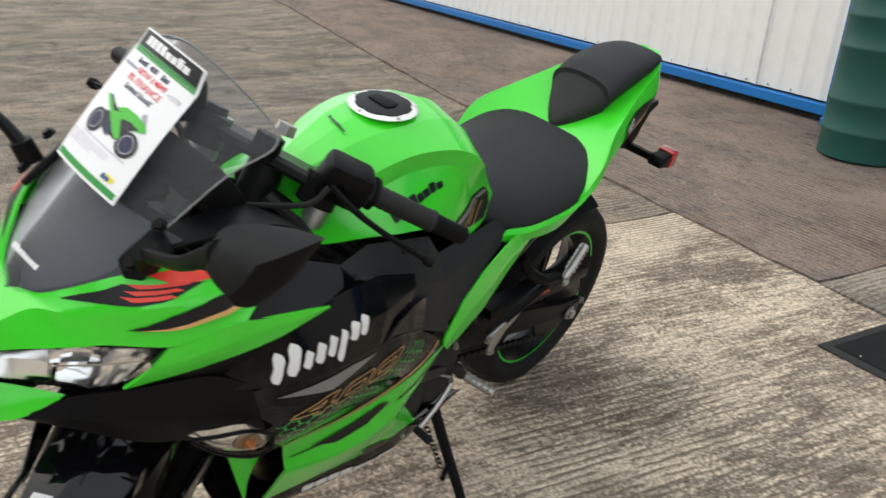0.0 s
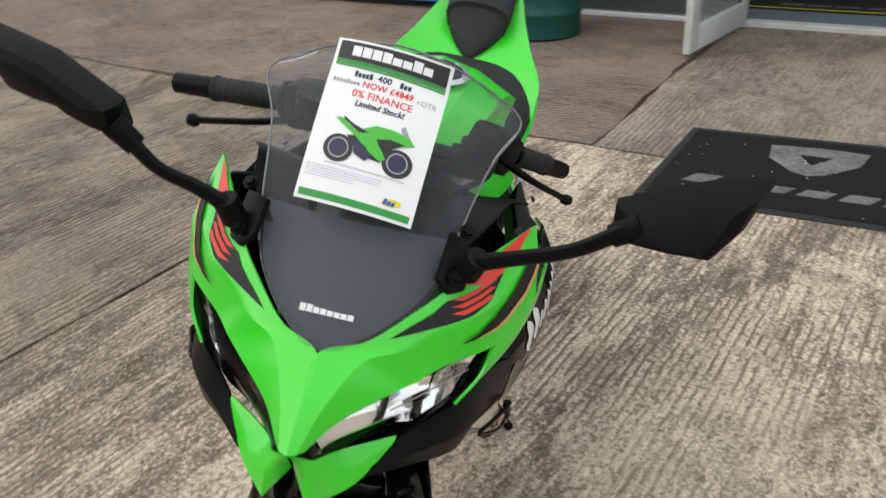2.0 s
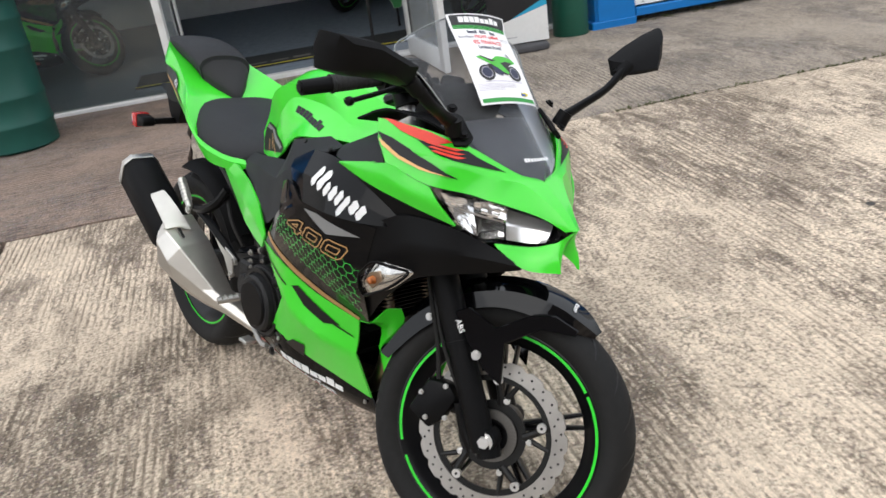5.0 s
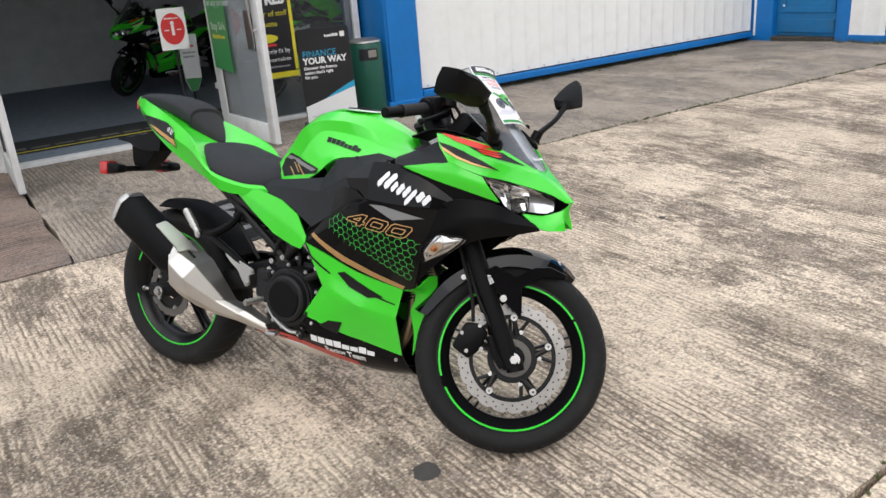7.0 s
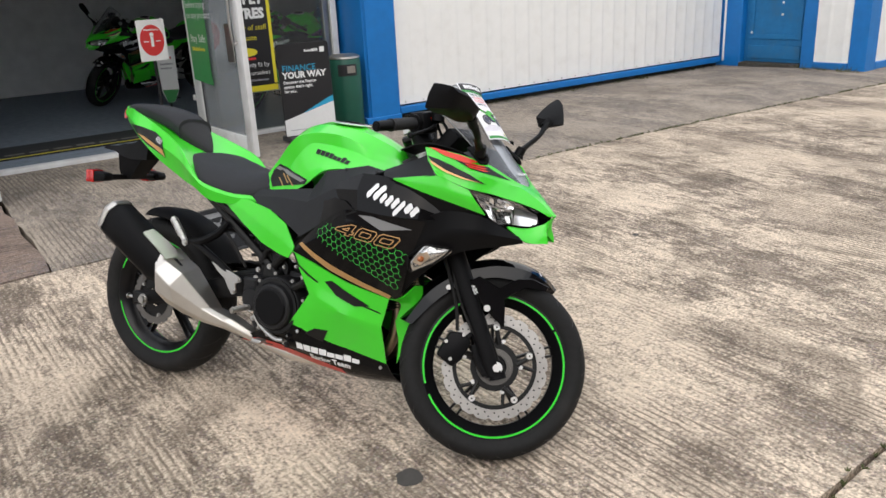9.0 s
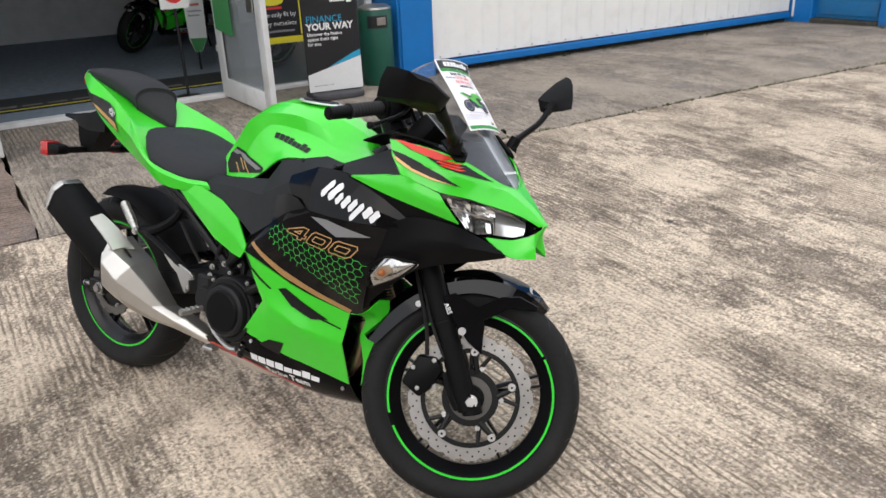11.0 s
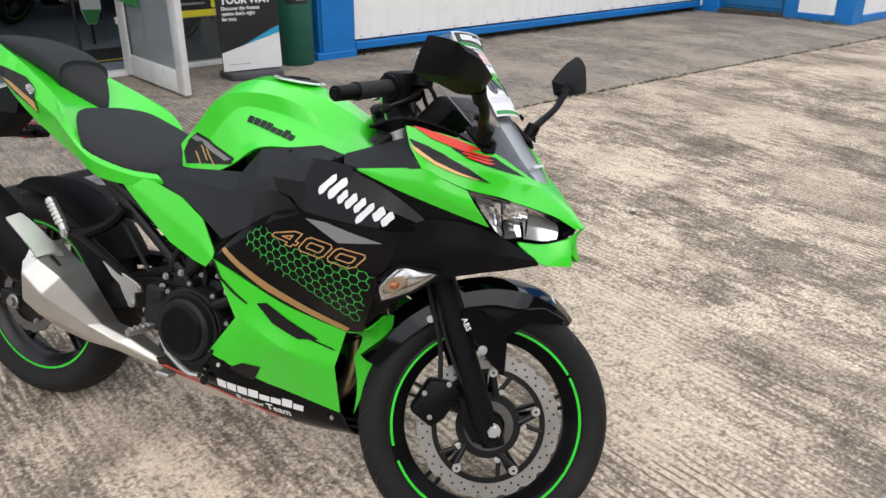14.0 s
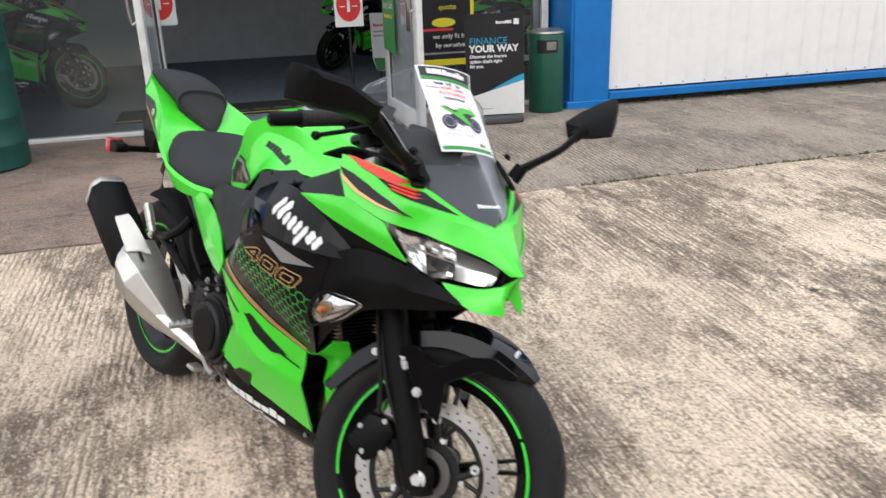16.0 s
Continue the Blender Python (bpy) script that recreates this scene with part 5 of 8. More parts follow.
# caliper behind the right leg
cal = part("brake_caliper", prism([(-0.036, -0.050), (0.024, -0.054), (0.036, -0.020), (0.032, 0.040), (0.0, 0.052), (-0.040, 0.030)], -0.028, 0.028, 0.008, 2)
           .moved(FORK @ Matrix.Translation((1.245, -0.072, 0.345)) @ pose(0, 0, 0, 90, 0, 0) @ pose(0, 0, 0, 0, 0, -28)), M["satin_black"], bike, "black twin-piston brake caliper")
for dx, dz in ((0.02, 0.04), (-0.03, 0.015), (-0.012, -0.035), (0.03, -0.025)):
    bolt((1.245 + dx, -0.103, 0.345 + dz), (0, -1, 0), 0.0042, 0.005, "caliper_bolt", "bolt", cal, FORK)
part("caliper_bracket", hose([(1.30, -0.098, 0.36), (1.32, -0.098, 0.31), (1.345, -0.10, 0.275)], 0.014, 8).moved(FORK), M["satin_black"], cal)
part("brake_hose", hose([(1.245, -0.095, 0.395), (1.232, -0.105, 0.47), (1.20, -0.105, 0.56), (1.16, -0.09, 0.68), (1.12, -0.07, 0.80)], 0.0055, 8).moved(FORK), M["rubber"], bike, "black brake hose")
part("sensor_cable", hose([(1.335, -0.105, 0.33), (1.275, -0.112, 0.42), (1.235, -0.115, 0.50), (1.20, -0.11, 0.60)], 0.0038, 8).moved(FORK), M["rubber"], bike)
bolt((1.204, -0.105, 0.519), (0, -1, 0), 0.006, 0.006, "hose_clip_bolt", "bolt", bike, FORK)


# mudguard
def mudguard_rows():
    rows = []
    for deg, half, drop, skirt, lift in ((56, 0.012, 0.006, 0.010, -0.018), (64, 0.044, 0.014, 0.026, -0.006), (74, 0.060, 0.018, 0.040, 0.002), (86, 0.064, 0.020, 0.038, 0.004), (100, 0.064, 0.022, 0.034, 0.003), (118, 0.062, 0.022, 0.034, 0.000), (138, 0.058, 0.020, 0.034, -0.002), (160, 0.046, 0.014, 0.022, -0.004)):
        a = radians(deg)
        nrm = Vector((COS(a), 0, SIN(a)))
        c = Vector((1.37, 0, 0.300)) + nrm * (0.320 + lift)
        side = lambda y, d: c - nrm * d + Vector((0, y, 0))
        rows.append([side(-half * 1.06, drop + skirt), side(-half, drop), side(-half * 0.5, drop * 0.3), side(0, -0.004), side(half * 0.5, drop * 0.3), side(half, drop), side(half * 1.06, drop + skirt)])
    return rows


mg = Skin(mudguard_rows(), (), (1, 3, 5))
guard = part("front_mudguard", mg.geo(0.004, 4, 3, 1 if mg.normal(0.5, 0.5).z > 0 else -1).moved(FORK), M["polished_black"], bike, "gloss black front mudguard")
for side in (-1, 1):
    pts = [(1.262, 0.546), (1.290, 0.562), (1.352, 0.533), (1.408, 0.568), (1.455, 0.576), (1.506, 0.556), (1.500, 0.543), (1.432, 0.543), (1.374, 0.504), (1.380, 0.418), (1.340, 0.446), (1.298, 0.492)]
    wing = prism(pts, 0, 0.008, 0.002).moved(pose(0, 0, 0, 90, 0, 0))
    wing = Geo([(p.x, side * (0.066 + abs(p.y) + 0.052 * smooth_step(1.47, 1.34, p.x)), p.z) for p in wing.v], wing.f if side < 0 else [f[::-1] for f in wing.f])
    part("mudguard_stay", wing.moved(FORK), M["polished_black"], guard, "black mudguard stay")
    bolt((1.322, side * 0.126, 0.470), (0, side, 0), 0.0075, 0.006, "stay_bolt", "bolt", guard, FORK)
    mk = foil(mg, bars(5, 0.034, 0.010, 0.2, 0.1, 2).mapped(lambda p: Vector((1.484 + p.y * 0.9, side * 0.026 - p.x * 0.8, 0))), plane_xy, (1.37, 0, 0.3), 0.0016)
    part("guard_mark", mk.moved(FORK), M["decal_white"], guard, "", 0)
lab = t_lab.moved(FORK @ Matrix.Translation((1.279, -0.1285, 0.520)) @ pose(0, 0, 0, 90, 0, 0) @ pose(0, 0, 0, 0, 0, -60))
part("abs_lettering", lab, M["decal_white"], guard, "white lettering", 0)

# -- upper cowl
cowl_top = Skin([
    [(1.516, 0, 0.770), (1.511, -0.010, 0.7695), (1.500, -0.016, 0.766)],
    [(1.476, 0, 0.807), (1.473, -0.024, 0.806), (1.462, -0.045, 0.789)],
    [(1.427, 0, 0.843), (1.424, -0.052, 0.8425), (1.418, -0.094, 0.808)],
    [(1.408, -0.046, 0.857), (1.402, -0.086, 0.851), (1.394, -0.119, 0.816)],
    [(1.385, -0.077, 0.875), (1.380, -0.110, 0.863), (1.371, -0.141, 0.824)],
    [(1.342, -0.120, 0.905), (1.334, -0.168, 0.882), (1.323, -0.194, 0.836)],
    [(1.266, -0.168, 0.930), (1.268, -0.205, 0.894), (1.281, -0.2135, 0.8505)],
    [(1.188, -0.214, 0.942), (1.206, -0.226, 0.906), (1.239, -0.2325, 0.867)]], (), (1,))
shell("upper_cowl", cowl_top, "green", MID, 0.004, 5, 5, "lime green nose fairing")
cowl_side = Skin([
    [(1.108, -0.247, 0.845), (1.110, -0.248, 0.847), (1.114, -0.247, 0.849)],
    [(1.196, -0.236, 0.818), (1.212, -0.238, 0.842), (1.238, -0.231, 0.8655)],
    [(1.282, -0.206, 0.792), (1.285, -0.2165, 0.822), (1.281, -0.212, 0.849)],
    [(1.364, -0.164, 0.765), (1.345, -0.186, 0.800), (1.323, -0.194, 0.833)]])
shell("side_cowl", cowl_side, "green", MID, 0.004, 6, 4, "lime green side fairing")
chin = Skin([
    [(1.408, -0.103, 0.735), (1.411, -0.103, 0.732), (1.414, -0.102, 0.728)],
    [(1.446, -0.046, 0.729), (1.452, -0.062, 0.712), (1.457, -0.070, 0.692)],
    [(1.488, -0.024, 0.744), (1.500, -0.027, 0.718), (1.507, -0.026, 0.690)],
    [(1.516, 0.0, 0.770), (1.496, -0.002, 0.745), (1.482, -0.001, 0.720)]], (2,), ())
shell("chin_cowl", chin, "green", (1.40, 0, 0.75), 0.004, 4, 3, "lime green chin fairing")
# dark block put in for the shade between the chin lobes
part("intake_shadow", box(1.36, 1.462, -0.045, 0.045, 0.698, 0.735, 0.01), M["matt_black"], bike, "black block standing in for the shade inside the air intake")
front_black = Skin([
    [(1.130, -0.244, 0.738), (1.138, -0.230, 0.640), (1.112, -0.166, 0.500)],
    [(1.205, -0.234, 0.745), (1.203, -0.222, 0.650), (1.170, -0.180, 0.560)],
    [(1.268, -0.206, 0.770), (1.272, -0.208, 0.705), (1.268, -0.186, 0.637)],
    [(1.350, -0.168, 0.762), (1.350, -0.180, 0.714), (1.341, -0.171, 0.666)],
    [(1.398, -0.112, 0.732), (1.410, -0.120, 0.706), (1.397, -0.116, 0.676)],
    [(1.440, -0.084, 0.706), (1.448, -0.080, 0.697), (1.448, -0.068, 0.688)]], (), (1,))
infill = Skin([[(1.100, -0.238, 0.846), (1.080, -0.236, 0.838)], [(1.196, -0.232, 0.821), (1.175, -0.228, 0.800)], [(1.282, -0.203, 0.795), (1.258, -0.200, 0.745)], [(1.362, -0.160, 0.768), (1.345, -0.162, 0.755)]])
shell("cowl_infill", infill, "satin_black", MID, 0.003, 5, 3, "satin black fairing edge")
shell("front_side_panel", front_black, "satin_black", MID, 0.004, 4, 4, "satin black fairing panel")
gloss = Skin([
    [(0.905, -0.226, 0.818), (0.908, -0.238, 0.800), (0.925, -0.246, 0.775)],
    [(1.000, -0.234, 0.853), (1.000, -0.262, 0.806), (1.010, -0.270, 0.748)],
    [(1.085, -0.234, 0.848), (1.090, -0.262, 0.800), (1.100, -0.267, 0.742)],
    [(1.180, -0.228, 0.814), (1.185, -0.244, 0.776), (1.188, -0.246, 0.740)],
    [(1.264, -0.204, 0.752), (1.265, -0.204, 0.748), (1.263, -0.205, 0.742)]], (1,), (1,))
shell("shoulder_panel", gloss, "gloss_black", MID, 0.004, 5, 5, "gloss black shoulder panel", 12)
mid = Skin([
    [(0.750, -0.213, 0.603), (0.748, -0.215, 0.596), (0.746, -0.216, 0.590)],
    [(0.862, -0.244, 0.692), (0.852, -0.242, 0.635), (0.842, -0.224, 0.565)],
    [(0.970, -0.266, 0.745), (0.970, -0.256, 0.648), (0.952, -0.200, 0.518)],
    [(1.095, -0.266, 0.742), (1.095, -0.247, 0.622), (1.070, -0.164, 0.484)],
    [(1.215, -0.232, 0.735), (1.165, -0.222, 0.610), (1.112, -0.168, 0.492)]])
shell("hexagon_panel", mid, "gloss_black", MID, 0.004, 5, 6, "black panel with green hexagon print")
low = Skin([
    [(0.744, -0.217, 0.590), (0.776, -0.212, 0.525), (0.806, -0.205, 0.462), (0.716, -0.182, 0.352)],
    [(0.835, -0.224, 0.563), (0.842, -0.214, 0.505), (0.850, -0.212, 0.450), (0.800, -0.172, 0.326)],
    [(0.940, -0.200, 0.518), (0.935, -0.194, 0.465), (0.934, -0.197, 0.416), (0.905, -0.140, 0.292)],
    [(1.070, -0.164, 0.480), (1.052, -0.152, 0.430), (1.040, -0.150, 0.386), (1.036, -0.098, 0.253)]], (), (2,))
shell("lower_cowl", low, "green", (0.9, 0, 0.4), 0.005, 6, 6, "lime green lower fairing")
belly = Skin([
    [(0.452, -0.118, 0.246), (0.454, -0.104, 0.236), (0.458, -0.060, 0.226), (0.46, 0, 0.222)],
    [(0.600, -0.156, 0.304), (0.606, -0.138, 0.252), (0.620, -0.070, 0.216), (0.62, 0, 0.205)],
    [(0.750, -0.180, 0.342), (0.762, -0.158, 0.262), (0.780, -0.075, 0.196), (0.78, 0, 0.180)],
    [(0.905, -0.142, 0.296), (0.910, -0.120, 0.228), (0.920, -0.060, 0.180), (0.92, 0, 0.165)],
    [(1.038, -0.100, 0.258), (1.056, -0.084, 0.216), (1.062, -0.045, 0.188), (1.065, 0, 0.178)]])
shell("belly_pan", belly, "gloss_black", (0.8, 0, 0.4), 0.004, 6, 5, "gloss black belly pan")
inner = Skin([
    [(1.070, -0.160, 0.478), (1.085, -0.115, 0.46), (1.06, -0.10, 0.40)],
    [(1.112, -0.160, 0.490), (1.13, -0.11, 0.47), (1.07, -0.09, 0.33)],
    [(1.150, -0.150, 0.53), (1.15, -0.10, 0.50), (1.065, -0.085, 0.26)]])
shell("inner_cowl", inner, "green", (0.9, 0, 0.4), 0.003, 3, 3, "lime green inner fairing edge")

# panel prints
def on(skin, outline, mat, name, label="", flat=plane_xz, fine=0.02, lift=0.0014, inside=MID):
    return pair(name, foil(skin, cut(outline, fine), flat, inside, lift), M[mat], None, label, 60)


def word(skin, g, mat, name, p0, p1, flat=plane_xz, lift=0.0016, inside=MID, flip_left=True, width=1.0):
    """Flat lettering one unit wide laid from p0 to p1; the left side reads the right way round too."""
    d = Vector(p1) - Vector(p0)
    n = Vector((-d.y, d.x))
    def lay(q):
        w = Vector(p0) + d * (q.x / width + 0.5) + n * (q.y / width)
        return Vector((w.x, w.y, 0))
    g = fine_cut(g, 0.07)
    r = foil(skin, g.mapped(lay), flat, inside, lift)
    part(name, r, M[mat], bike, "", 60)
    if flip_left:
        l = foil(skin, Geo([(-p.x, p.y, p.z) for p in g.v], [f[::-1] for f in g.f]).mapped(lay), flat, inside, lift)
        part(name, mirrored(l), M[mat], bike, "", 60)


# shoulder word mark as slanted brush strokes
def strokes():
    """A row of separate slanted brush dabs, one unit wide."""
    g = Geo()
    for x, low, high, w in ((-0.44, -0.11, 0.15, 0.085), (-0.30, -0.10, 0.17, 0.10), (-0.16, -0.10, 0.06, 0.075), (-0.04, -0.11, 0.07, 0.085), (0.08, -0.11, 0.07, 0.075), (0.20, -0.22, 0.06, 0.070), (0.33, -0.10, 0.06, 0.10), (0.45, -0.12, 0.05, 0.085)):
        i = len(g.v)
        for f, k in ((0.0, 0.45), (0.2, 1.0), (0.55, 0.85), (0.85, 1.0), (1.0, 0.5)):
            y = low + (high - low) * f
            c = x + 0.42 * y
            g.v += [Vector((c - w * k / 2, y + 0.02, 0)), Vector((c + w * k / 2, y - 0.02, 0))]
        g.f += [(i + 2 * k, i + 2 * k + 1, i + 2 * k + 3, i + 2 * k + 2) for k in range(4)]
    return g


def outline_number(w=0.013):
    """A boxy slanted 400 in thin outlines, one unit wide."""
    g = Geo()

    def ring(pts, cx):
        pts = [Vector((cx + x + 0.66 * y, y, 0)) for x, y in pts]
        for a, b in zip(pts, pts[1:] + pts[:1]):
            d = (b - a).normalized() * (w / 2)
            n = Vector((-d.y, d.x, 0))
            i = len(g.v)
            g.v += [a - d - n, b + d - n, b + d + n, a - d + n]
            g.f.append((i, i + 1, i + 2, i + 3))

    def boxed(a, b, c):
        return [(-a + c, -b), (a - c, -b), (a, -b + c), (a, b - c), (a - c, b), (-a + c, b), (-a, b - c), (-a, -b + c)]

    ring([(0.03, 0.082), (0.11, 0.082), (0.11, -0.012), (0.145, -0.012), (0.145, -0.05), (0.11, -0.05), (0.11, -0.082), (0.045, -0.082), (0.045, -0.05), (-0.14, -0.05), (-0.14, -0.012)], -0.32)
    ring([(0.045, -0.012), (0.045, 0.034), (-0.04, -0.012)], -0.32)
    for cx in (-0.005, 0.305):
        ring(boxed(0.135, 0.082, 0.03), cx)
        ring(boxed(0.075, 0.034, 0.012), cx)
    return g


word(gloss, strokes(), "decal_white", "word_mark", (1.040, 0.808), (1.196, 0.762))
word(mid, outline_number(), "gold", "number_outline", (0.930, 0.694), (1.148, 0.662), lift=0.0022)
on(mid, [(0.772, 0.617), (0.785, 0.626), (0.900, 0.568), (1.000, 0.525), (1.082, 0.494), (1.070, 0.482), (0.985, 0.512), (0.890, 0.550)], "gold", "gold_stripe", "gold stripe")
on(mid, [(1.012, 0.735), (1.060, 0.735), (1.176, 0.708), (1.088, 0.697)], "decal_grey", "grey_flash")
hexes = Geo()
hr, hw = 0.0120, 0.0018


def in_mesh(x, z):
    """The field of the hexagon print on the fairing side."""
    top = min(0.690 - 0.26 * (x - 0.903) if x < 0.930 else 0.672 - 0.13 * (x - 0.930), 0.650 + 0.83 * (x - 0.840))
    bot = 0.650 - 0.55 * (x - 0.862) if x < 1.0 else 0.574 - 0.50 * (x - 1.0)
    return bot - 0.004 < z < top + 0.004 and 0.842 < x < 1.110 + 0.38 * (z - 0.514)


for i in range(-2, 30):
    for j in range(-3, 18):
        cx = 0.850 + i * hr * 1.5
        cz = 0.510 + (j + 0.5 * (i % 2)) * hr * 1.732
        for k in range(6):
            a0, a1 = TAU * k / 6, TAU * (k + 1) / 6
            mx, mz = cx + hr * COS((a0 + a1) / 2), cz + hr * SIN((a0 + a1) / 2)
            if not in_mesh(mx, mz):
                continue
            n0 = len(hexes.v)
            hexes.v += [Vector((cx + q * COS(a), cz + q * SIN(a), 0)) for a in (a0, a1) for q in (hr - hw / 2, hr + 0.0002)]
            hexes.f.append((n0, n0 + 1, n0 + 3, n0 + 2))
for ob in pair("hexagon_print", foil(mid, hexes, plane_xz, MID, 0.0013), M["decal_green"], None, "bright green hexagon mesh print", 60):
    tagged(ob, kind="stuff")
# lower fairing openings, their shaded insides laid on as flat black foil
on(low, [(0.868, 0.512), (0.892, 0.518), (0.936, 0.490), (1.008, 0.450), (0.962, 0.444), (0.905, 0.472)], "decal_black", "side_vent", "side vent, its shaded inside laid on as black foil", lift=0.0022, inside=(0.9, 0, 0.4))
on(low, [(0.775, 0.328), (0.815, 0.350), (0.862, 0.350), (0.835, 0.306), (0.800, 0.300)], "decal_black", "side_notch", "notch, its shaded inside laid on as black foil", lift=0.0022, inside=(0.9, 0, 0.4))
on(low, [(0.752, 0.588), (0.770, 0.552), (0.806, 0.530), (0.845, 0.508), (0.842, 0.504), (0.800, 0.524), (0.764, 0.548), (0.746, 0.588)], "decal_black", "panel_gap", "", lift=0.0012, inside=(0.9, 0, 0.4))
on(low, [(0.985, 0.452), (1.040, 0.432), (1.040, 0.428), (0.983, 0.447)], "decal_black", "panel_gap", "", lift=0.0012, inside=(0.9, 0, 0.4))
word(belly, bars(8, 1.0, 0.095, 0.11, 0.0, 11), "decal_white", "maker_mark", (0.738, 0.280), (0.955, 0.256), inside=(0.8, 0, 0.4), lift=0.002)
word(belly, letters("Racing Team", 0.20, "CENTER", 0, 0.006), "decal_white", "team_lettering", (0.775, 0.248), (0.925, 0.232), inside=(0.8, 0, 0.4), width=1.12, lift=0.002)
on(belly, [(0.462, 0.242), (0.560, 0.268), (0.660, 0.266), (0.760, 0.246), (0.880, 0.214), (0.880, 0.192), (0.640, 0.212), (0.500, 0.230)], "belly_red", "red_flash", "red flash", inside=(0.8, 0, 0.4))
bolt((0.752, -0.186, 0.330), (0, -1, 0.2), 0.004, 0.003, "fairing_screw")
bolt((1.020, -0.106, 0.244), (0, -1, 0), 0.004, 0.003, "fairing_screw")
bolt((0.752, 0.186, 0.330), (0, 1, 0.2), 0.004, 0.003, "fairing_screw")
# nose prints, seen from above
on(cowl_top, [(1.192, 0.945), (1.238, 0.934), (1.280, 0.924), (1.322, 0.909), (1.300, 0.904), (1.276, 0.910), (1.238, 0.922)], "decal_red", "red_flash", "red flash", lift=0.0018)
on(cowl_top, [(1.272, 0.910), (1.300, 0.906), (1.346, 0.897), (1.396, 0.862), (1.355, 0.877), (1.310, 0.892)], "decal_black", "black_flash", "black flash", lift=0.0012)
for k in range(3):
    a, d = 1.286 + 0.009 * k, 0.9065 - 0.0062 * k
    on(cowl_top, [(a, d), (a + 0.005, d + 0.0015), (a + 0.056 - 0.004 * k, d - 0.0090), (a + 0.049 - 0.004 * k, d - 0.0108)], "decal_red", "red_stripe", lift=0.0022)
on(cowl_top, [(1.200, 0.918), (1.232, 0.909), (1.272, 0.894), (1.317, 0.874), (1.354, 0.849), (1.300, 0.863), (1.258, 0.879), (1.222, 0.898)], "decal_black", "black_flash", "black flash", lift=0.0030)
on(cowl_top, [(1.208, 0.907), (1.222, 0.901), (1.258, 0.8815), (1.300, 0.866), (1.345, 0.8525), (1.300, 0.8615), (1.258, 0.8755), (1.220, 0.895)], "pale_gold", "gold_flash", "gold flash", lift=0.0038)

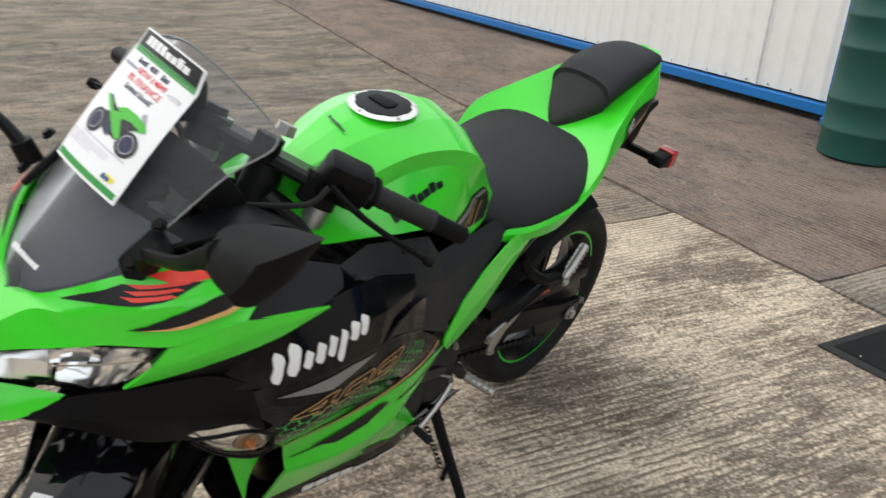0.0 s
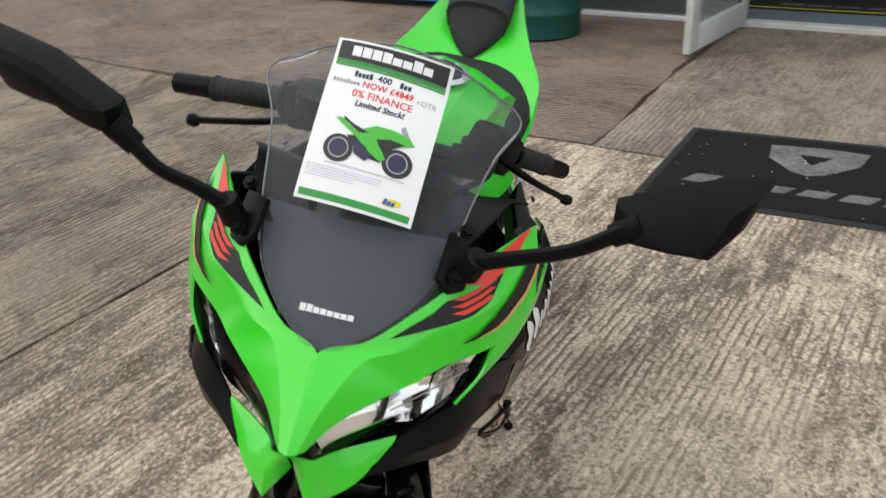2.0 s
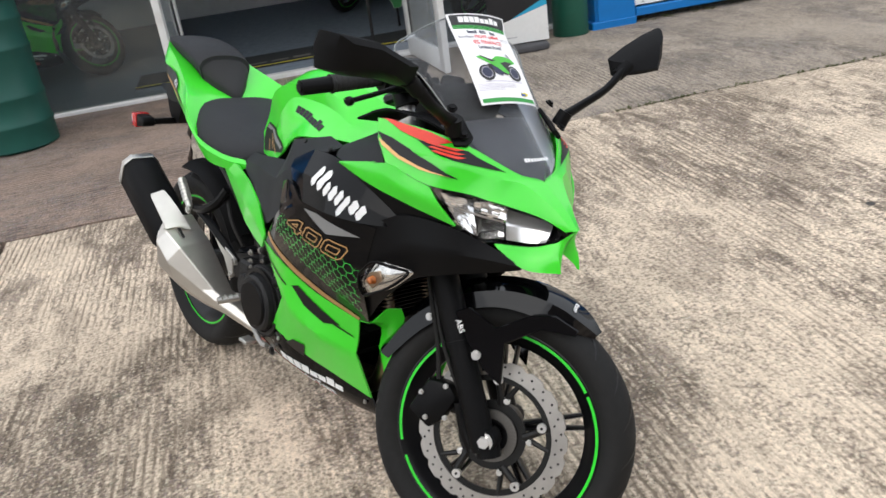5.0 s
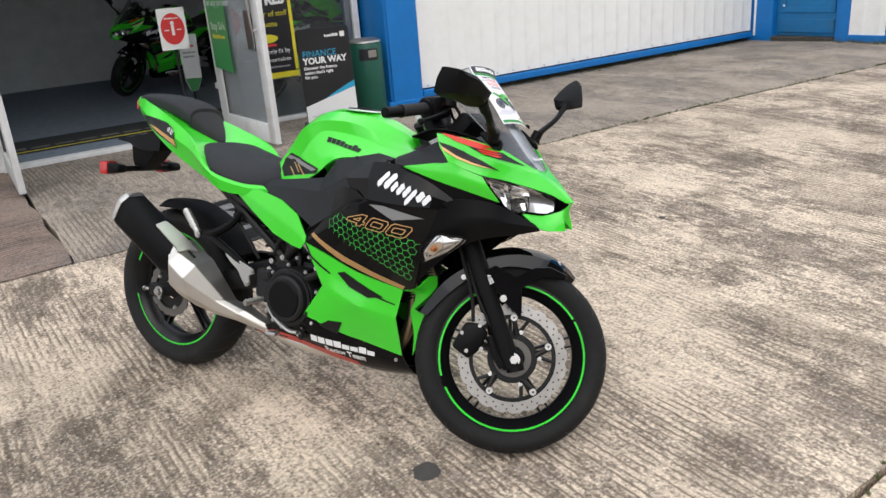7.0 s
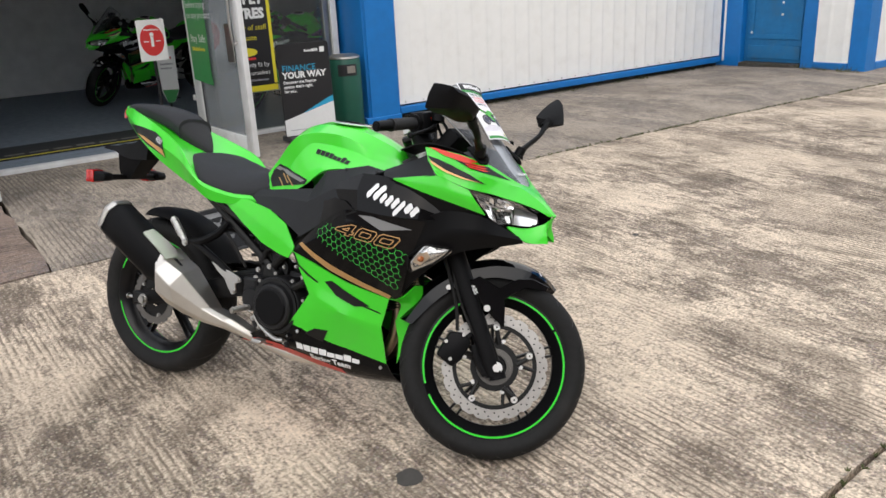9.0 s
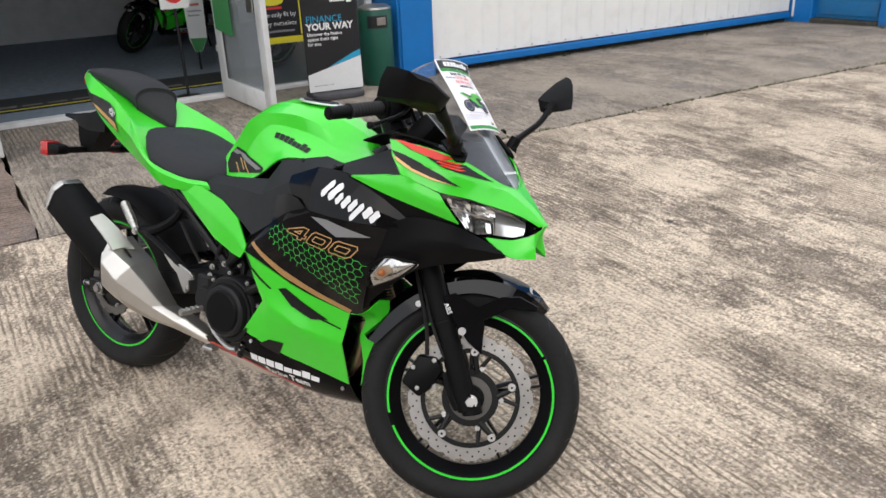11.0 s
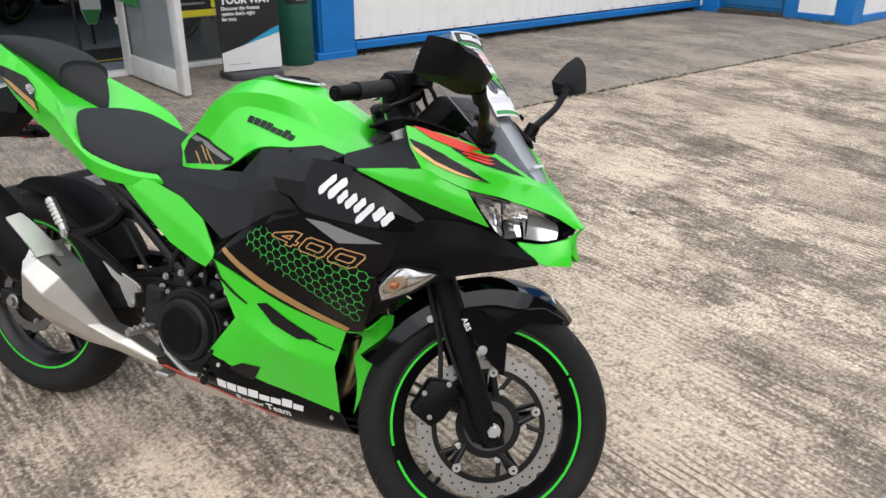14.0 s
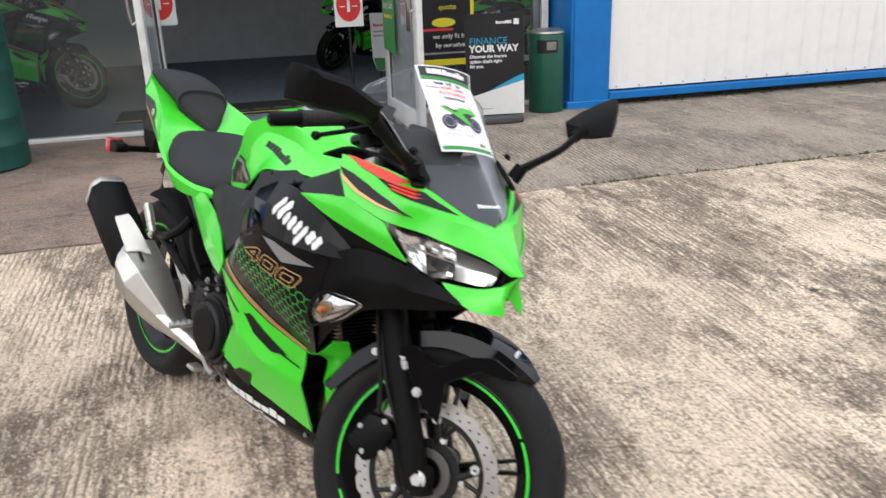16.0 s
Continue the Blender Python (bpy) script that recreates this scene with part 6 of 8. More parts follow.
# -- headlights
for side in (-1, 1):
    rows = [[(1.320, -0.191, 0.834), (1.342, -0.175, 0.803), (1.364, -0.156, 0.772)],
            [(1.370, -0.139, 0.821), (1.376, -0.134, 0.780), (1.382, -0.122, 0.736)],
            [(1.417, -0.092, 0.805), (1.416, -0.092, 0.768), (1.410, -0.080, 0.733)],
            [(1.460, -0.044, 0.786), (1.458, -0.046, 0.760), (1.447, -0.044, 0.730)],
            [(1.494, -0.017, 0.768), (1.493, -0.019, 0.758), (1.487, -0.024, 0.746)]]
    flip = (lambda g: g) if side < 0 else mirrored
    sk = Skin(rows)
    o = outward(sk, (1.3, 0, 0.75))
    back = Skin([[Vector(p) - Vector((0.045, -0.022, 0.0)) for p in r] for r in rows])
    lamp = part("headlight", flip(back.geo(0.004, 3, 3, o)), M["lamp_bowl"], bike, "clear twin headlight with chrome reflectors")
    rim = Geo()
    for a, b in (((0, 0), (0, 1)), ((0, 1), (1, 1)), ((1, 1), (1, 0)), ((1, 0), (0, 0))):
        for k in range(10):
            t0, t1 = k / 10, (k + 1) / 10
            u0, v0, u1, v1 = (a[0] + (b[0] - a[0]) * t0, a[1] + (b[1] - a[1]) * t0, a[0] + (b[0] - a[0]) * t1, a[1] + (b[1] - a[1]) * t1)
            i = len(rim.v)
            rim.v += [sk.at(u0, v0), sk.at(u1, v1), back.at(u1, v1), back.at(u0, v0)]
            rim.f.append((i, i + 1, i + 2, i + 3))
    part("bezel", flip(rim), M["gloss_black"], lamp, "black bezel")
    for u0, u1, v0, v1, dep, nm, mt in ((0.05, 0.27, 0.12, 0.90, 0.024, "side_reflector", "lamp_bowl"), (0.28, 0.50, 0.42, 0.94, 0.026, "reflector", "lamp_bowl"), (0.52, 0.88, 0.14, 0.94, 0.006, "main_reflector", "lamp_white"), (0.28, 0.52, 0.08, 0.34, 0.016, "upper_reflector", "lamp_bowl")):
        bowl = Geo()
        n = 5
        for i in range(n + 1):
            for j in range(n + 1):
                u, v = u0 + (u1 - u0) * i / n, v0 + (v1 - v0) * j / n
                d = 0.8 * dep * (1 - (2 * i / n - 1) ** 2 * 0.85) * (1 - (2 * j / n - 1) ** 2 * 0.85) * (0.9 + 0.14 * ((i + 2 * j) % 3 == 0))
                d += 0.034 * (1 - j / n) if nm in ("reflector", "main_reflector") else 0.0  # leans back to the sky
                bowl.v.append(sk.at(u, v) - sk.normal(u, v) * (0.004 + d) * o)
        bowl.f = [(i * (n + 1) + j, (i + 1) * (n + 1) + j, (i + 1) * (n + 1) + j + 1, i * (n + 1) + j + 1) for i in range(n) for j in range(n)]
        part(nm, flip(bowl), M[mt], lamp, "reflector whitened for the sky it mirrors" if mt == "lamp_white" else "chrome reflector", 12)
    bar = Geo()
    for k in range(16):
        u0, u1 = 0.04 + 0.46 * k / 16, 0.04 + 0.46 * (k + 1) / 16
        i = len(bar.v)
        bar.v += [sk.at(u, 0.40 + dv) - sk.normal(u, 0.4) * 0.0035 * o for u, dv in ((u0, -0.02), (u1, -0.02), (u1, 0.02), (u0, 0.02))]
        bar.f.append((i, i + 1, i + 2, i + 3))
    part("light_guide", flip(bar), M["alloy"], lamp, "pale light guide")
    for u in (0.27, 0.51):
        fin = Geo()
        for k in range(8):
            v0, v1 = 0.04 + 0.92 * k / 8, 0.04 + 0.92 * (k + 1) / 8
            i = len(fin.v)
            fin.v += [sk.at(u + 0.03 * v, v) - sk.normal(u, v) * d * o for v, d in ((v0, 0.003), (v1, 0.003), (v1, 0.012), (v0, 0.012))]
            fin.f.append((i, i + 1, i + 2, i + 3))
        part("divider", flip(fin), M["gloss_black"], lamp, "black divider")
    ob = part("lens", flip(sk.geo(0.002, 4, 4, o)), M["lens"], lamp, "clear polycarbonate lens")
    ob.visible_shadow = False

# -- windscreen, inner cowl and dash
def screen_rows():
    rows = []
    for x0, z0, x1, z1, half in ((1.424, 0.846, 1.420, 0.849, 0.022), (1.401, 0.873, 1.388, 0.872, 0.066), (1.364, 0.914, 1.340, 0.905, 0.104), (1.318, 0.968, 1.286, 0.956, 0.122),
                                 (1.252, 1.046, 1.212, 1.026, 0.142), (1.205, 1.105, 1.166, 1.066, 0.166), (1.184, 1.134, 1.160, 1.088, 0.132)):
        rows.append([(x1 + (x0 - x1) * (1 - abs(t) ** 1.8), t * half, z1 + (z0 - z1) * (1 - abs(t) ** 1.8)) for t in (-1, -0.75, -0.4, 0, 0.4, 0.75, 1)])
    return rows


scr = Skin(screen_rows())
so = outward(scr, (1.1, 0, 0.9))
ob = part("windscreen", scr.geo(0.0035, 5, 4, so), M["screen"], bike, "clear lightly smoked windscreen")
ob.visible_shadow = False
screen = ob
edge = hose([scr.at(u, 0.0) for u in (0.36, 0.5, 0.65, 0.8, 0.92, 1.0)] + [scr.at(1.0, v) for v in (0.15, 0.3, 0.5, 0.7, 0.85, 1.0)] + [scr.at(u, 1.0) for u in (0.92, 0.8, 0.65, 0.5, 0.36)], 0.0014, 6, 4)
M["edge"] = material("pale_screen_edge", (0.16, 0.17, 0.17), 0.2, coat=0.4)
part("screen_edge", edge, M["edge"], screen, "pale polished edge")
mark = Geo()
for p in bars(8, 0.064, 0.0085, 0.15, 0, 9).v:
    mark.v.append(p)
mark.f = bars(8, 0.064, 0.0085, 0.15, 0, 9).f
up_s = (Vector((1.318, 0, 0.968)) - Vector((1.401, 0, 0.873))).normalized()
part("maker_mark", mark.mapped(lambda p: Vector((1.3975, 0, 0.8795)) + Vector((0, 1, 0)) * p.x + up_s * p.y + Vector((0.0025, 0, 0.0025))), M["decal_white"], screen, "", 0)
dash_under = Skin([[(x - 0.022, y * 1.02, z - 0.022) for x, y, z in r] for r in screen_rows()[:4]])
part("inner_cowl", dash_under.geo(0.004, 4, 3, so), M["sheen_grey"], bike, "black inner fairing behind the screen, greyed by painted sky sheen")
part("instrument_panel", prism([(-0.085, -0.05), (0.085, -0.05), (0.10, 0.02), (0.075, 0.06), (-0.075, 0.06), (-0.10, 0.02)], -0.03, 0.02, 0.012, 2).moved(pose(1.175, 0, 0.955, 0, -52, 0) @ pose(0, 0, 0, 0, 0, 90)), M["matt_black"], bike, "black instrument cluster")
cl = [(1.10, 0.20, 0.93), (1.16, 0.175, 0.955), (1.24, 0.15, 0.945), (1.29, 0.12, 0.92)]
for side in (-1, 1):
    sh = Skin([[(x, side * y * (1 - 0.45 * k), z - 0.012 * k) for k in (0, 0.5, 1.0)] for x, y, z in cl])
    part("cockpit_panel", sh.geo(0.004, 3, 2, outward(sh, (1.2, 0, 0.7))), M["satin_black"], bike, "black cockpit panel")

# -- mirrors
MIRRORS = {1: dict(face=[(1.336, 0.286, 1.026), (1.352, 0.338, 1.032), (1.364, 0.388, 1.041), (1.354, 0.412, 1.078), (1.340, 0.428, 1.127), (1.332, 0.380, 1.108), (1.328, 0.330, 1.084), (1.326, 0.283, 1.058)],
                   push=(0.86, -0.06, -0.22), bulge=((-0.008, 0.02), (0.0, 0.0), (0.010, 0.05), (0.024, 0.22), (0.034, 0.5)), end=(1.352, 0.298, 1.040)),
           -1: dict(face=[(1.316, -0.272, 1.014), (1.300, -0.320, 1.028), (1.297, -0.378, 1.032), (1.298, -0.418, 1.042), (1.312, -0.428, 1.077), (1.323, -0.425, 1.102), (1.332, -0.350, 1.090), (1.338, -0.270, 1.052)],
                    push=(0.95, 0.10, -0.04), bulge=((-0.008, 0.02), (0.0, 0.0), (0.018, 0.015), (0.040, 0.08), (0.052, 0.34), (0.056, 0.6)), end=(1.352, -0.262, 1.018))}
for side in (-1, 1):
    shape = MIRRORS[side]
    piv = Vector((1.322, side * 0.142, 0.942))
    end = Vector(shape["end"])
    base = part("mirror", prism([(-0.040, -0.016), (0.024, -0.021), (0.036, 0.0), (0.024, 0.019), (-0.026, 0.022)], -0.005, 0.005, 0.003, 2).moved(Matrix.Translation(piv - Vector((0.006, side * 0.016, 0.014))) @ pose(0, 0, 0, side * -32, 40, 0)), M["satin_black"], bike, "black rear-view mirror on a slim stalk")
    for d in (-0.024, 0.020):
        bolt(piv + Vector((d * 0.8, -side * 0.010, 0.004 - d)), (0.5, side * 0.3, 0.8), 0.007, 0.006, "mount_bolt", "satin_black", base)
    part("pivot", rod(piv - Vector((0, 0, 0.014)), piv + Vector((0.010, side * 0.010, 0.014)), 0.016, 0.015, 20), M["satin_black"], base)
    away = Vector((0.014, side * 0.045, 0.024))
    stalk = hose([piv + Vector((0.006, side * 0.012, 0.006)), piv + away, piv.lerp(end, 0.66) + Vector((0.008, side * 0.004, -0.006)), end], [0.0135, 0.0115, 0.0105, 0.012], 12, 6, 0.75)
    part("stalk", stalk, M["satin_black"], base)
    part("knuckle", rod(end - Vector((0.004, side * 0.012, 0.012)), end + Vector((0.0, side * 0.014, 0.010)), 0.013, 0.015, 14), M["matt_black"], base)
    face_pts = [Vector(p) for p in shape["face"]]
    c = sum(face_pts, Vector()) / 8
    push = Vector(shape["push"]).normalized()
    rings = [[p + push * d + (c - p) * s for p in face_pts] for d, s in shape["bulge"]]
    sg = loft(rings)
    part("housing", sg, M["matt_black"], base, "black mirror housing", 34)
    gl = Geo([p - push * 0.0085 + (c - p) * 0.08 for p in face_pts], [tuple(range(8))])
    part("glass", gl, M["mirror"], base, "mirror glass", 0)

# -- indicators
for side in (-1, 1):
    flip = (lambda g: g) if side < 0 else mirrored
    rows = [[(1.164, -0.226, 0.624), (1.166, -0.228, 0.602), (1.168, -0.216, 0.580)],
            [(1.212, -0.230, 0.662), (1.200, -0.236, 0.625), (1.195, -0.218, 0.590)],
            [(1.248, -0.214, 0.661), (1.245, -0.222, 0.638), (1.236, -0.208, 0.612)],
            [(1.280, -0.196, 0.657), (1.279, -0.197, 0.652), (1.276, -0.196, 0.647)]]
    sk = Skin([[Vector(p) + Vector((0.004, -0.010, 0.006)) for p in r] for r in rows])
    o = outward(sk, MID)
    under = Skin([[Vector(p) + Vector((0.002, 0.008, 0.004)) for p in r] for r in rows])
    lamp = part("front_indicator", flip(under.geo(0.003, 3, 3, outward(under, MID))), M["dim_bowl"], bike, "clear wedge-shaped indicator with amber bulb")
    part("socket", flip(prism([(-0.030, -0.012), (-0.004, -0.020), (0.024, 0.006), (0.014, 0.022), (-0.014, 0.012)], -0.002, 0.002, 0.001).moved(Matrix.Translation((1.208, -0.226, 0.628)) @ pose(0, 0, 0, 90, 0, 4))), M["header"], lamp, "brown bulb socket")
    part("bulb", flip(lathe([(0, -0.014), (0.007, -0.009), (0.009, 0.0), (0.007, 0.007)], 12).moved(Matrix.Translation((1.206, -0.229, 0.628)))), M["amber"], lamp, "amber bulb")
    loop = [sk.at(u, 0.0) for u in (0.0, 0.35, 0.7, 1.0)] + [sk.at(u, 1.0) for u in (0.98, 0.7, 0.35, 0.0)] + [sk.at(0.0, 0.5), sk.at(0.0, 0.0)]
    part("bezel", flip(hose(loop, 0.0032, 6, 4)), M["satin_black"], lamp, "black rim")
    ob = part("lens", flip(sk.geo(0.002, 3, 3, o)), M["lens"], lamp, "clear lens")
    ob.visible_shadow = False

# -- fuel tank
tank = Skin([
    [(1.028, 0, 0.872), (1.034, -0.030, 0.874), (1.052, -0.075, 0.880), (1.064, -0.095, 0.878), (1.070, -0.112, 0.868)],
    [(0.988, 0, 0.925), (0.990, -0.030, 0.922), (0.990, -0.072, 0.898), (1.008, -0.098, 0.880), (1.028, -0.132, 0.858)],
    [(0.935, 0, 0.955), (0.938, -0.040, 0.948), (0.932, -0.090, 0.915), (0.945, -0.110, 0.890), (0.962, -0.155, 0.862)],
    [(0.872, 0, 0.981), (0.874, -0.052, 0.972), (0.880, -0.103, 0.942), (0.890, -0.108, 0.908), (0.895, -0.170, 0.858)],
    [(0.800, 0, 0.996), (0.800, -0.060, 0.985), (0.812, -0.115, 0.959), (0.815, -0.108, 0.922), (0.815, -0.174, 0.846)],
    [(0.705, 0, 0.997), (0.708, -0.066, 0.985), (0.728, -0.132, 0.957), (0.735, -0.126, 0.926), (0.745, -0.166, 0.800)],
    [(0.640, 0, 0.970), (0.642, -0.068, 0.954), (0.672, -0.144, 0.932), (0.690, -0.134, 0.890), (0.690, -0.152, 0.775)],
    [(0.590, 0, 0.918), (0.592, -0.066, 0.902), (0.600, -0.120, 0.868), (0.628, -0.120, 0.830), (0.628, -0.140, 0.768)],
    [(0.540, 0, 0.850), (0.540, -0.066, 0.838), (0.545, -0.107, 0.815), (0.556, -0.112, 0.795), (0.556, -0.114, 0.765)]], (), (1, 2, 3))
to = outward(tank, (0.8, 0, 0.85))
tg = tank.geo(0.004, 6, 5, to)
fuel = part("fuel_tank", tg.add(mirrored(tg)), M["green"], bike, "sculpted lime green fuel tank", 13)
# filler cap
cap_m = Matrix.Translation((0.796, 0, 0.9925)) @ pose(0, 0, 0, 0, 4, 0) @ Matrix.Diagonal((0.90, 0.90, 0.6, 1))
up90 = pose(0, 0, 0, 90)
ring_g = lathe([(0.046, 0.0), (0.066, 0.0), (0.068, 0.004), (0.062, 0.009), (0.046, 0.009)], 40, True).moved(cap_m @ up90)
part("filler_ring", ring_g, M["bright_bolt"], fuel, "bare alloy filler ring")
lid = [(0.056 * COS(TAU * k / 32) * (1.0 if k % 4 else 0.93), 0.056 * SIN(TAU * k / 32) * (1.0 if k % 4 else 0.93)) for k in range(32)]
part("filler_cap", prism(lid, 0.002, 0.013, 0.002).moved(cap_m), M["trim_black"], fuel, "black filler cap")
part("key_flap", prism([(-0.030, -0.014), (0.022, -0.018), (0.030, 0.0), (0.022, 0.018), (-0.030, 0.014)], 0.012, 0.019, 0.003, 2).moved(cap_m @ pose(0, 0, 0, 0, 0, 90)), M["matt_black"], fuel)
for k in range(5):
    bolt(cap_m @ Vector((0.0615 * COS(TAU * k / 5), 0.0615 * SIN(TAU * k / 5), 0.008)), (0, 0, 1), 0.003, 0.002, "cap_screw", "bright_bolt", fuel)
TIN = (0.8, 0, 0.85)
word(tank, bars(8, 1.0, 0.105, 0.13, 0.0, 11), "decal_black", "maker_mark", (0.756, 0.902), (0.894, 0.876), inside=TIN)
on(tank, [(0.560, 0.800), (0.574, 0.830), (0.604, 0.852), (0.680, 0.830), (0.748, 0.812), (0.740, 0.797), (0.640, 0.784), (0.575, 0.774)], "decal_black", "knee_pad", "black knee pad", inside=TIN, lift=0.0016)
on(tank, [(0.584, 0.836), (0.600, 0.845), (0.738, 0.808), (0.716, 0.802)], "decal_grey", "knee_flash", inside=TIN, lift=0.0022)
for a, d in ((0.590, 0.815), (0.612, 0.826), (0.640, 0.818)):
    on(tank, [(a, d), (a + 0.006, d + 0.001), (a + 0.046, d - 0.032), (a + 0.041, d - 0.033)], "gold", "knee_line", inside=TIN, lift=0.0022)
part("filler_mark", bars(9, 0.052, 0.006, 0.2, 0, 4).moved(pose(0.895, -0.004, 0.9745, 0, 24, 0) @ pose(0, 0, 0, 0, 0, 78)), M["decal_black"], fuel, "", 0)
# black side trim between tank, seat and fairing
trim = Skin([
    [(0.495, -0.118, 0.760), (0.515, -0.142, 0.738), (0.545, -0.160, 0.722)],
    [(0.600, -0.140, 0.768), (0.630, -0.170, 0.748), (0.675, -0.200, 0.690)],
    [(0.780, -0.176, 0.788), (0.785, -0.208, 0.748), (0.772, -0.222, 0.640)],
    [(0.838, -0.188, 0.846), (0.855, -0.224, 0.780), (0.862, -0.238, 0.692)],
    [(0.985, -0.186, 0.875), (0.960, -0.226, 0.832), (0.925, -0.238, 0.780)],
    [(1.050, -0.196, 0.864), (1.040, -0.220, 0.856), (1.000, -0.236, 0.848)]], (1, 2, 3, 4), (1,))
shell("side_trim", trim, "trim_black", MID, 0.004, 4, 4, "matt dark grey side trim", 12)
duct = Skin([[(0.865, -0.232, 0.760), (0.862, -0.238, 0.715), (0.850, -0.236, 0.670)], [(0.915, -0.250, 0.775), (0.925, -0.258, 0.735), (0.93, -0.262, 0.715)], [(0.960, -0.262, 0.770), (0.99, -0.268, 0.752), (1.01, -0.269, 0.744)]], (1,), (1,))
shell("air_duct", duct, "gloss_black", MID, 0.003, 3, 3, "gloss black air duct edge", 12)
wing_trim = Skin([
    [(1.052, -0.198, 0.868), (1.058, -0.214, 0.860), (1.066, -0.226, 0.850)],
    [(1.130, -0.190, 0.898), (1.140, -0.218, 0.876), (1.140, -0.243, 0.848)],
    [(1.192, -0.198, 0.922), (1.212, -0.222, 0.892), (1.234, -0.233, 0.866)]])
shell("cockpit_trim", wing_trim, "trim_black", MID, 0.004, 4, 4, "matt black cockpit trim")
for x, y, z in ((0.925, -0.212, 0.858), (1.040, -0.224, 0.858)):
    for s in (1, -1):
        bolt((x, s * y, z), (0, -s, 0.6), 0.004, 0.002, "trim_screw", "black_metal")

# -- seats and tail
def cushion(name, stations, mat, label, n=14, drop=0.05):
    """A padded seat: stations of x, half width, height at the middle, crown and edge height."""
    rings = []
    for x, half, z, crown in stations:
        top = [(x, half * math.sin(radians(a)), z - crown * (1 - COS(radians(a))) ** 1.25) for a in np.linspace(-90, 90, n)]
        rings.append([*top, (x, half * 0.9, z - crown - drop), (x, -half * 0.9, z - crown - drop)])
    g = loft(rings)
    g.f = [f[::-1] for f in g.f]
    return part(name, g, mat, bike, label, 50)


def eased(stations, k=4):
    v = [Vector((a, b, c)) for a, b, c, d in stations]
    w = [Vector((d, 0, 0)) for a, b, c, d in stations]
    return [(p.x, p.y, p.z, max(q.x, 0.002)) for p, q in zip(spline(v, k), spline(w, k))]


rider = cushion("rider_seat", eased([(0.196, 0.096, 0.862, 0.008), (0.222, 0.150, 0.858, 0.020), (0.28, 0.180, 0.846, 0.056), (0.34, 0.182, 0.832, 0.074), (0.42, 0.168, 0.815, 0.082), (0.50, 0.142, 0.812, 0.072), (0.57, 0.112, 0.820, 0.056)]), M["seat"], "dark grey vinyl rider seat", 14, 0.03)
part("seat_seam", hose([(0.224, -0.151, 0.839), (0.28, -0.181, 0.792), (0.34, -0.183, 0.760), (0.42, -0.169, 0.735), (0.50, -0.143, 0.742)], 0.0022, 6), M["seat_grip"], rider)
part("seat_seam", hose([(0.224, 0.151, 0.839), (0.28, 0.181, 0.792), (0.34, 0.183, 0.760), (0.42, 0.169, 0.735), (0.50, 0.143, 0.742)], 0.0022, 6), M["seat_grip"], rider)
pillion = cushion("pillion_seat", eased([(-0.185, 0.044, 1.012, 0.008), (-0.14, 0.066, 1.022, 0.014), (-0.04, 0.080, 1.020, 0.024), (0.06, 0.084, 1.000, 0.032), (0.110, 0.081, 0.974, 0.036)]), M["seat"], "dark grey vinyl pillion seat", 14, 0.03)
cushion("pillion_seat_front", eased([(0.104, 0.079, 0.972, 0.036), (0.140, 0.056, 0.932, 0.026), (0.170, 0.030, 0.896, 0.016), (0.190, 0.008, 0.868, 0.006)]), M["seat_grip"], "black vinyl seat nose", 14, 0.03).parent = pillion
part("seat_seam", hose([(0.108, 0.080 * SIN(radians(a)), 0.975 - 0.036 * (1 - COS(radians(a))) ** 1.25 + 0.001) for a in range(-88, 89, 22)], 0.003, 6), M["seat_grip"], pillion)
tail_side = Skin([
    [(-0.215, -0.022, 1.012), (-0.205, -0.042, 0.985), (-0.175, -0.050, 0.950)],
    [(-0.110, -0.082, 0.996), (-0.090, -0.104, 0.950), (-0.060, -0.104, 0.896)],
    [(0.010, -0.108, 0.956), (0.030, -0.130, 0.900), (0.055, -0.124, 0.830)],
    [(0.165, -0.150, 0.897), (0.200, -0.174, 0.842), (0.225, -0.158, 0.764)],
    [(0.250, -0.186, 0.850), (0.266, -0.194, 0.810), (0.283, -0.174, 0.748)],
    [(0.312, -0.188, 0.779), (0.340, -0.189, 0.755), (0.357, -0.174, 0.711)],
    [(0.425, -0.168, 0.744), (0.452, -0.169, 0.730), (0.463, -0.160, 0.706)],
    [(0.510, -0.144, 0.739), (0.525, -0.148, 0.731), (0.535, -0.148, 0.720)]], (), (1,))
shell("tail_side", tail_side, "green", (0.1, 0, 0.85), 0.004, 4, 4, "lime green tail fairing")
tail_top = Skin([
    [(-0.215, -0.022, 1.012), (-0.212, -0.010, 1.010), (-0.210, 0, 1.010)],
    [(-0.110, -0.082, 0.996), (-0.11, -0.05, 0.985), (-0.11, 0, 0.985)],
    [(0.010, -0.108, 0.956), (0.01, -0.07, 0.950), (0.01, 0, 0.950)],
    [(0.165, -0.150, 0.897), (0.155, -0.085, 0.884), (0.150, 0, 0.876)],
    [(0.250, -0.186, 0.850), (0.225, -0.100, 0.842), (0.205, 0, 0.842)],
    [(0.312, -0.188, 0.779), (0.28, -0.10, 0.77), (0.25, 0, 0.78)]])
shell("tail_top", tail_top, "green", (0.1, 0, 0.7), 0.004, 4, 4, "lime green tail top")
on(tail_side, [(-0.122, 0.948), (-0.04, 0.937), (0.048, 0.921), (0.085, 0.904), (0.103, 0.888), (0.118, 0.836), (0.09, 0.846), (0.0, 0.876), (-0.07, 0.912)], "decal_black", "tail_flash", "black tail flash", inside=(0.1, 0, 0.85), lift=0.0035)
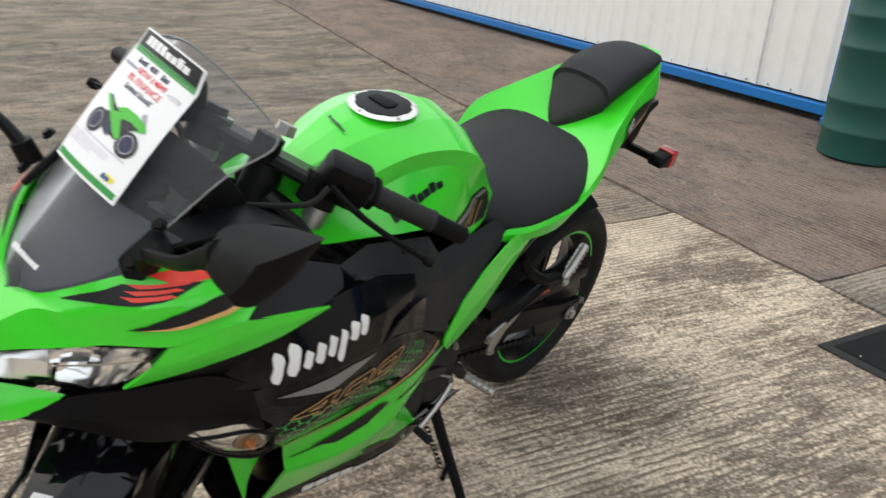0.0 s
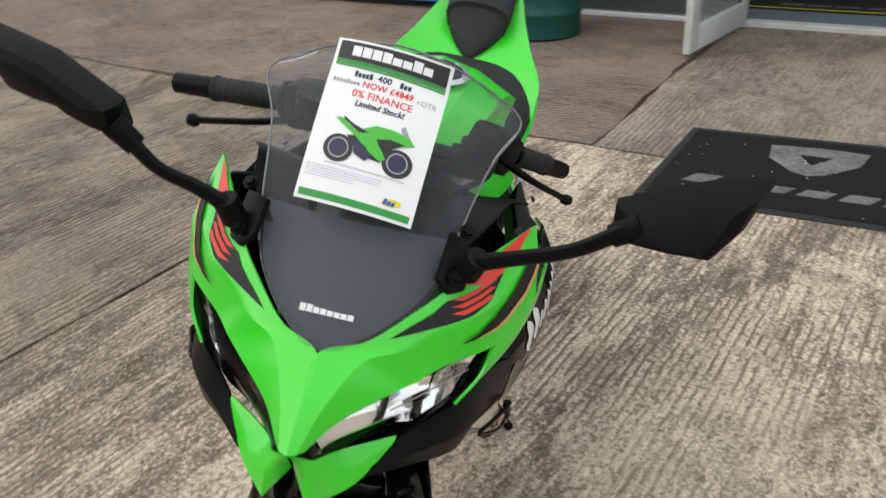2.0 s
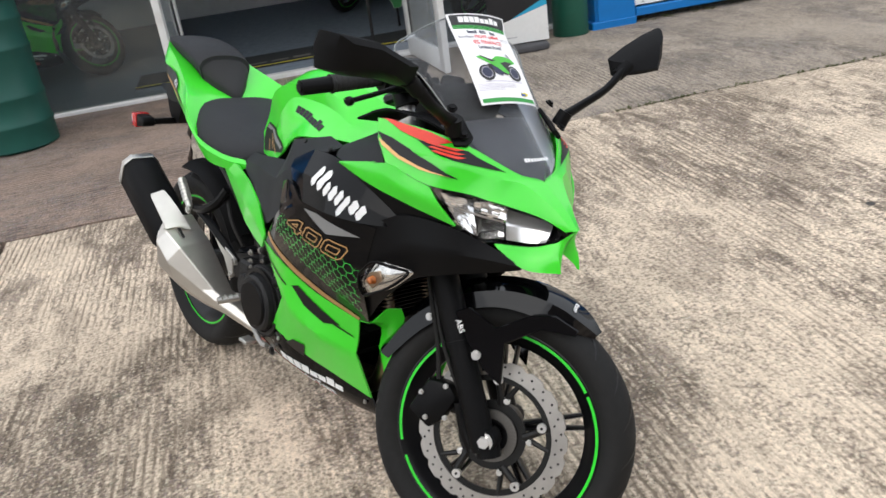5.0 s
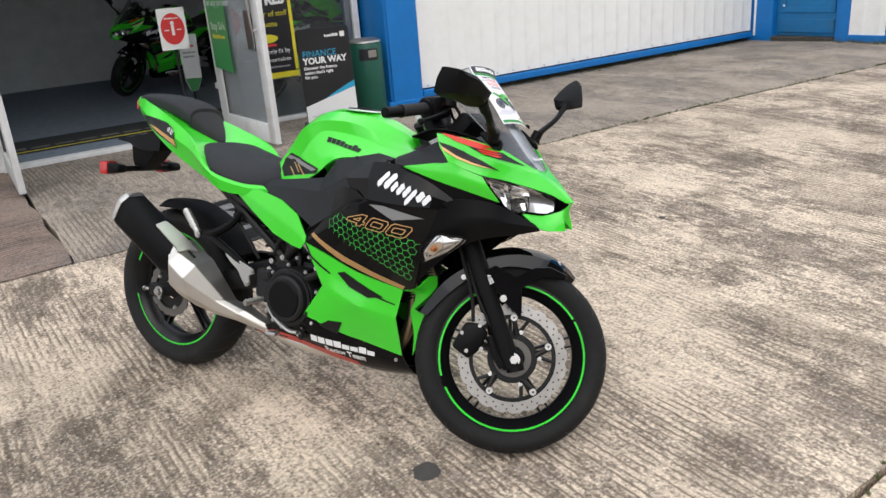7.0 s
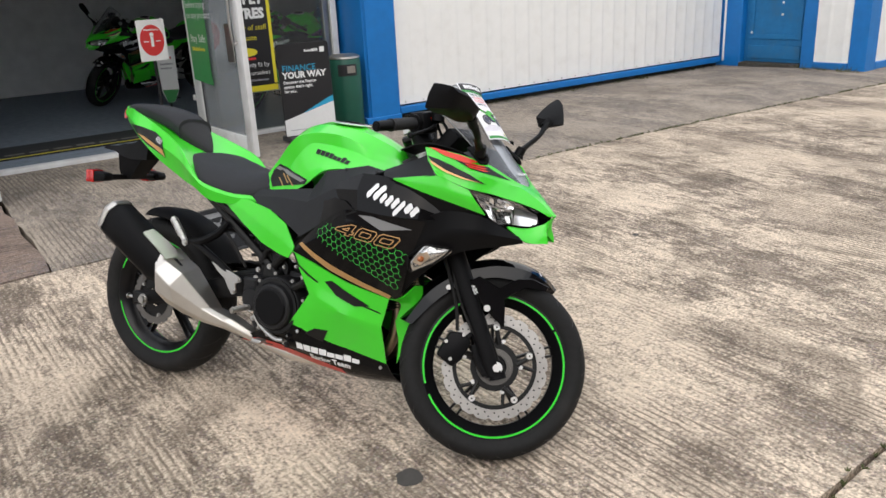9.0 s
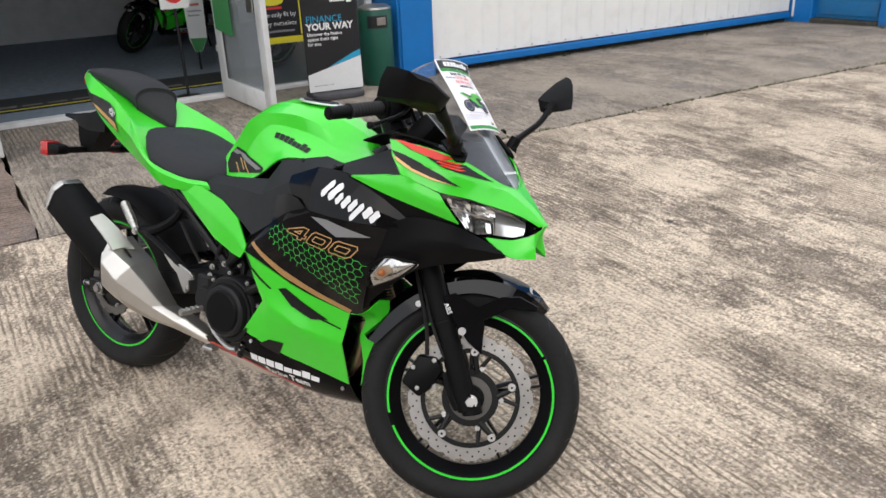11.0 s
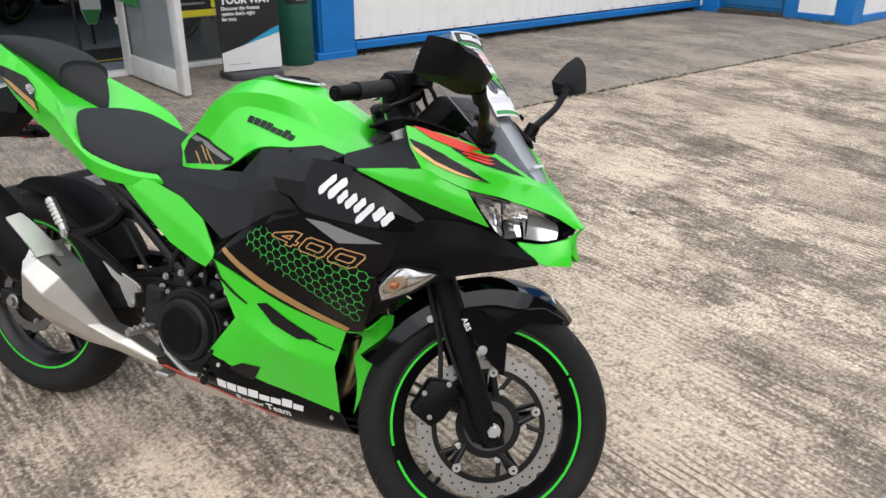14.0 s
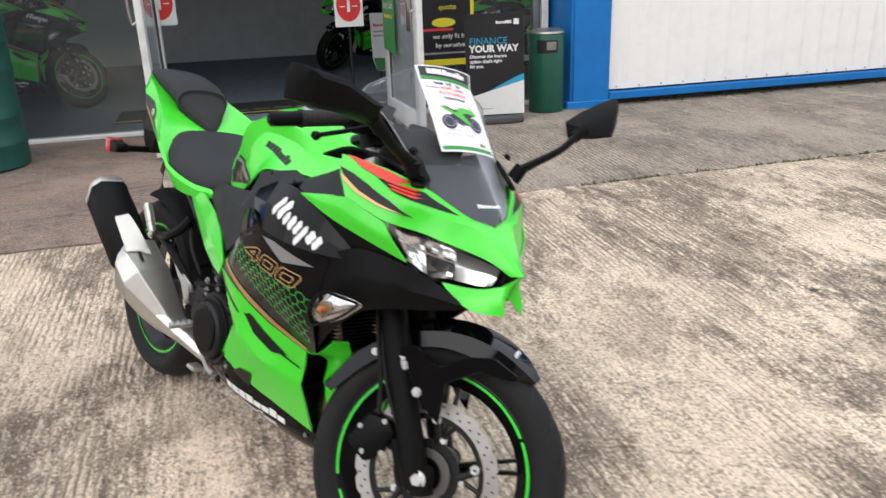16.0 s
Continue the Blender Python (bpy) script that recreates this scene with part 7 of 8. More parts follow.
on(tail_side, [(-0.062, 0.914), (-0.02, 0.906), (0.05, 0.882), (0.106, 0.866), (0.116, 0.840), (0.088, 0.851), (0.0, 0.884)], "pale_gold", "gold_flash", inside=(0.1, 0, 0.85), lift=0.0042)
word(tail_side, letters("400", 0.34, "CENTER", 0.3, 0.0), "decal_white", "tail_number", (0.050, 0.906), (0.104, 0.882), inside=(0.1, 0, 0.85), width=0.75, lift=0.0046)
for s in (-1, 1):
    bolt((0.172, s * 0.137, 0.8805), (0, s * 0.3, 1), 0.006, 0.004, "tail_screw")
under = Skin([[(-0.20, -0.03, 0.955), (-0.20, 0, 0.945)], [(-0.06, -0.08, 0.892), (-0.06, 0, 0.87)], [(0.225, -0.156, 0.762), (0.22, 0, 0.74)], [(0.463, -0.158, 0.704), (0.46, 0, 0.69)]])
shell("tail_underside", under, "matt_black", (0.1, 0, 1.2), 0.003, 3, 3)
part("tail_light", loft([[(-0.212, y * 0.03, 0.985 + z * 0.018) for y, z in ((-1, -1), (1, -1), (1, 1), (-1, 1))], [(-0.232, y * 0.024, 0.975 + z * 0.013) for y, z in ((-1, -1), (1, -1), (1, 1), (-1, 1))]]), M["red_lens"], bike, "red tail light")
# plate holder
tail_box = lambda x, y0, z0, z1: [(x, -y0, z0), (x, y0, z0), (x, y0 * 0.8, z1), (x, -y0 * 0.8, z1)]
holder = part("plate_holder", loft([tail_box(-0.07, 0.062, 0.815, 0.900), tail_box(-0.16, 0.060, 0.812, 0.872), tail_box(-0.21, 0.056, 0.822, 0.866), tail_box(-0.26, 0.040, 0.836, 0.858), tail_box(-0.345, 0.022, 0.842, 0.852)]), M["satin_black"], bike, "black plastic plate holder", 20)
part("bracket", loft([[(-0.10, y * 0.045, 0.830) for y in (-1, 1)] + [(-0.235, y * 0.045, 0.826) for y in (1, -1)], [(-0.15, y * 0.038, 0.775) for y in (-1, 1)] + [(-0.24, y * 0.038, 0.772) for y in (1, -1)], [(-0.19, y * 0.03, 0.735) for y in (-1, 1)] + [(-0.235, y * 0.03, 0.735) for y in (1, -1)]]), M["matt_black"], holder)
part("cross_bar", box(-0.232, -0.208, -0.115, 0.115, 0.730, 0.750, 0.004), M["satin_black"], holder)
part("plate_lamp", box(-0.268, -0.242, -0.022, 0.022, 0.802, 0.826, 0.005), M["satin_black"], holder)
for s in (-1, 1):
    ind = part("rear_indicator", prism([(-0.035, -0.022), (0.028, -0.014), (0.034, 0.0), (0.026, 0.015), (-0.035, 0.021)], -0.022, 0.020, 0.005, 2).moved(Matrix.Translation((-0.222, s * 0.128, 0.742)) @ pose(0, 0, 0, 90, 0, 0)), M["satin_black"], bike, "black rear indicator with red-amber lens")
    part("lens", box(-0.288, -0.246, s * 0.128 - 0.024, s * 0.128 + 0.024, 0.718, 0.766, 0.006, 2), M["red_lens"], ind, "red-amber lens")

# -- side covers
cover = Skin([
    [(0.395, -0.150, 0.726), (0.400, -0.153, 0.718), (0.405, -0.154, 0.708)],
    [(0.515, -0.166, 0.728), (0.508, -0.173, 0.688), (0.500, -0.170, 0.648)],
    [(0.625, -0.192, 0.708), (0.614, -0.199, 0.655), (0.598, -0.192, 0.598)],
    [(0.706, -0.210, 0.672), (0.700, -0.214, 0.622), (0.684, -0.206, 0.572)],
    [(0.748, -0.217, 0.606), (0.745, -0.219, 0.590), (0.722, -0.212, 0.566)]], (1, 2, 3), (1,))
shell("side_cover", cover, "green", MID, 0.004, 5, 5, "lime green side cover")

# -- frame and subframe
frame_lines = (((1.055, 0.03, 0.90), (0.86, 0.17, 0.74), (0.62, 0.15, 0.52)), ((1.075, 0.03, 0.80), (0.95, 0.18, 0.66), (0.80, 0.18, 0.52)), ((0.86, 0.17, 0.74), (0.80, 0.18, 0.52), (0.62, 0.15, 0.42)),
               ((0.64, 0.14, 0.60), (0.50, 0.135, 0.66), (0.33, 0.125, 0.705)), ((0.66, 0.155, 0.56), (0.48, 0.15, 0.655), (0.25, 0.13, 0.76)), ((0.62, 0.14, 0.50), (0.50, 0.13, 0.58), (0.30, 0.12, 0.72)))
for pts in frame_lines:
    for s in (-1, 1):
        part("frame_tube", hose([(x, s * y, z) for x, y, z in pts], 0.0135, 10, 4), M["black_metal"], bike)
part("head_tube", rod(AXLE + AXIS * 0.55 + Vector((-0.045, 0, 0)), AXLE + AXIS * 0.72 + Vector((-0.045, 0, 0)), 0.030, None, 20), M["black_metal"], bike)
for s in (-1, 1):
    part("pivot_plate", prism([(0.56, 0.34), (0.60, 0.30), (0.655, 0.36), (0.665, 0.52), (0.63, 0.60), (0.575, 0.58), (0.555, 0.46)], 0, 0.022, 0.006, 2).moved(pose(0, 0, 0, 90, 0, 0)).moved(Matrix.Translation((0, s * 0.125 + 0.011, 0))), M["black_metal"], bike)
    bolt((0.585, s * 0.142, 0.455), (0, s, 0), 0.014, 0.008, "pivot_bolt")

# -- swingarm, shock, chain
for s in (-1, 1):
    rings = []
    for x, z, h, w in ((0.60, 0.455, 0.036, 0.018), (0.45, 0.425, 0.038, 0.018), (0.20, 0.365, 0.032, 0.016), (0.04, 0.322, 0.026, 0.013), (-0.06, 0.305, 0.026, 0.012)):
        y = s * (0.105 if x > 0.4 else 0.112)
        rings.append([(x, y + a * w, z + b * h) for a, b in ((-1, -0.7), (-0.7, -1), (0.7, -1), (1, -0.7), (1, 0.7), (0.7, 1), (-0.7, 1), (-1, 0.7))])
    arm = part("swingarm_leg", loft(rings), M["satin_black"], bike, "black box-section swingarm leg", 30)
    part("axle_plate", box(-0.055, 0.025, s * 0.121 - 0.006, s * 0.121 + 0.006, 0.290, 0.332, 0.004), M["black_metal"], arm)
    part("adjuster", rod((-0.09, s * 0.112, 0.306), (-0.05, s * 0.112, 0.306), 0.006), M["bolt"], arm)
    bolt((-0.092, s * 0.112, 0.306), (-1, 0, 0), 0.008, 0.008, "adjuster_nut", "bolt", arm)
part("swingarm_bridge", box(0.36, 0.46, -0.10, 0.10, 0.40, 0.455, 0.012, 2), M["satin_black"], bike)
spring = hose([(0.47 + 0.032 * COS(k * 0.7) - 0.0022 * k * 0.6, 0.032 * SIN(k * 0.7), 0.44 + 0.0033 * k) for k in range(64)], 0.006, 6, 0)
part("shock_spring", spring, M["black_metal"], bike, "black coil spring")
part("shock_body", rod((0.475, 0, 0.42), (0.40, 0, 0.67), 0.018, None, 16), M["black_metal"], bike)
links = Geo()
n_l = 46
run = [Vector((0.66, 0.088, 0.455)), Vector((0.0, 0.088, 0.416))], [Vector((0.0, 0.088, 0.206)), Vector((0.66, 0.088, 0.385))]
for a, b in run:
    for k in range(n_l):
        p, q = a.lerp(b, k / n_l), a.lerp(b, (k + 0.85) / n_l)
        w = (q - p).normalized().cross(Vector((0, 1, 0))) * (0.0075 if k % 2 else 0.006)
        y = Vector((0, 0.006 if k % 2 else 0.004, 0))
        links.add(loft([[p - w - y, p + w - y, p + w + y, p - w + y], [q - w - y, q + w - y, q + w + y, q - w + y]]))
tagged(part("drive_chain", links, M["black_metal"], bike, "dark roller chain"), kind="stuff")
cg = Skin([[(0.42, 0.075, 0.472), (0.42, 0.118, 0.472), (0.42, 0.122, 0.440)], [(0.20, 0.072, 0.462), (0.20, 0.118, 0.460), (0.20, 0.122, 0.422)], [(0.02, 0.072, 0.448), (0.02, 0.116, 0.446), (0.02, 0.120, 0.415)], [(-0.06, 0.078, 0.428), (-0.06, 0.112, 0.426), (-0.06, 0.114, 0.402)]])
guard_c = part("chain_guard", cg.geo(0.003, 3, 3, outward(cg, (0.2, 0.08, 0.3))), M["satin_black"], bike, "black chain guard")
part("warning_label", foil(cg, cut([(0.16, 0.440), (0.24, 0.446), (0.24, 0.452), (0.16, 0.446)], 0.03), plane_xz, (0.2, 0.08, 0.3), 0.0015), M["decal_red"], guard_c, "orange-red label", 0)
hug = Skin([[(0.33 * COS(radians(a)), y, 0.31 + 0.33 * SIN(radians(a)) + dz) for y, dz in ((-0.085, -0.02), (-0.05, 0.0), (0, 0.004), (0.05, 0.0), (0.085, -0.02))] for a in (28, 45, 62, 80, 98)])
part("rear_mudguard", hug.geo(0.003, 4, 3, outward(hug, (0, 0, 0.31))), M["matt_black"], bike, "black rear mudguard")

# -- engine
part("crankcase", prism([(0.50, 0.29), (0.60, 0.25), (0.80, 0.25), (0.86, 0.32), (0.85, 0.44), (0.78, 0.50), (0.60, 0.52), (0.52, 0.46)], -0.125, 0.125, 0.02, 2).moved(pose(0, 0, 0, 90, 0, 0)), M["engine_black"], bike, "black engine crankcase", 40)
cyl = Matrix.Translation((0.78, 0, 0.50)) @ pose(0, 0, 0, 0, 22, 0)
part("cylinder_block", box(-0.075, 0.08, -0.13, 0.13, -0.03, 0.10, 0.010, 2).moved(cyl), M["engine_black"], bike)
part("cylinder_head", box(-0.085, 0.10, -0.14, 0.14, 0.10, 0.20, 0.014, 2).moved(cyl), M["engine_black"], bike)
part("oil_pan", prism([(0.60, 0.22), (0.78, 0.21), (0.83, 0.27), (0.58, 0.28)], -0.09, 0.09, 0.01).moved(pose(0, 0, 0, 90, 0, 0)), M["engine_black"], bike)
cc = Vector((0.652, -0.150, 0.395))
clutch = part("clutch_cover", lathe([(0, -0.052), (0.068, -0.052), (0.074, -0.046), (0.076, -0.030), (0.094, -0.026), (0.098, -0.018), (0.098, 0.03), (0, 0.03)], 44).moved(Matrix.Translation(cc)), M["engine_black"], bike, "round black clutch cover", 30)
part("cover_plate", lathe([(0, -0.058), (0.056, -0.058), (0.060, -0.054), (0.060, -0.050)], 40).moved(Matrix.Translation(cc)), M["satin_black"], clutch)
part("cover_rim", lathe([(0.080, -0.034), (0.090, -0.034), (0.090, -0.022), (0.080, -0.022)], 44, True).moved(Matrix.Translation(cc)), M["black_metal"], clutch)
for k in range(9):
    a = TAU * k / 9 + 0.3
    bolt(cc + Vector((0.105 * COS(a), -0.016, 0.105 * SIN(a))), (0, -1, 0), 0.0042, 0.005, "cover_bolt", "bolt", clutch)
    part("bolt_boss", rod(cc + Vector((0.104 * COS(a), -0.016, 0.104 * SIN(a))), cc + Vector((0.104 * COS(a), 0.02, 0.104 * SIN(a))), 0.011, None, 10), M["engine_black"], clutch)
bolt(cc + Vector((0.055, -0.030, -0.118)), (0, -1, 0), 0.008, 0.005, "drain_plug", "black_metal")
bolt(cc + Vector((0.040, -0.02, -0.115)), (0, -1, 0), 0.007, 0.008, "case_bolt")
rngE = random.Random(11)
for x, z in ((0.545, 0.47), (0.535, 0.42), (0.525, 0.36), (0.56, 0.50), (0.60, 0.515), (0.655, 0.52), (0.71, 0.53), (0.745, 0.50), (0.535, 0.33), (0.555, 0.30), (0.60, 0.285), (0.515, 0.445)):
    bolt((x, -0.150 + rngE.uniform(-0.012, 0.012), z), (0, -1, 0), rngE.choice((0.0045, 0.0055, 0.0065)), 0.006, "engine_bolt")
part("sensor_body", box(0.50, 0.56, -0.165, -0.12, 0.40, 0.47, 0.008), M["engine_black"], bike)
part("water_pump", lathe([(0, -0.03), (0.034, -0.03), (0.040, -0.02), (0.040, 0.02), (0, 0.02)], 24).moved(Matrix.Translation((0.545, -0.145, 0.40))), M["engine_black"], bike)
for pts, r in ((((0.50, -0.15, 0.50), (0.47, -0.165, 0.56), (0.42, -0.15, 0.60), (0.36, -0.12, 0.63)), 0.005), (((0.56, -0.14, 0.52), (0.60, -0.155, 0.575), (0.68, -0.16, 0.58), (0.76, -0.15, 0.62)), 0.008),
               (((0.60, -0.13, 0.53), (0.57, -0.15, 0.60), (0.52, -0.145, 0.63)), 0.006), (((0.72, -0.15, 0.52), (0.76, -0.165, 0.55), (0.83, -0.17, 0.54)), 0.007), (((0.52, 0.14, 0.50), (0.58, 0.16, 0.57), (0.66, 0.15, 0.62)), 0.007)):
    part("engine_hose", hose(pts, r, 8), M["rubber"], bike)
part("fuse_box", box(0.54, 0.63, -0.14, 0.14, 0.555, 0.645, 0.01), M["matt_black"], bike)
part("battery_tray", box(0.33, 0.54, -0.10, 0.10, 0.60, 0.71, 0.012), M["matt_black"], bike)
part("left_engine_cover", lathe([(0, 0.055), (0.062, 0.052), (0.085, 0.035), (0.088, 0), (0, 0)], 40).moved(Matrix.Translation((0.76, 0.12, 0.38))), M["engine_black"], bike)
part("sprocket_cover", prism([(0.57, 0.36), (0.63, 0.33), (0.70, 0.36), (0.70, 0.47), (0.62, 0.50), (0.57, 0.46)], -0.02, 0.02, 0.008, 2).moved(pose(0, 0.135, 0, 90, 0, 0)), M["engine_black"], bike)
for x, z in ((0.58, 0.375), (0.69, 0.37), (0.69, 0.46), (0.60, 0.48)):
    bolt((x, 0.158, z), (0, 1, 0), 0.006, 0.006, "engine_bolt")
# radiator and headers
fins = Geo()
for k in range(34):
    z = 0.44 + k * 0.0085
    fins.add(box(-0.012, 0.012, -0.125, 0.125, -0.0008, 0.0008).moved(Matrix.Translation((1.045 - (z - 0.44) * 0.16, 0, z))))
rad = part("radiator", loft([[(1.03 - (z - 0.43) * 0.16 + dx, y, z) for dx, y in ((-0.02, -0.13), (0.008, -0.13), (0.008, 0.13), (-0.02, 0.13))] for z in (0.43, 0.735)]), M["matt_black"], bike, "black radiator core")
tagged(part("radiator_mesh", fins, M["black_metal"], rad), kind="stuff")
for y in (-0.055, 0.055):
    part("header_pipe", hose([(0.93, y, 0.58), (1.01, y * 1.05, 0.53), (1.045, y * 1.1, 0.42), (1.02, y * 1.05, 0.31), (0.94, y * 0.8, 0.235), (0.80, y * 0.7 - 0.02, 0.215)], 0.019, 14, 8), M["header"], bike, "heat-stained exhaust header")
part("collector_pipe", hose([(0.82, -0.02, 0.215), (0.70, -0.06, 0.215), (0.60, -0.088, 0.232), (0.51, -0.112, 0.258)], [0.032, 0.030, 0.026, 0.022], 16, 6), M["silver"], bike, "stainless exhaust link pipe")

# -- silencer
def exhaust_ring(c, way, h, w, cut_=0.55, n=1):
    way = Vector(way).normalized()
    side = Vector((0, 1, 0)) - way * way.y
    side.normalize()
    up = side.cross(way)
    up = up if up.z > 0 else -up
    out = []
    for a, b in ((-1, -cut_), (-cut_, -1), (cut_, -1), (1, -cut_), (1, cut_), (cut_, 1), (-cut_, 1), (-1, cut_)):
        out.append(Vector(c) + side * w * a + up * h * b)
    return out


ew = Vector((0.838, 0.015, -0.545)).normalized()
CAN = Vector((-0.040, -0.226, 0.621)), Vector((0.250, -0.220, 0.434))


def can_rings(stations):
    """Rings round the silencer's axis: place along it, half height, half width."""
    return [exhaust_ring(CAN[0].lerp(CAN[1], t), ew, h, w, 0.60) for t, h, w in stations]


muf = part("silencer", loft(can_rings(((0.02, 0.056, 0.048), (0.05, 0.062, 0.053), (0.40, 0.063, 0.053), (0.79, 0.061, 0.052), (0.93, 0.036, 0.036)))),
           M["matt_black"], bike, "matt black exhaust silencer with steel heat shield", 52)
part("end_cap", loft(can_rings(((-0.015, 0.042, 0.036), (-0.045, 0.050, 0.044), (-0.015, 0.061, 0.053), (0.045, 0.064, 0.055)))), M["silver"], muf, "polished steel end cap", 40)
part("outlet", rod(CAN[0] - ew * 0.016, CAN[0] + ew * 0.01, 0.024, None, 18), M["decal_black"], muf)
chamber = [
    [(0.222, -0.170, 0.532), (0.212, -0.252, 0.533), (0.206, -0.266, 0.500), (0.212, -0.262, 0.430), (0.228, -0.238, 0.385), (0.242, -0.170, 0.390)],
    [(0.268, -0.160, 0.492), (0.252, -0.262, 0.497), (0.222, -0.282, 0.465), (0.222, -0.280, 0.395), (0.236, -0.245, 0.352), (0.250, -0.170, 0.365)],
    [(0.300, -0.155, 0.472), (0.312, -0.250, 0.463), (0.284, -0.278, 0.421), (0.290, -0.262, 0.360), (0.298, -0.228, 0.320), (0.300, -0.160, 0.335)],
    [(0.388, -0.130, 0.338), (0.384, -0.185, 0.345), (0.371, -0.212, 0.345), (0.362, -0.212, 0.312), (0.360, -0.200, 0.295), (0.365, -0.140, 0.295)],
    [(0.452, -0.115, 0.318), (0.450, -0.160, 0.316), (0.440, -0.178, 0.306), (0.425, -0.178, 0.288), (0.415, -0.165, 0.278), (0.420, -0.120, 0.280)],
    [(0.530, -0.095, 0.272), (0.530, -0.125, 0.270), (0.522, -0.136, 0.262), (0.515, -0.134, 0.250), (0.505, -0.122, 0.243), (0.505, -0.095, 0.245)]]
cg0 = loft(chamber)
bmc = bmesh.new()
vsc = [bmc.verts.new(p) for p in cg0.v]
for f in cg0.f:
    bmc.faces.new([vsc[i] for i in f])
bmesh.ops.recalc_face_normals(bmc, faces=bmc.faces[:])
bmesh.ops.bevel(bmc, geom=bmc.edges[:], offset=0.0025, segments=1, affect="EDGES")
part("exhaust_body", from_bm(bmc), M["silver"], muf, "brushed steel exhaust chamber", 4)
can_side = (Vector((0, 1, 0)) - ew * ew.y).normalized()
can_up = can_side.cross(ew) if can_side.cross(ew).z > 0 else -can_side.cross(ew)
sh_rows = [[CAN[0].lerp(CAN[1], t) + can_side * a + can_up * b for a, b in pts] for t, pts in (
    (0.49, ((-0.034, 0.0650), (-0.016, 0.0705), (0.000, 0.0755))), (0.53, ((-0.038, 0.0645), (-0.016, 0.0710), (0.005, 0.077))), (0.70, ((-0.040, 0.0640), (-0.016, 0.0710), (0.012, 0.079))), (0.88, ((-0.042, 0.0610), (-0.014, 0.0675), (0.020, 0.073))))]
sh_rows.append([(0.240, -0.268, 0.502), (0.254, -0.236, 0.503), (0.268, -0.196, 0.500)])
shield_sk = Skin(sh_rows)
part("heat_shield", shield_sk.geo(0.005, 4, 3, outward(shield_sk, (0.25, -0.1, 0.45))), M["silver"], muf, "brushed steel heat shield", 24)
part("slot", prism([(-0.019, -0.0035), (0.015, -0.0045), (0.019, 0.001), (-0.015, 0.0045)], 0.0, 0.004).moved(Matrix.Translation((0.272, -0.226, 0.4925)) @ pose(0, 0, 0, 8, 33, 6)), M["decal_black"], muf, "dark slot", 20)

# -- footrests, levers, stand
for s in (-1, 1):
    hg = prism([(0.400, 0.522), (0.428, 0.518), (0.528, 0.484), (0.532, 0.470), (0.508, 0.462), (0.512, 0.432), (0.496, 0.424), (0.478, 0.440), (0.458, 0.474), (0.430, 0.492)], -0.003, 0.003, 0.0015).moved(pose(-0.033, s * 0.168, -0.020, 90, 0, 0))
    plate = part("heel_guard", hg, M["alloy"], bike, "bare alloy heel guard")
    for x, z in ((0.487, 0.457), (0.467, 0.415)):
        bolt((x, s * 0.172, z), (0, s, 0), 0.008, 0.006, "guard_bolt", "bolt", plate)
    peg = part("footrest", rod((0.545, s * 0.150, 0.375), (0.524, s * 0.240, 0.368), 0.009, 0.0095, 12), M["alloy"], bike, "alloy footrest")
    for k in range(5):
        f = 0.25 + 0.16 * k
        c = Vector((0.545, s * 0.150, 0.375)).lerp(Vector((0.524, s * 0.240, 0.368)), f)
        part("ridge", box(-0.009, 0.009, -0.002, 0.002, 0.006, 0.011).moved(Matrix.Translation(c)), M["alloy"], peg)
    part("peg_bracket", hose([(0.60, s * 0.14, 0.42), (0.565, s * 0.155, 0.40), (0.545, s * 0.160, 0.378)], 0.014, 8), M["black_metal"], bike)
    br = hose([(0.276, s * 0.182, 0.563), (0.330, s * 0.178, 0.570), (0.388, s * 0.165, 0.602), (0.415, s * 0.150, 0.640)], [0.012, 0.014, 0.014, 0.012], 8)
    br.add(hose([(0.290, s * 0.180, 0.563), (0.340, s * 0.176, 0.540), (0.410, s * 0.165, 0.495), (0.470, s * 0.155, 0.450)], [0.012, 0.012, 0.011, 0.010], 8))
    part("passenger_bracket", br, M["satin_black"], bike, "black pillion footrest bracket")
    pp = part("passenger_footrest", rod((0.273, s * 0.198, 0.563), (0.210, s * 0.193, 0.636), 0.010, 0.011, 12), M["alloy"], bike, "folded alloy pillion footrest")
    for k in range(6):
        c = Vector((0.273, s * 0.198, 0.563)).lerp(Vector((0.210, s * 0.193, 0.636)), 0.3 + 0.12 * k)
        part("ridge", rod(c - Vector((0.002, 0, -0.003)), c + Vector((0.002, 0, -0.003)), 0.0135, None, 10), M["alloy"], pp)
    bolt((0.277, s * 0.205, 0.561), (0, s, 0), 0.009, 0.006, "peg_bolt", "bolt", pp)
part("brake_pedal", hose([(0.56, -0.165, 0.35), (0.60, -0.178, 0.318), (0.665, -0.190, 0.292), (0.70, -0.190, 0.292)], [0.008, 0.008, 0.007, 0.007], 8), M["alloy"], bike, "alloy brake pedal")
part("pedal_pad", box(0.585, 0.625, -0.212, -0.180, 0.268, 0.280, 0.003), M["alloy"], bike)
part("gear_lever", hose([(0.585, 0.165, 0.37), (0.64, 0.178, 0.345), (0.70, 0.185, 0.315)], 0.0065, 8), M["alloy"], bike, "alloy gear lever")
part("gear_rubber", rod((0.70, 0.180, 0.315), (0.702, 0.222, 0.314), 0.009, None, 12), M["rubber"], bike)
part("gear_rod", rod((0.60, 0.165, 0.40), (0.70, 0.150, 0.46), 0.004, None, 8), M["bolt"], bike)
stand_foot = Vector((0.600, 0.308, 0.092))
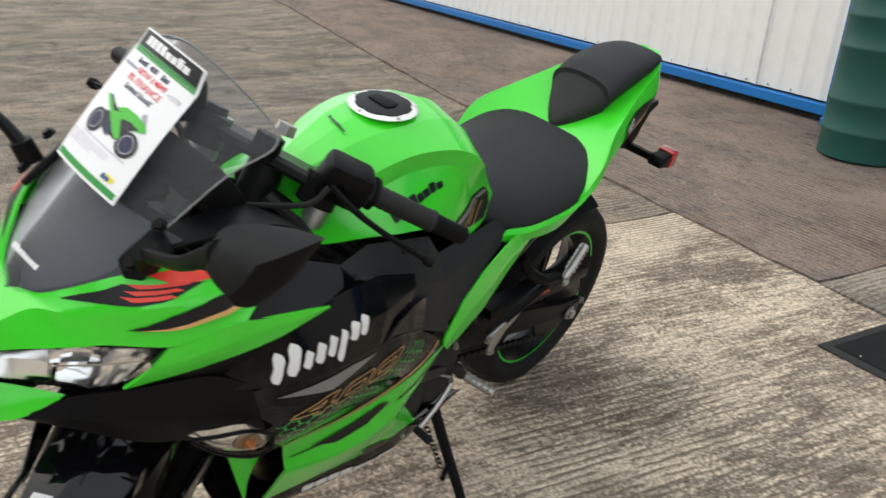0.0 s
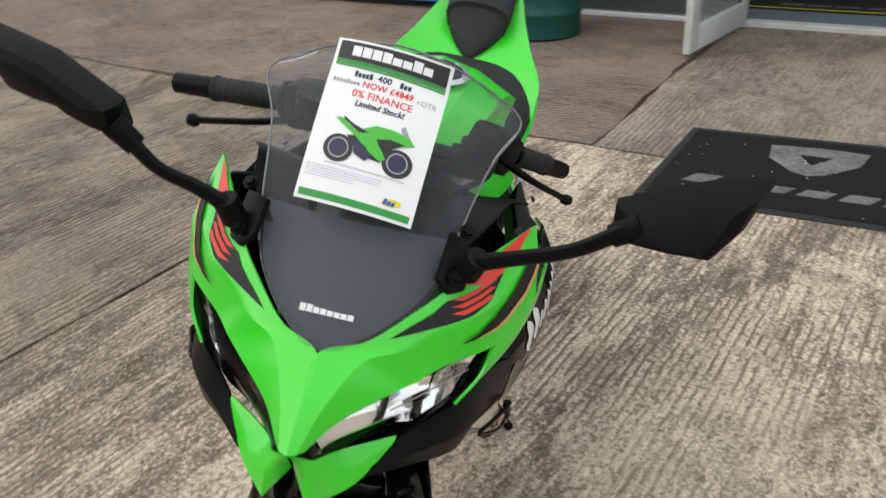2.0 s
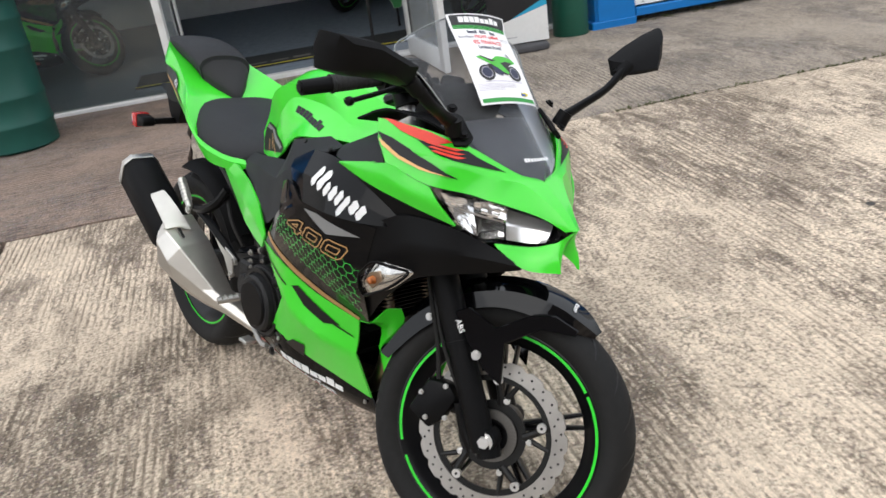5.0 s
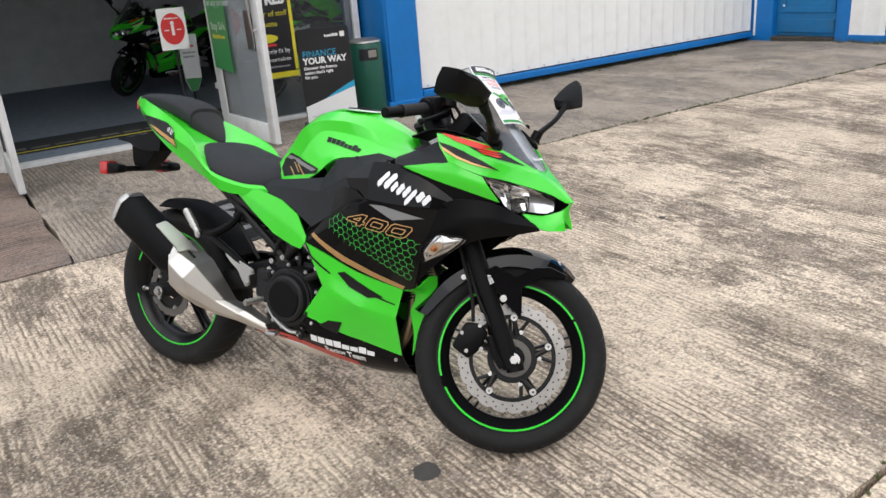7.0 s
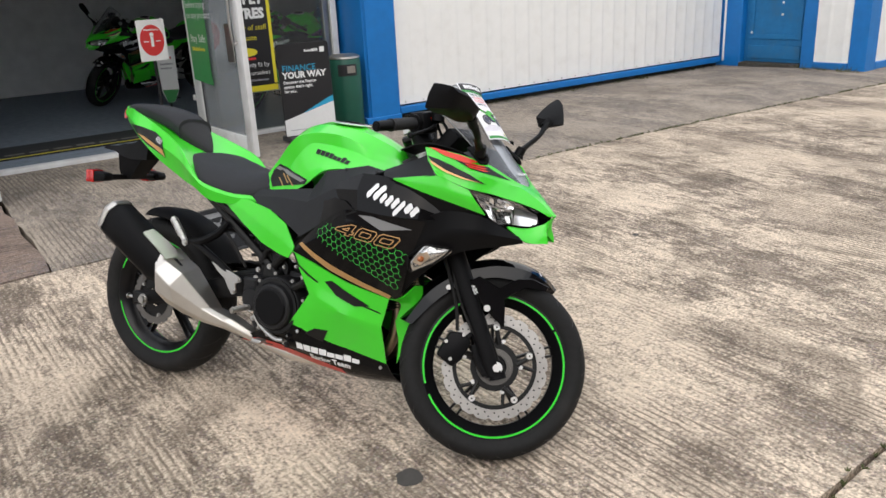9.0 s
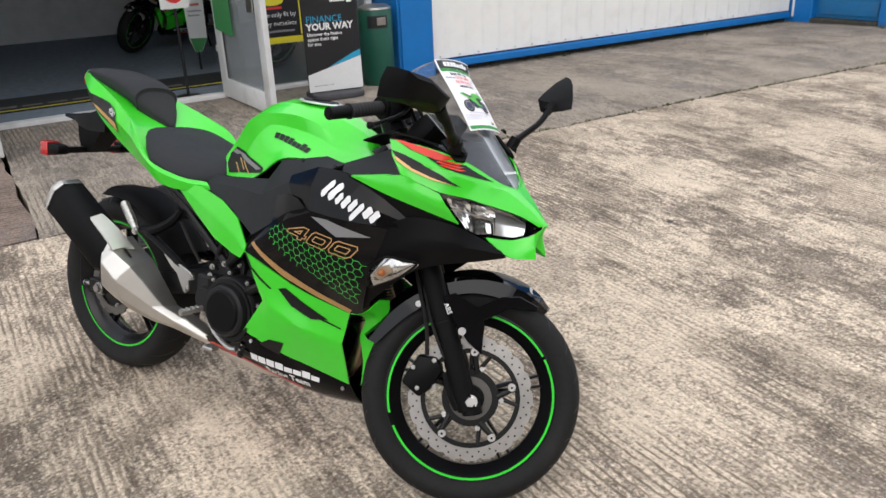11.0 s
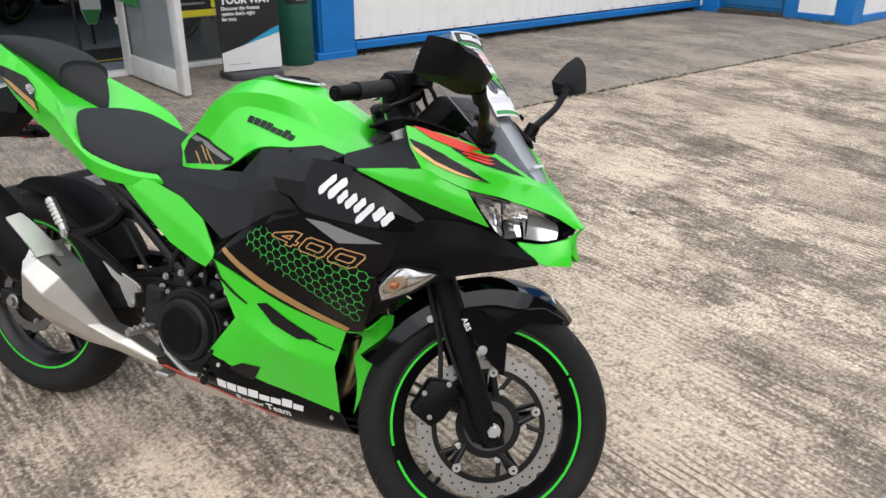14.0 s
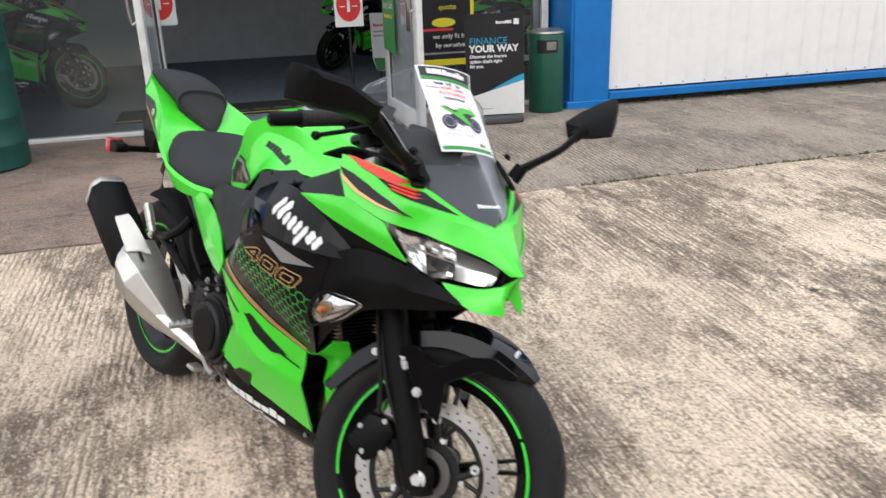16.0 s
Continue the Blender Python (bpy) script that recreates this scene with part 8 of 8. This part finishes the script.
leg = part("side_stand", hose([(0.585, 0.135, 0.285), (0.592, 0.215, 0.195), stand_foot], [0.014, 0.0125, 0.011], 10, 6), M["satin_black"], bike, "black steel side stand")
part("foot_plate", prism([(-0.035, -0.02), (0.02, -0.022), (0.03, 0.0), (0.02, 0.022), (-0.035, 0.018)], -0.005, 0.003, 0.002).moved(Matrix.Translation(stand_foot + Vector((0, 0.004, -0.006))) @ pose(0, 0, 0, LEAN, 0, 0)), M["satin_black"], leg)
part("stand_tang", hose([(0.594, 0.225, 0.180), (0.63, 0.24, 0.185), (0.65, 0.25, 0.19)], 0.006, 8), M["satin_black"], leg)
part("stand_spring", hose([(0.625 + 0.006 * COS(k * 1.1), 0.15 + 0.075 * k / 60 + 0.006 * SIN(k * 1.1), 0.27 - 0.085 * k / 60) for k in range(61)], 0.0018, 5, 0), M["black_metal"], leg, "black coil spring")

# -- handlebars, steered
for s in (-1, 1):
    a, b = (Vector((1.068, -0.140, 0.990)), Vector((0.962, -0.306, 0.930))) if s < 0 else (Vector((1.056, 0.126, 0.986)), Vector((0.970, 0.296, 0.944)))
    way = (b - a).normalized()
    at = lambda t: a + way * t
    L = (b - a).length
    bar = part("handlebar", rod(at(-0.01), at(L), 0.011, None, 14).moved(STEER), M["black_metal"], bike, "black clip-on handlebar")
    c0 = AXLE + AXIS * 0.715 + Vector((-0.012, s * 0.097, 0))
    part("clip_on", rod(c0 - AXIS * 0.02, c0 + AXIS * 0.02, 0.031, None, 20).add(hose([c0, a], 0.014, 10, 3)).moved(STEER), M["satin_black"], bar)
    prof = [(0.0, 0.0), (0.020, 0.0), (0.021, 0.008), (0.0165, 0.010)]
    for k in range(9):
        prof += [(0.0165, 0.016 + k * 0.011), (0.0171, 0.018 + k * 0.011), (0.0171, 0.023 + k * 0.011), (0.0165, 0.025 + k * 0.011)]
    prof += [(0.0185, 0.116), (0.0185, 0.121), (0.0, 0.121)]
    g = lathe(prof, 18).moved(Matrix.Translation(at(L - 0.160)) @ way.to_track_quat("Y", "Z").to_matrix().to_4x4())
    part("grip", g.moved(STEER), M["grip"], bar, "ribbed black rubber grip")
    part("bar_end", rod(at(L - 0.040), at(L + 0.022), 0.0155, 0.0145, 18).add(rod(at(L + 0.022), at(L + 0.026), 0.010, 0.009, 14)).moved(STEER), M["satin_black"], bar)
    frame_m = Matrix.Translation(at(L - 0.190)) @ way.to_track_quat("Y", "Z").to_matrix().to_4x4()
    part("switch_box", box(-0.030, 0.027, -0.044, 0.034, -0.034, 0.031, 0.012, 2).moved(STEER @ frame_m), M["satin_black"], bar, "black switch housing")
    part("flange", rod(at(L - 0.146), at(L - 0.152), 0.026, None, 20).moved(STEER), M["satin_black"], bar)
    part("switch_button", box(-0.030, -0.022, -0.014, 0.000, 0.002, 0.014, 0.002).moved(STEER @ frame_m), M["decal_red" if s < 0 else "decal_grey"], bar)
    bolt(frame_m @ Vector((0.0, 0.0, 0.026)), (0, 0, 1), 0.005, 0.004, "switch_screw", "bolt", bar, STEER)
    part("lever_perch", hose([at(L - 0.205), at(L - 0.20) + Vector((0.028, 0, 0.0))], 0.015, 10, 2).moved(STEER), M["satin_black"], bar)
    tip = at(L - 0.008) + Vector((0.078, 0, -0.018))
    part("lever", hose([at(L - 0.205) + Vector((0.030, 0, 0)), at(L - 0.16) + Vector((0.052, 0, -0.004)), at(L - 0.10) + Vector((0.068, 0, -0.010)), tip], [0.009, 0.0075, 0.0065, 0.0065], 8, 6, 0.7).add(
        lathe([(0, -0.010), (0.007, -0.008), (0.0095, 0), (0.007, 0.008), (0, 0.010)], 12).moved(Matrix.Translation(tip))).moved(STEER), M["satin_black"], bar, "black hand lever")
    part("control_cable", hose([at(L - 0.205) + Vector((0.035, 0, 0.0)), Vector((1.12, s * 0.10, 0.960)), Vector((1.155, s * 0.02, 0.93)), Vector((1.11, -s * 0.05, 0.86))], 0.0045, 8).moved(STEER), M["rubber"], bar)
part("fluid_reservoir", lathe([(0, -0.012), (0.019, -0.012), (0.020, 0.008), (0.022, 0.008), (0.022, 0.015), (0, 0.015)], 22).moved(STEER @ Matrix.Translation((1.106, -0.168, 1.000)) @ pose(0, 0, 0, 90)), M["satin_black"], bike, "black brake fluid reservoir")
part("brake_hose", hose([(1.118, -0.150, 0.996), (1.136, -0.136, 0.968), (1.130, -0.112, 0.925), (1.105, -0.090, 0.880)], 0.0045, 8).moved(STEER), M["rubber"], bike, "black brake hose")
part("ignition_switch", rod(AXLE + AXIS * 0.73 + Vector((0.005, 0, 0)), AXLE + AXIS * 0.765 + Vector((0.005, 0, 0)), 0.022, None, 18).moved(STEER), M["satin_black"], bike)
part("wiring_loom", hose([(1.10, 0.08, 0.93), (1.07, 0.12, 0.90), (1.04, 0.13, 0.86), (0.99, 0.12, 0.82)], 0.009, 8), M["rubber"], bike)
part("wiring_loom", hose([(1.12, -0.06, 0.93), (1.08, -0.10, 0.89), (1.05, -0.12, 0.85)], 0.008, 8), M["rubber"], bike)

# ---- the price sheet on the screen ----
cs = [Vector((1.192, -0.070, 1.128)), Vector((1.196, 0.074, 1.118)), Vector((1.318, -0.074, 0.972)), Vector((1.322, 0.068, 0.966))]


def paper_at(x, y):
    """x from 0 to 1 across, y from 0 at the bottom to 1 at the top; the sheet bows a little."""
    p = (cs[2] * (1 - x) + cs[3] * x) * (1 - y) + (cs[0] * (1 - x) + cs[1] * x) * y
    bow = 0.010 * (1 - (2 * x - 1) ** 2) + 0.004 * SIN(PI * y) - 0.002
    curl = 0.010 * max(0, y - 0.85) / 0.15 * (0.3 + x)
    return p + Vector((0.77, 0, 0.64)) * (0.006 + bow + curl)


sheet_t = thing("price_sheet", "white printed price sheet with green stripes fixed to the windscreen", "price sheet", BIKE_POSE)
pg = Geo()
n = 14
for layer in (0, 1):
    for i in range(n + 1):
        for j in range(n + 1):
            pg.v.append(paper_at(i / n, j / n) - Vector((0.77, 0, 0.64)) * 0.0006 * layer)
w = n + 1
for i in range(n):
    for j in range(n):
        q = (i * w + j, (i + 1) * w + j, (i + 1) * w + j + 1, i * w + j + 1)
        pg.f += [q, tuple(k + w * w for k in q[::-1])]
part("paper", pg, M["paper"], sheet_t, "white paper", 60)


def ink(name, g, mat, lift=0.0007, label=""):
    """g is drawn on a page 1 wide and 1.42 high, origin at its lower left corner."""
    bm = bmesh.new()
    vs = [bm.verts.new(p) for p in g.v]
    for f in g.f:
        try:
            bm.faces.new([vs[i] for i in f])
        except ValueError:
            pass
    for axis, hi in ((0, 1.0), (1, 1.42)):
        for k in range(1, 12):
            c = hi * k / 12
            bmesh.ops.bisect_plane(bm, geom=bm.verts[:] + bm.edges[:] + bm.faces[:], plane_co=(c, c, 0), plane_no=(axis == 0, axis == 1, 0))
    bmesh.ops.triangulate(bm, faces=[f for f in bm.faces if len(f.verts) > 4])
    h = from_bm(bm).mapped(lambda p: paper_at(p.x, p.y / 1.42) + Vector((0.77, 0, 0.64)) * lift)
    h.f = [f if (h.v[f[1]] - h.v[f[0]]).cross(h.v[f[2]] - h.v[f[0]]).x > 0 else f[::-1] for f in h.f]
    return part(name, h, M[mat], sheet_t, label, 0)


def page(g, x, y):
    return g.moved(Matrix.Translation((x, y, 0)))


M |= {"ink_black": material("black_toner", (0.02, 0.02, 0.022), 0.5), "ink_green": material("green_toner", (0.03, 0.30, 0.05), 0.5), "ink_red": material("red_toner", (0.75, 0.02, 0.03), 0.5),
      "ink_navy": material("navy_toner", (0.025, 0.03, 0.07), 0.5), "ink_pale": material("pale_grey_toner", (0.38, 0.37, 0.42), 0.5), "ink_lilac": material("pale_lilac_toner", (0.62, 0.58, 0.68), 0.5), "ink_yellow": material("yellow_toner", (0.85, 0.72, 0.04), 0.5), "ink_blue": material("blue_toner", (0.02, 0.10, 0.42), 0.5),
      "ink_lime": material("lime_toner", (0.08, 0.50, 0.05), 0.5)}
ink("black_band", rect(0.03, 0.97, 1.245, 1.40), "ink_black")
ink("maker_mark", page(bars(8, 0.70, 0.085, 0.12, 0, 11), 0.50, 1.325), "paper", 0.0011)
for low, high in ((1.185, 1.205), (1.208, 1.224), (1.227, 1.243)):
    ink("green_band", rect(0.03, 0.97, low, high), "ink_green")
ink("model_mark", page(bars(5, 0.16, 0.052, 0.2, 0, 3), 0.30, 1.135), "ink_navy")
ink("lettering", page(letters("400", 0.078, "LEFT", 0, 0.002), 0.42, 1.135), "ink_navy")
ink("model_mark", page(bars(3, 0.10, 0.052, 0.2, 0, 8), 0.66, 1.135), "ink_navy")
ink("old_price", page(bars(8, 0.24, 0.036, 0.2, 0, 5), 0.17, 1.055), "ink_pale")
ink("lettering", page(letters("NOW \u00a34849", 0.080, "CENTER", 0, 0.001), 0.525, 1.055), "ink_red")
ink("lettering", page(letters("+OTR", 0.066, "CENTER"), 0.855, 1.04), "ink_pale")
ink("lettering", page(letters("0% FINANCE", 0.092, "CENTER", 0, 0.0005), 0.50, 0.962), "ink_red")
ink("lettering", page(letters("Limited Stock!", 0.072, "CENTER", 0.15, 0.002), 0.50, 0.880), "ink_navy")
for cx in (0.26, 0.76):
    ink("pictured_wheel", page(disc(0.125, 30).moved(Matrix.Diagonal((1, 0.95, 1, 1))), cx, 0.475), "ink_black", 0.0009)
    ink("pictured_rim", page(disc(0.088, 26), cx, 0.478), "ink_pale", 0.0011)
    ink("pictured_hub", page(disc(0.076, 22), cx, 0.478), "ink_navy", 0.0013)
ink("pictured_body", Geo([(x, y, 0) for x, y in ((0.30, 0.60), (0.44, 0.46), (0.62, 0.44), (0.70, 0.56), (0.66, 0.64), (0.45, 0.62))], [(0, 1, 2, 3, 4, 5)]), "ink_black", 0.0009)
ink("pictured_fairing", Geo([(x, y, 0) for x, y in ((0.22, 0.735), (0.17, 0.725), (0.38, 0.60), (0.52, 0.50), (0.62, 0.45), (0.66, 0.48), (0.60, 0.56), (0.76, 0.62), (0.86, 0.66), (0.80, 0.72), (0.66, 0.74), (0.52, 0.735), (0.40, 0.67))], [tuple(range(13))]), "ink_lime", 0.0012)
ink("pictured_panel", sheet([(0.545, 0.625), (0.66, 0.655), (0.78, 0.645), (0.70, 0.585), (0.60, 0.555)]), "ink_black", 0.0014)
ink("pictured_engine", sheet([(0.36, 0.585), (0.47, 0.545), (0.545, 0.475), (0.50, 0.42), (0.40, 0.46)]), "ink_navy", 0.0014)
ink("pictured_seat", sheet([(0.24, 0.75), (0.34, 0.70), (0.48, 0.66), (0.40, 0.64), (0.24, 0.73)]), "ink_black", 0.0014)
ink("pictured_screen", sheet([(0.74, 0.73), (0.80, 0.72), (0.745, 0.80), (0.715, 0.77)]), "ink_pale", 0.0014)
ink("ground_line", rect(0.18, 0.86, 0.335, 0.347), "ink_lilac")
for k in range(5):
    ink("small_print", page(bars(26, 0.64 if k < 3 else 0.42, 0.011, 0.25, 0, k), 0.36 if k < 3 else 0.25, 0.300 - 0.022 * k), "ink_lilac")
ink("badge", page(disc(0.075, 24, 0, 1.1, 0.42).moved(pose(0, 0, 0, 0, 0, 8)), 0.80, 0.150), "ink_yellow")
ink("badge_letters", page(bars(3, 0.10, 0.05, 0.15, 0.2, 2), 0.785, 0.150), "ink_blue", 0.0011)
ink("green_band", rect(0.03, 0.97, 0.028, 0.088), "ink_green")

# ---- stock behind the shop glass ----
for s_, e_, turn in ((3.85, 4.75, 180), (4.1, 6.1, 186), (-2.25, 5.1, 8), (-2.6, 6.4, 14), (3.0, 7.2, 190)):
    other = copy_thing(bike, SITE @ pose(s_, e_, ZB + 0.02, 0, 0, turn) @ pose(0, 0, 0, -12))
    tagged(other, "green sports motorcycle parked inside the dim shop", "motorcycle", "motorcycles in the shop")
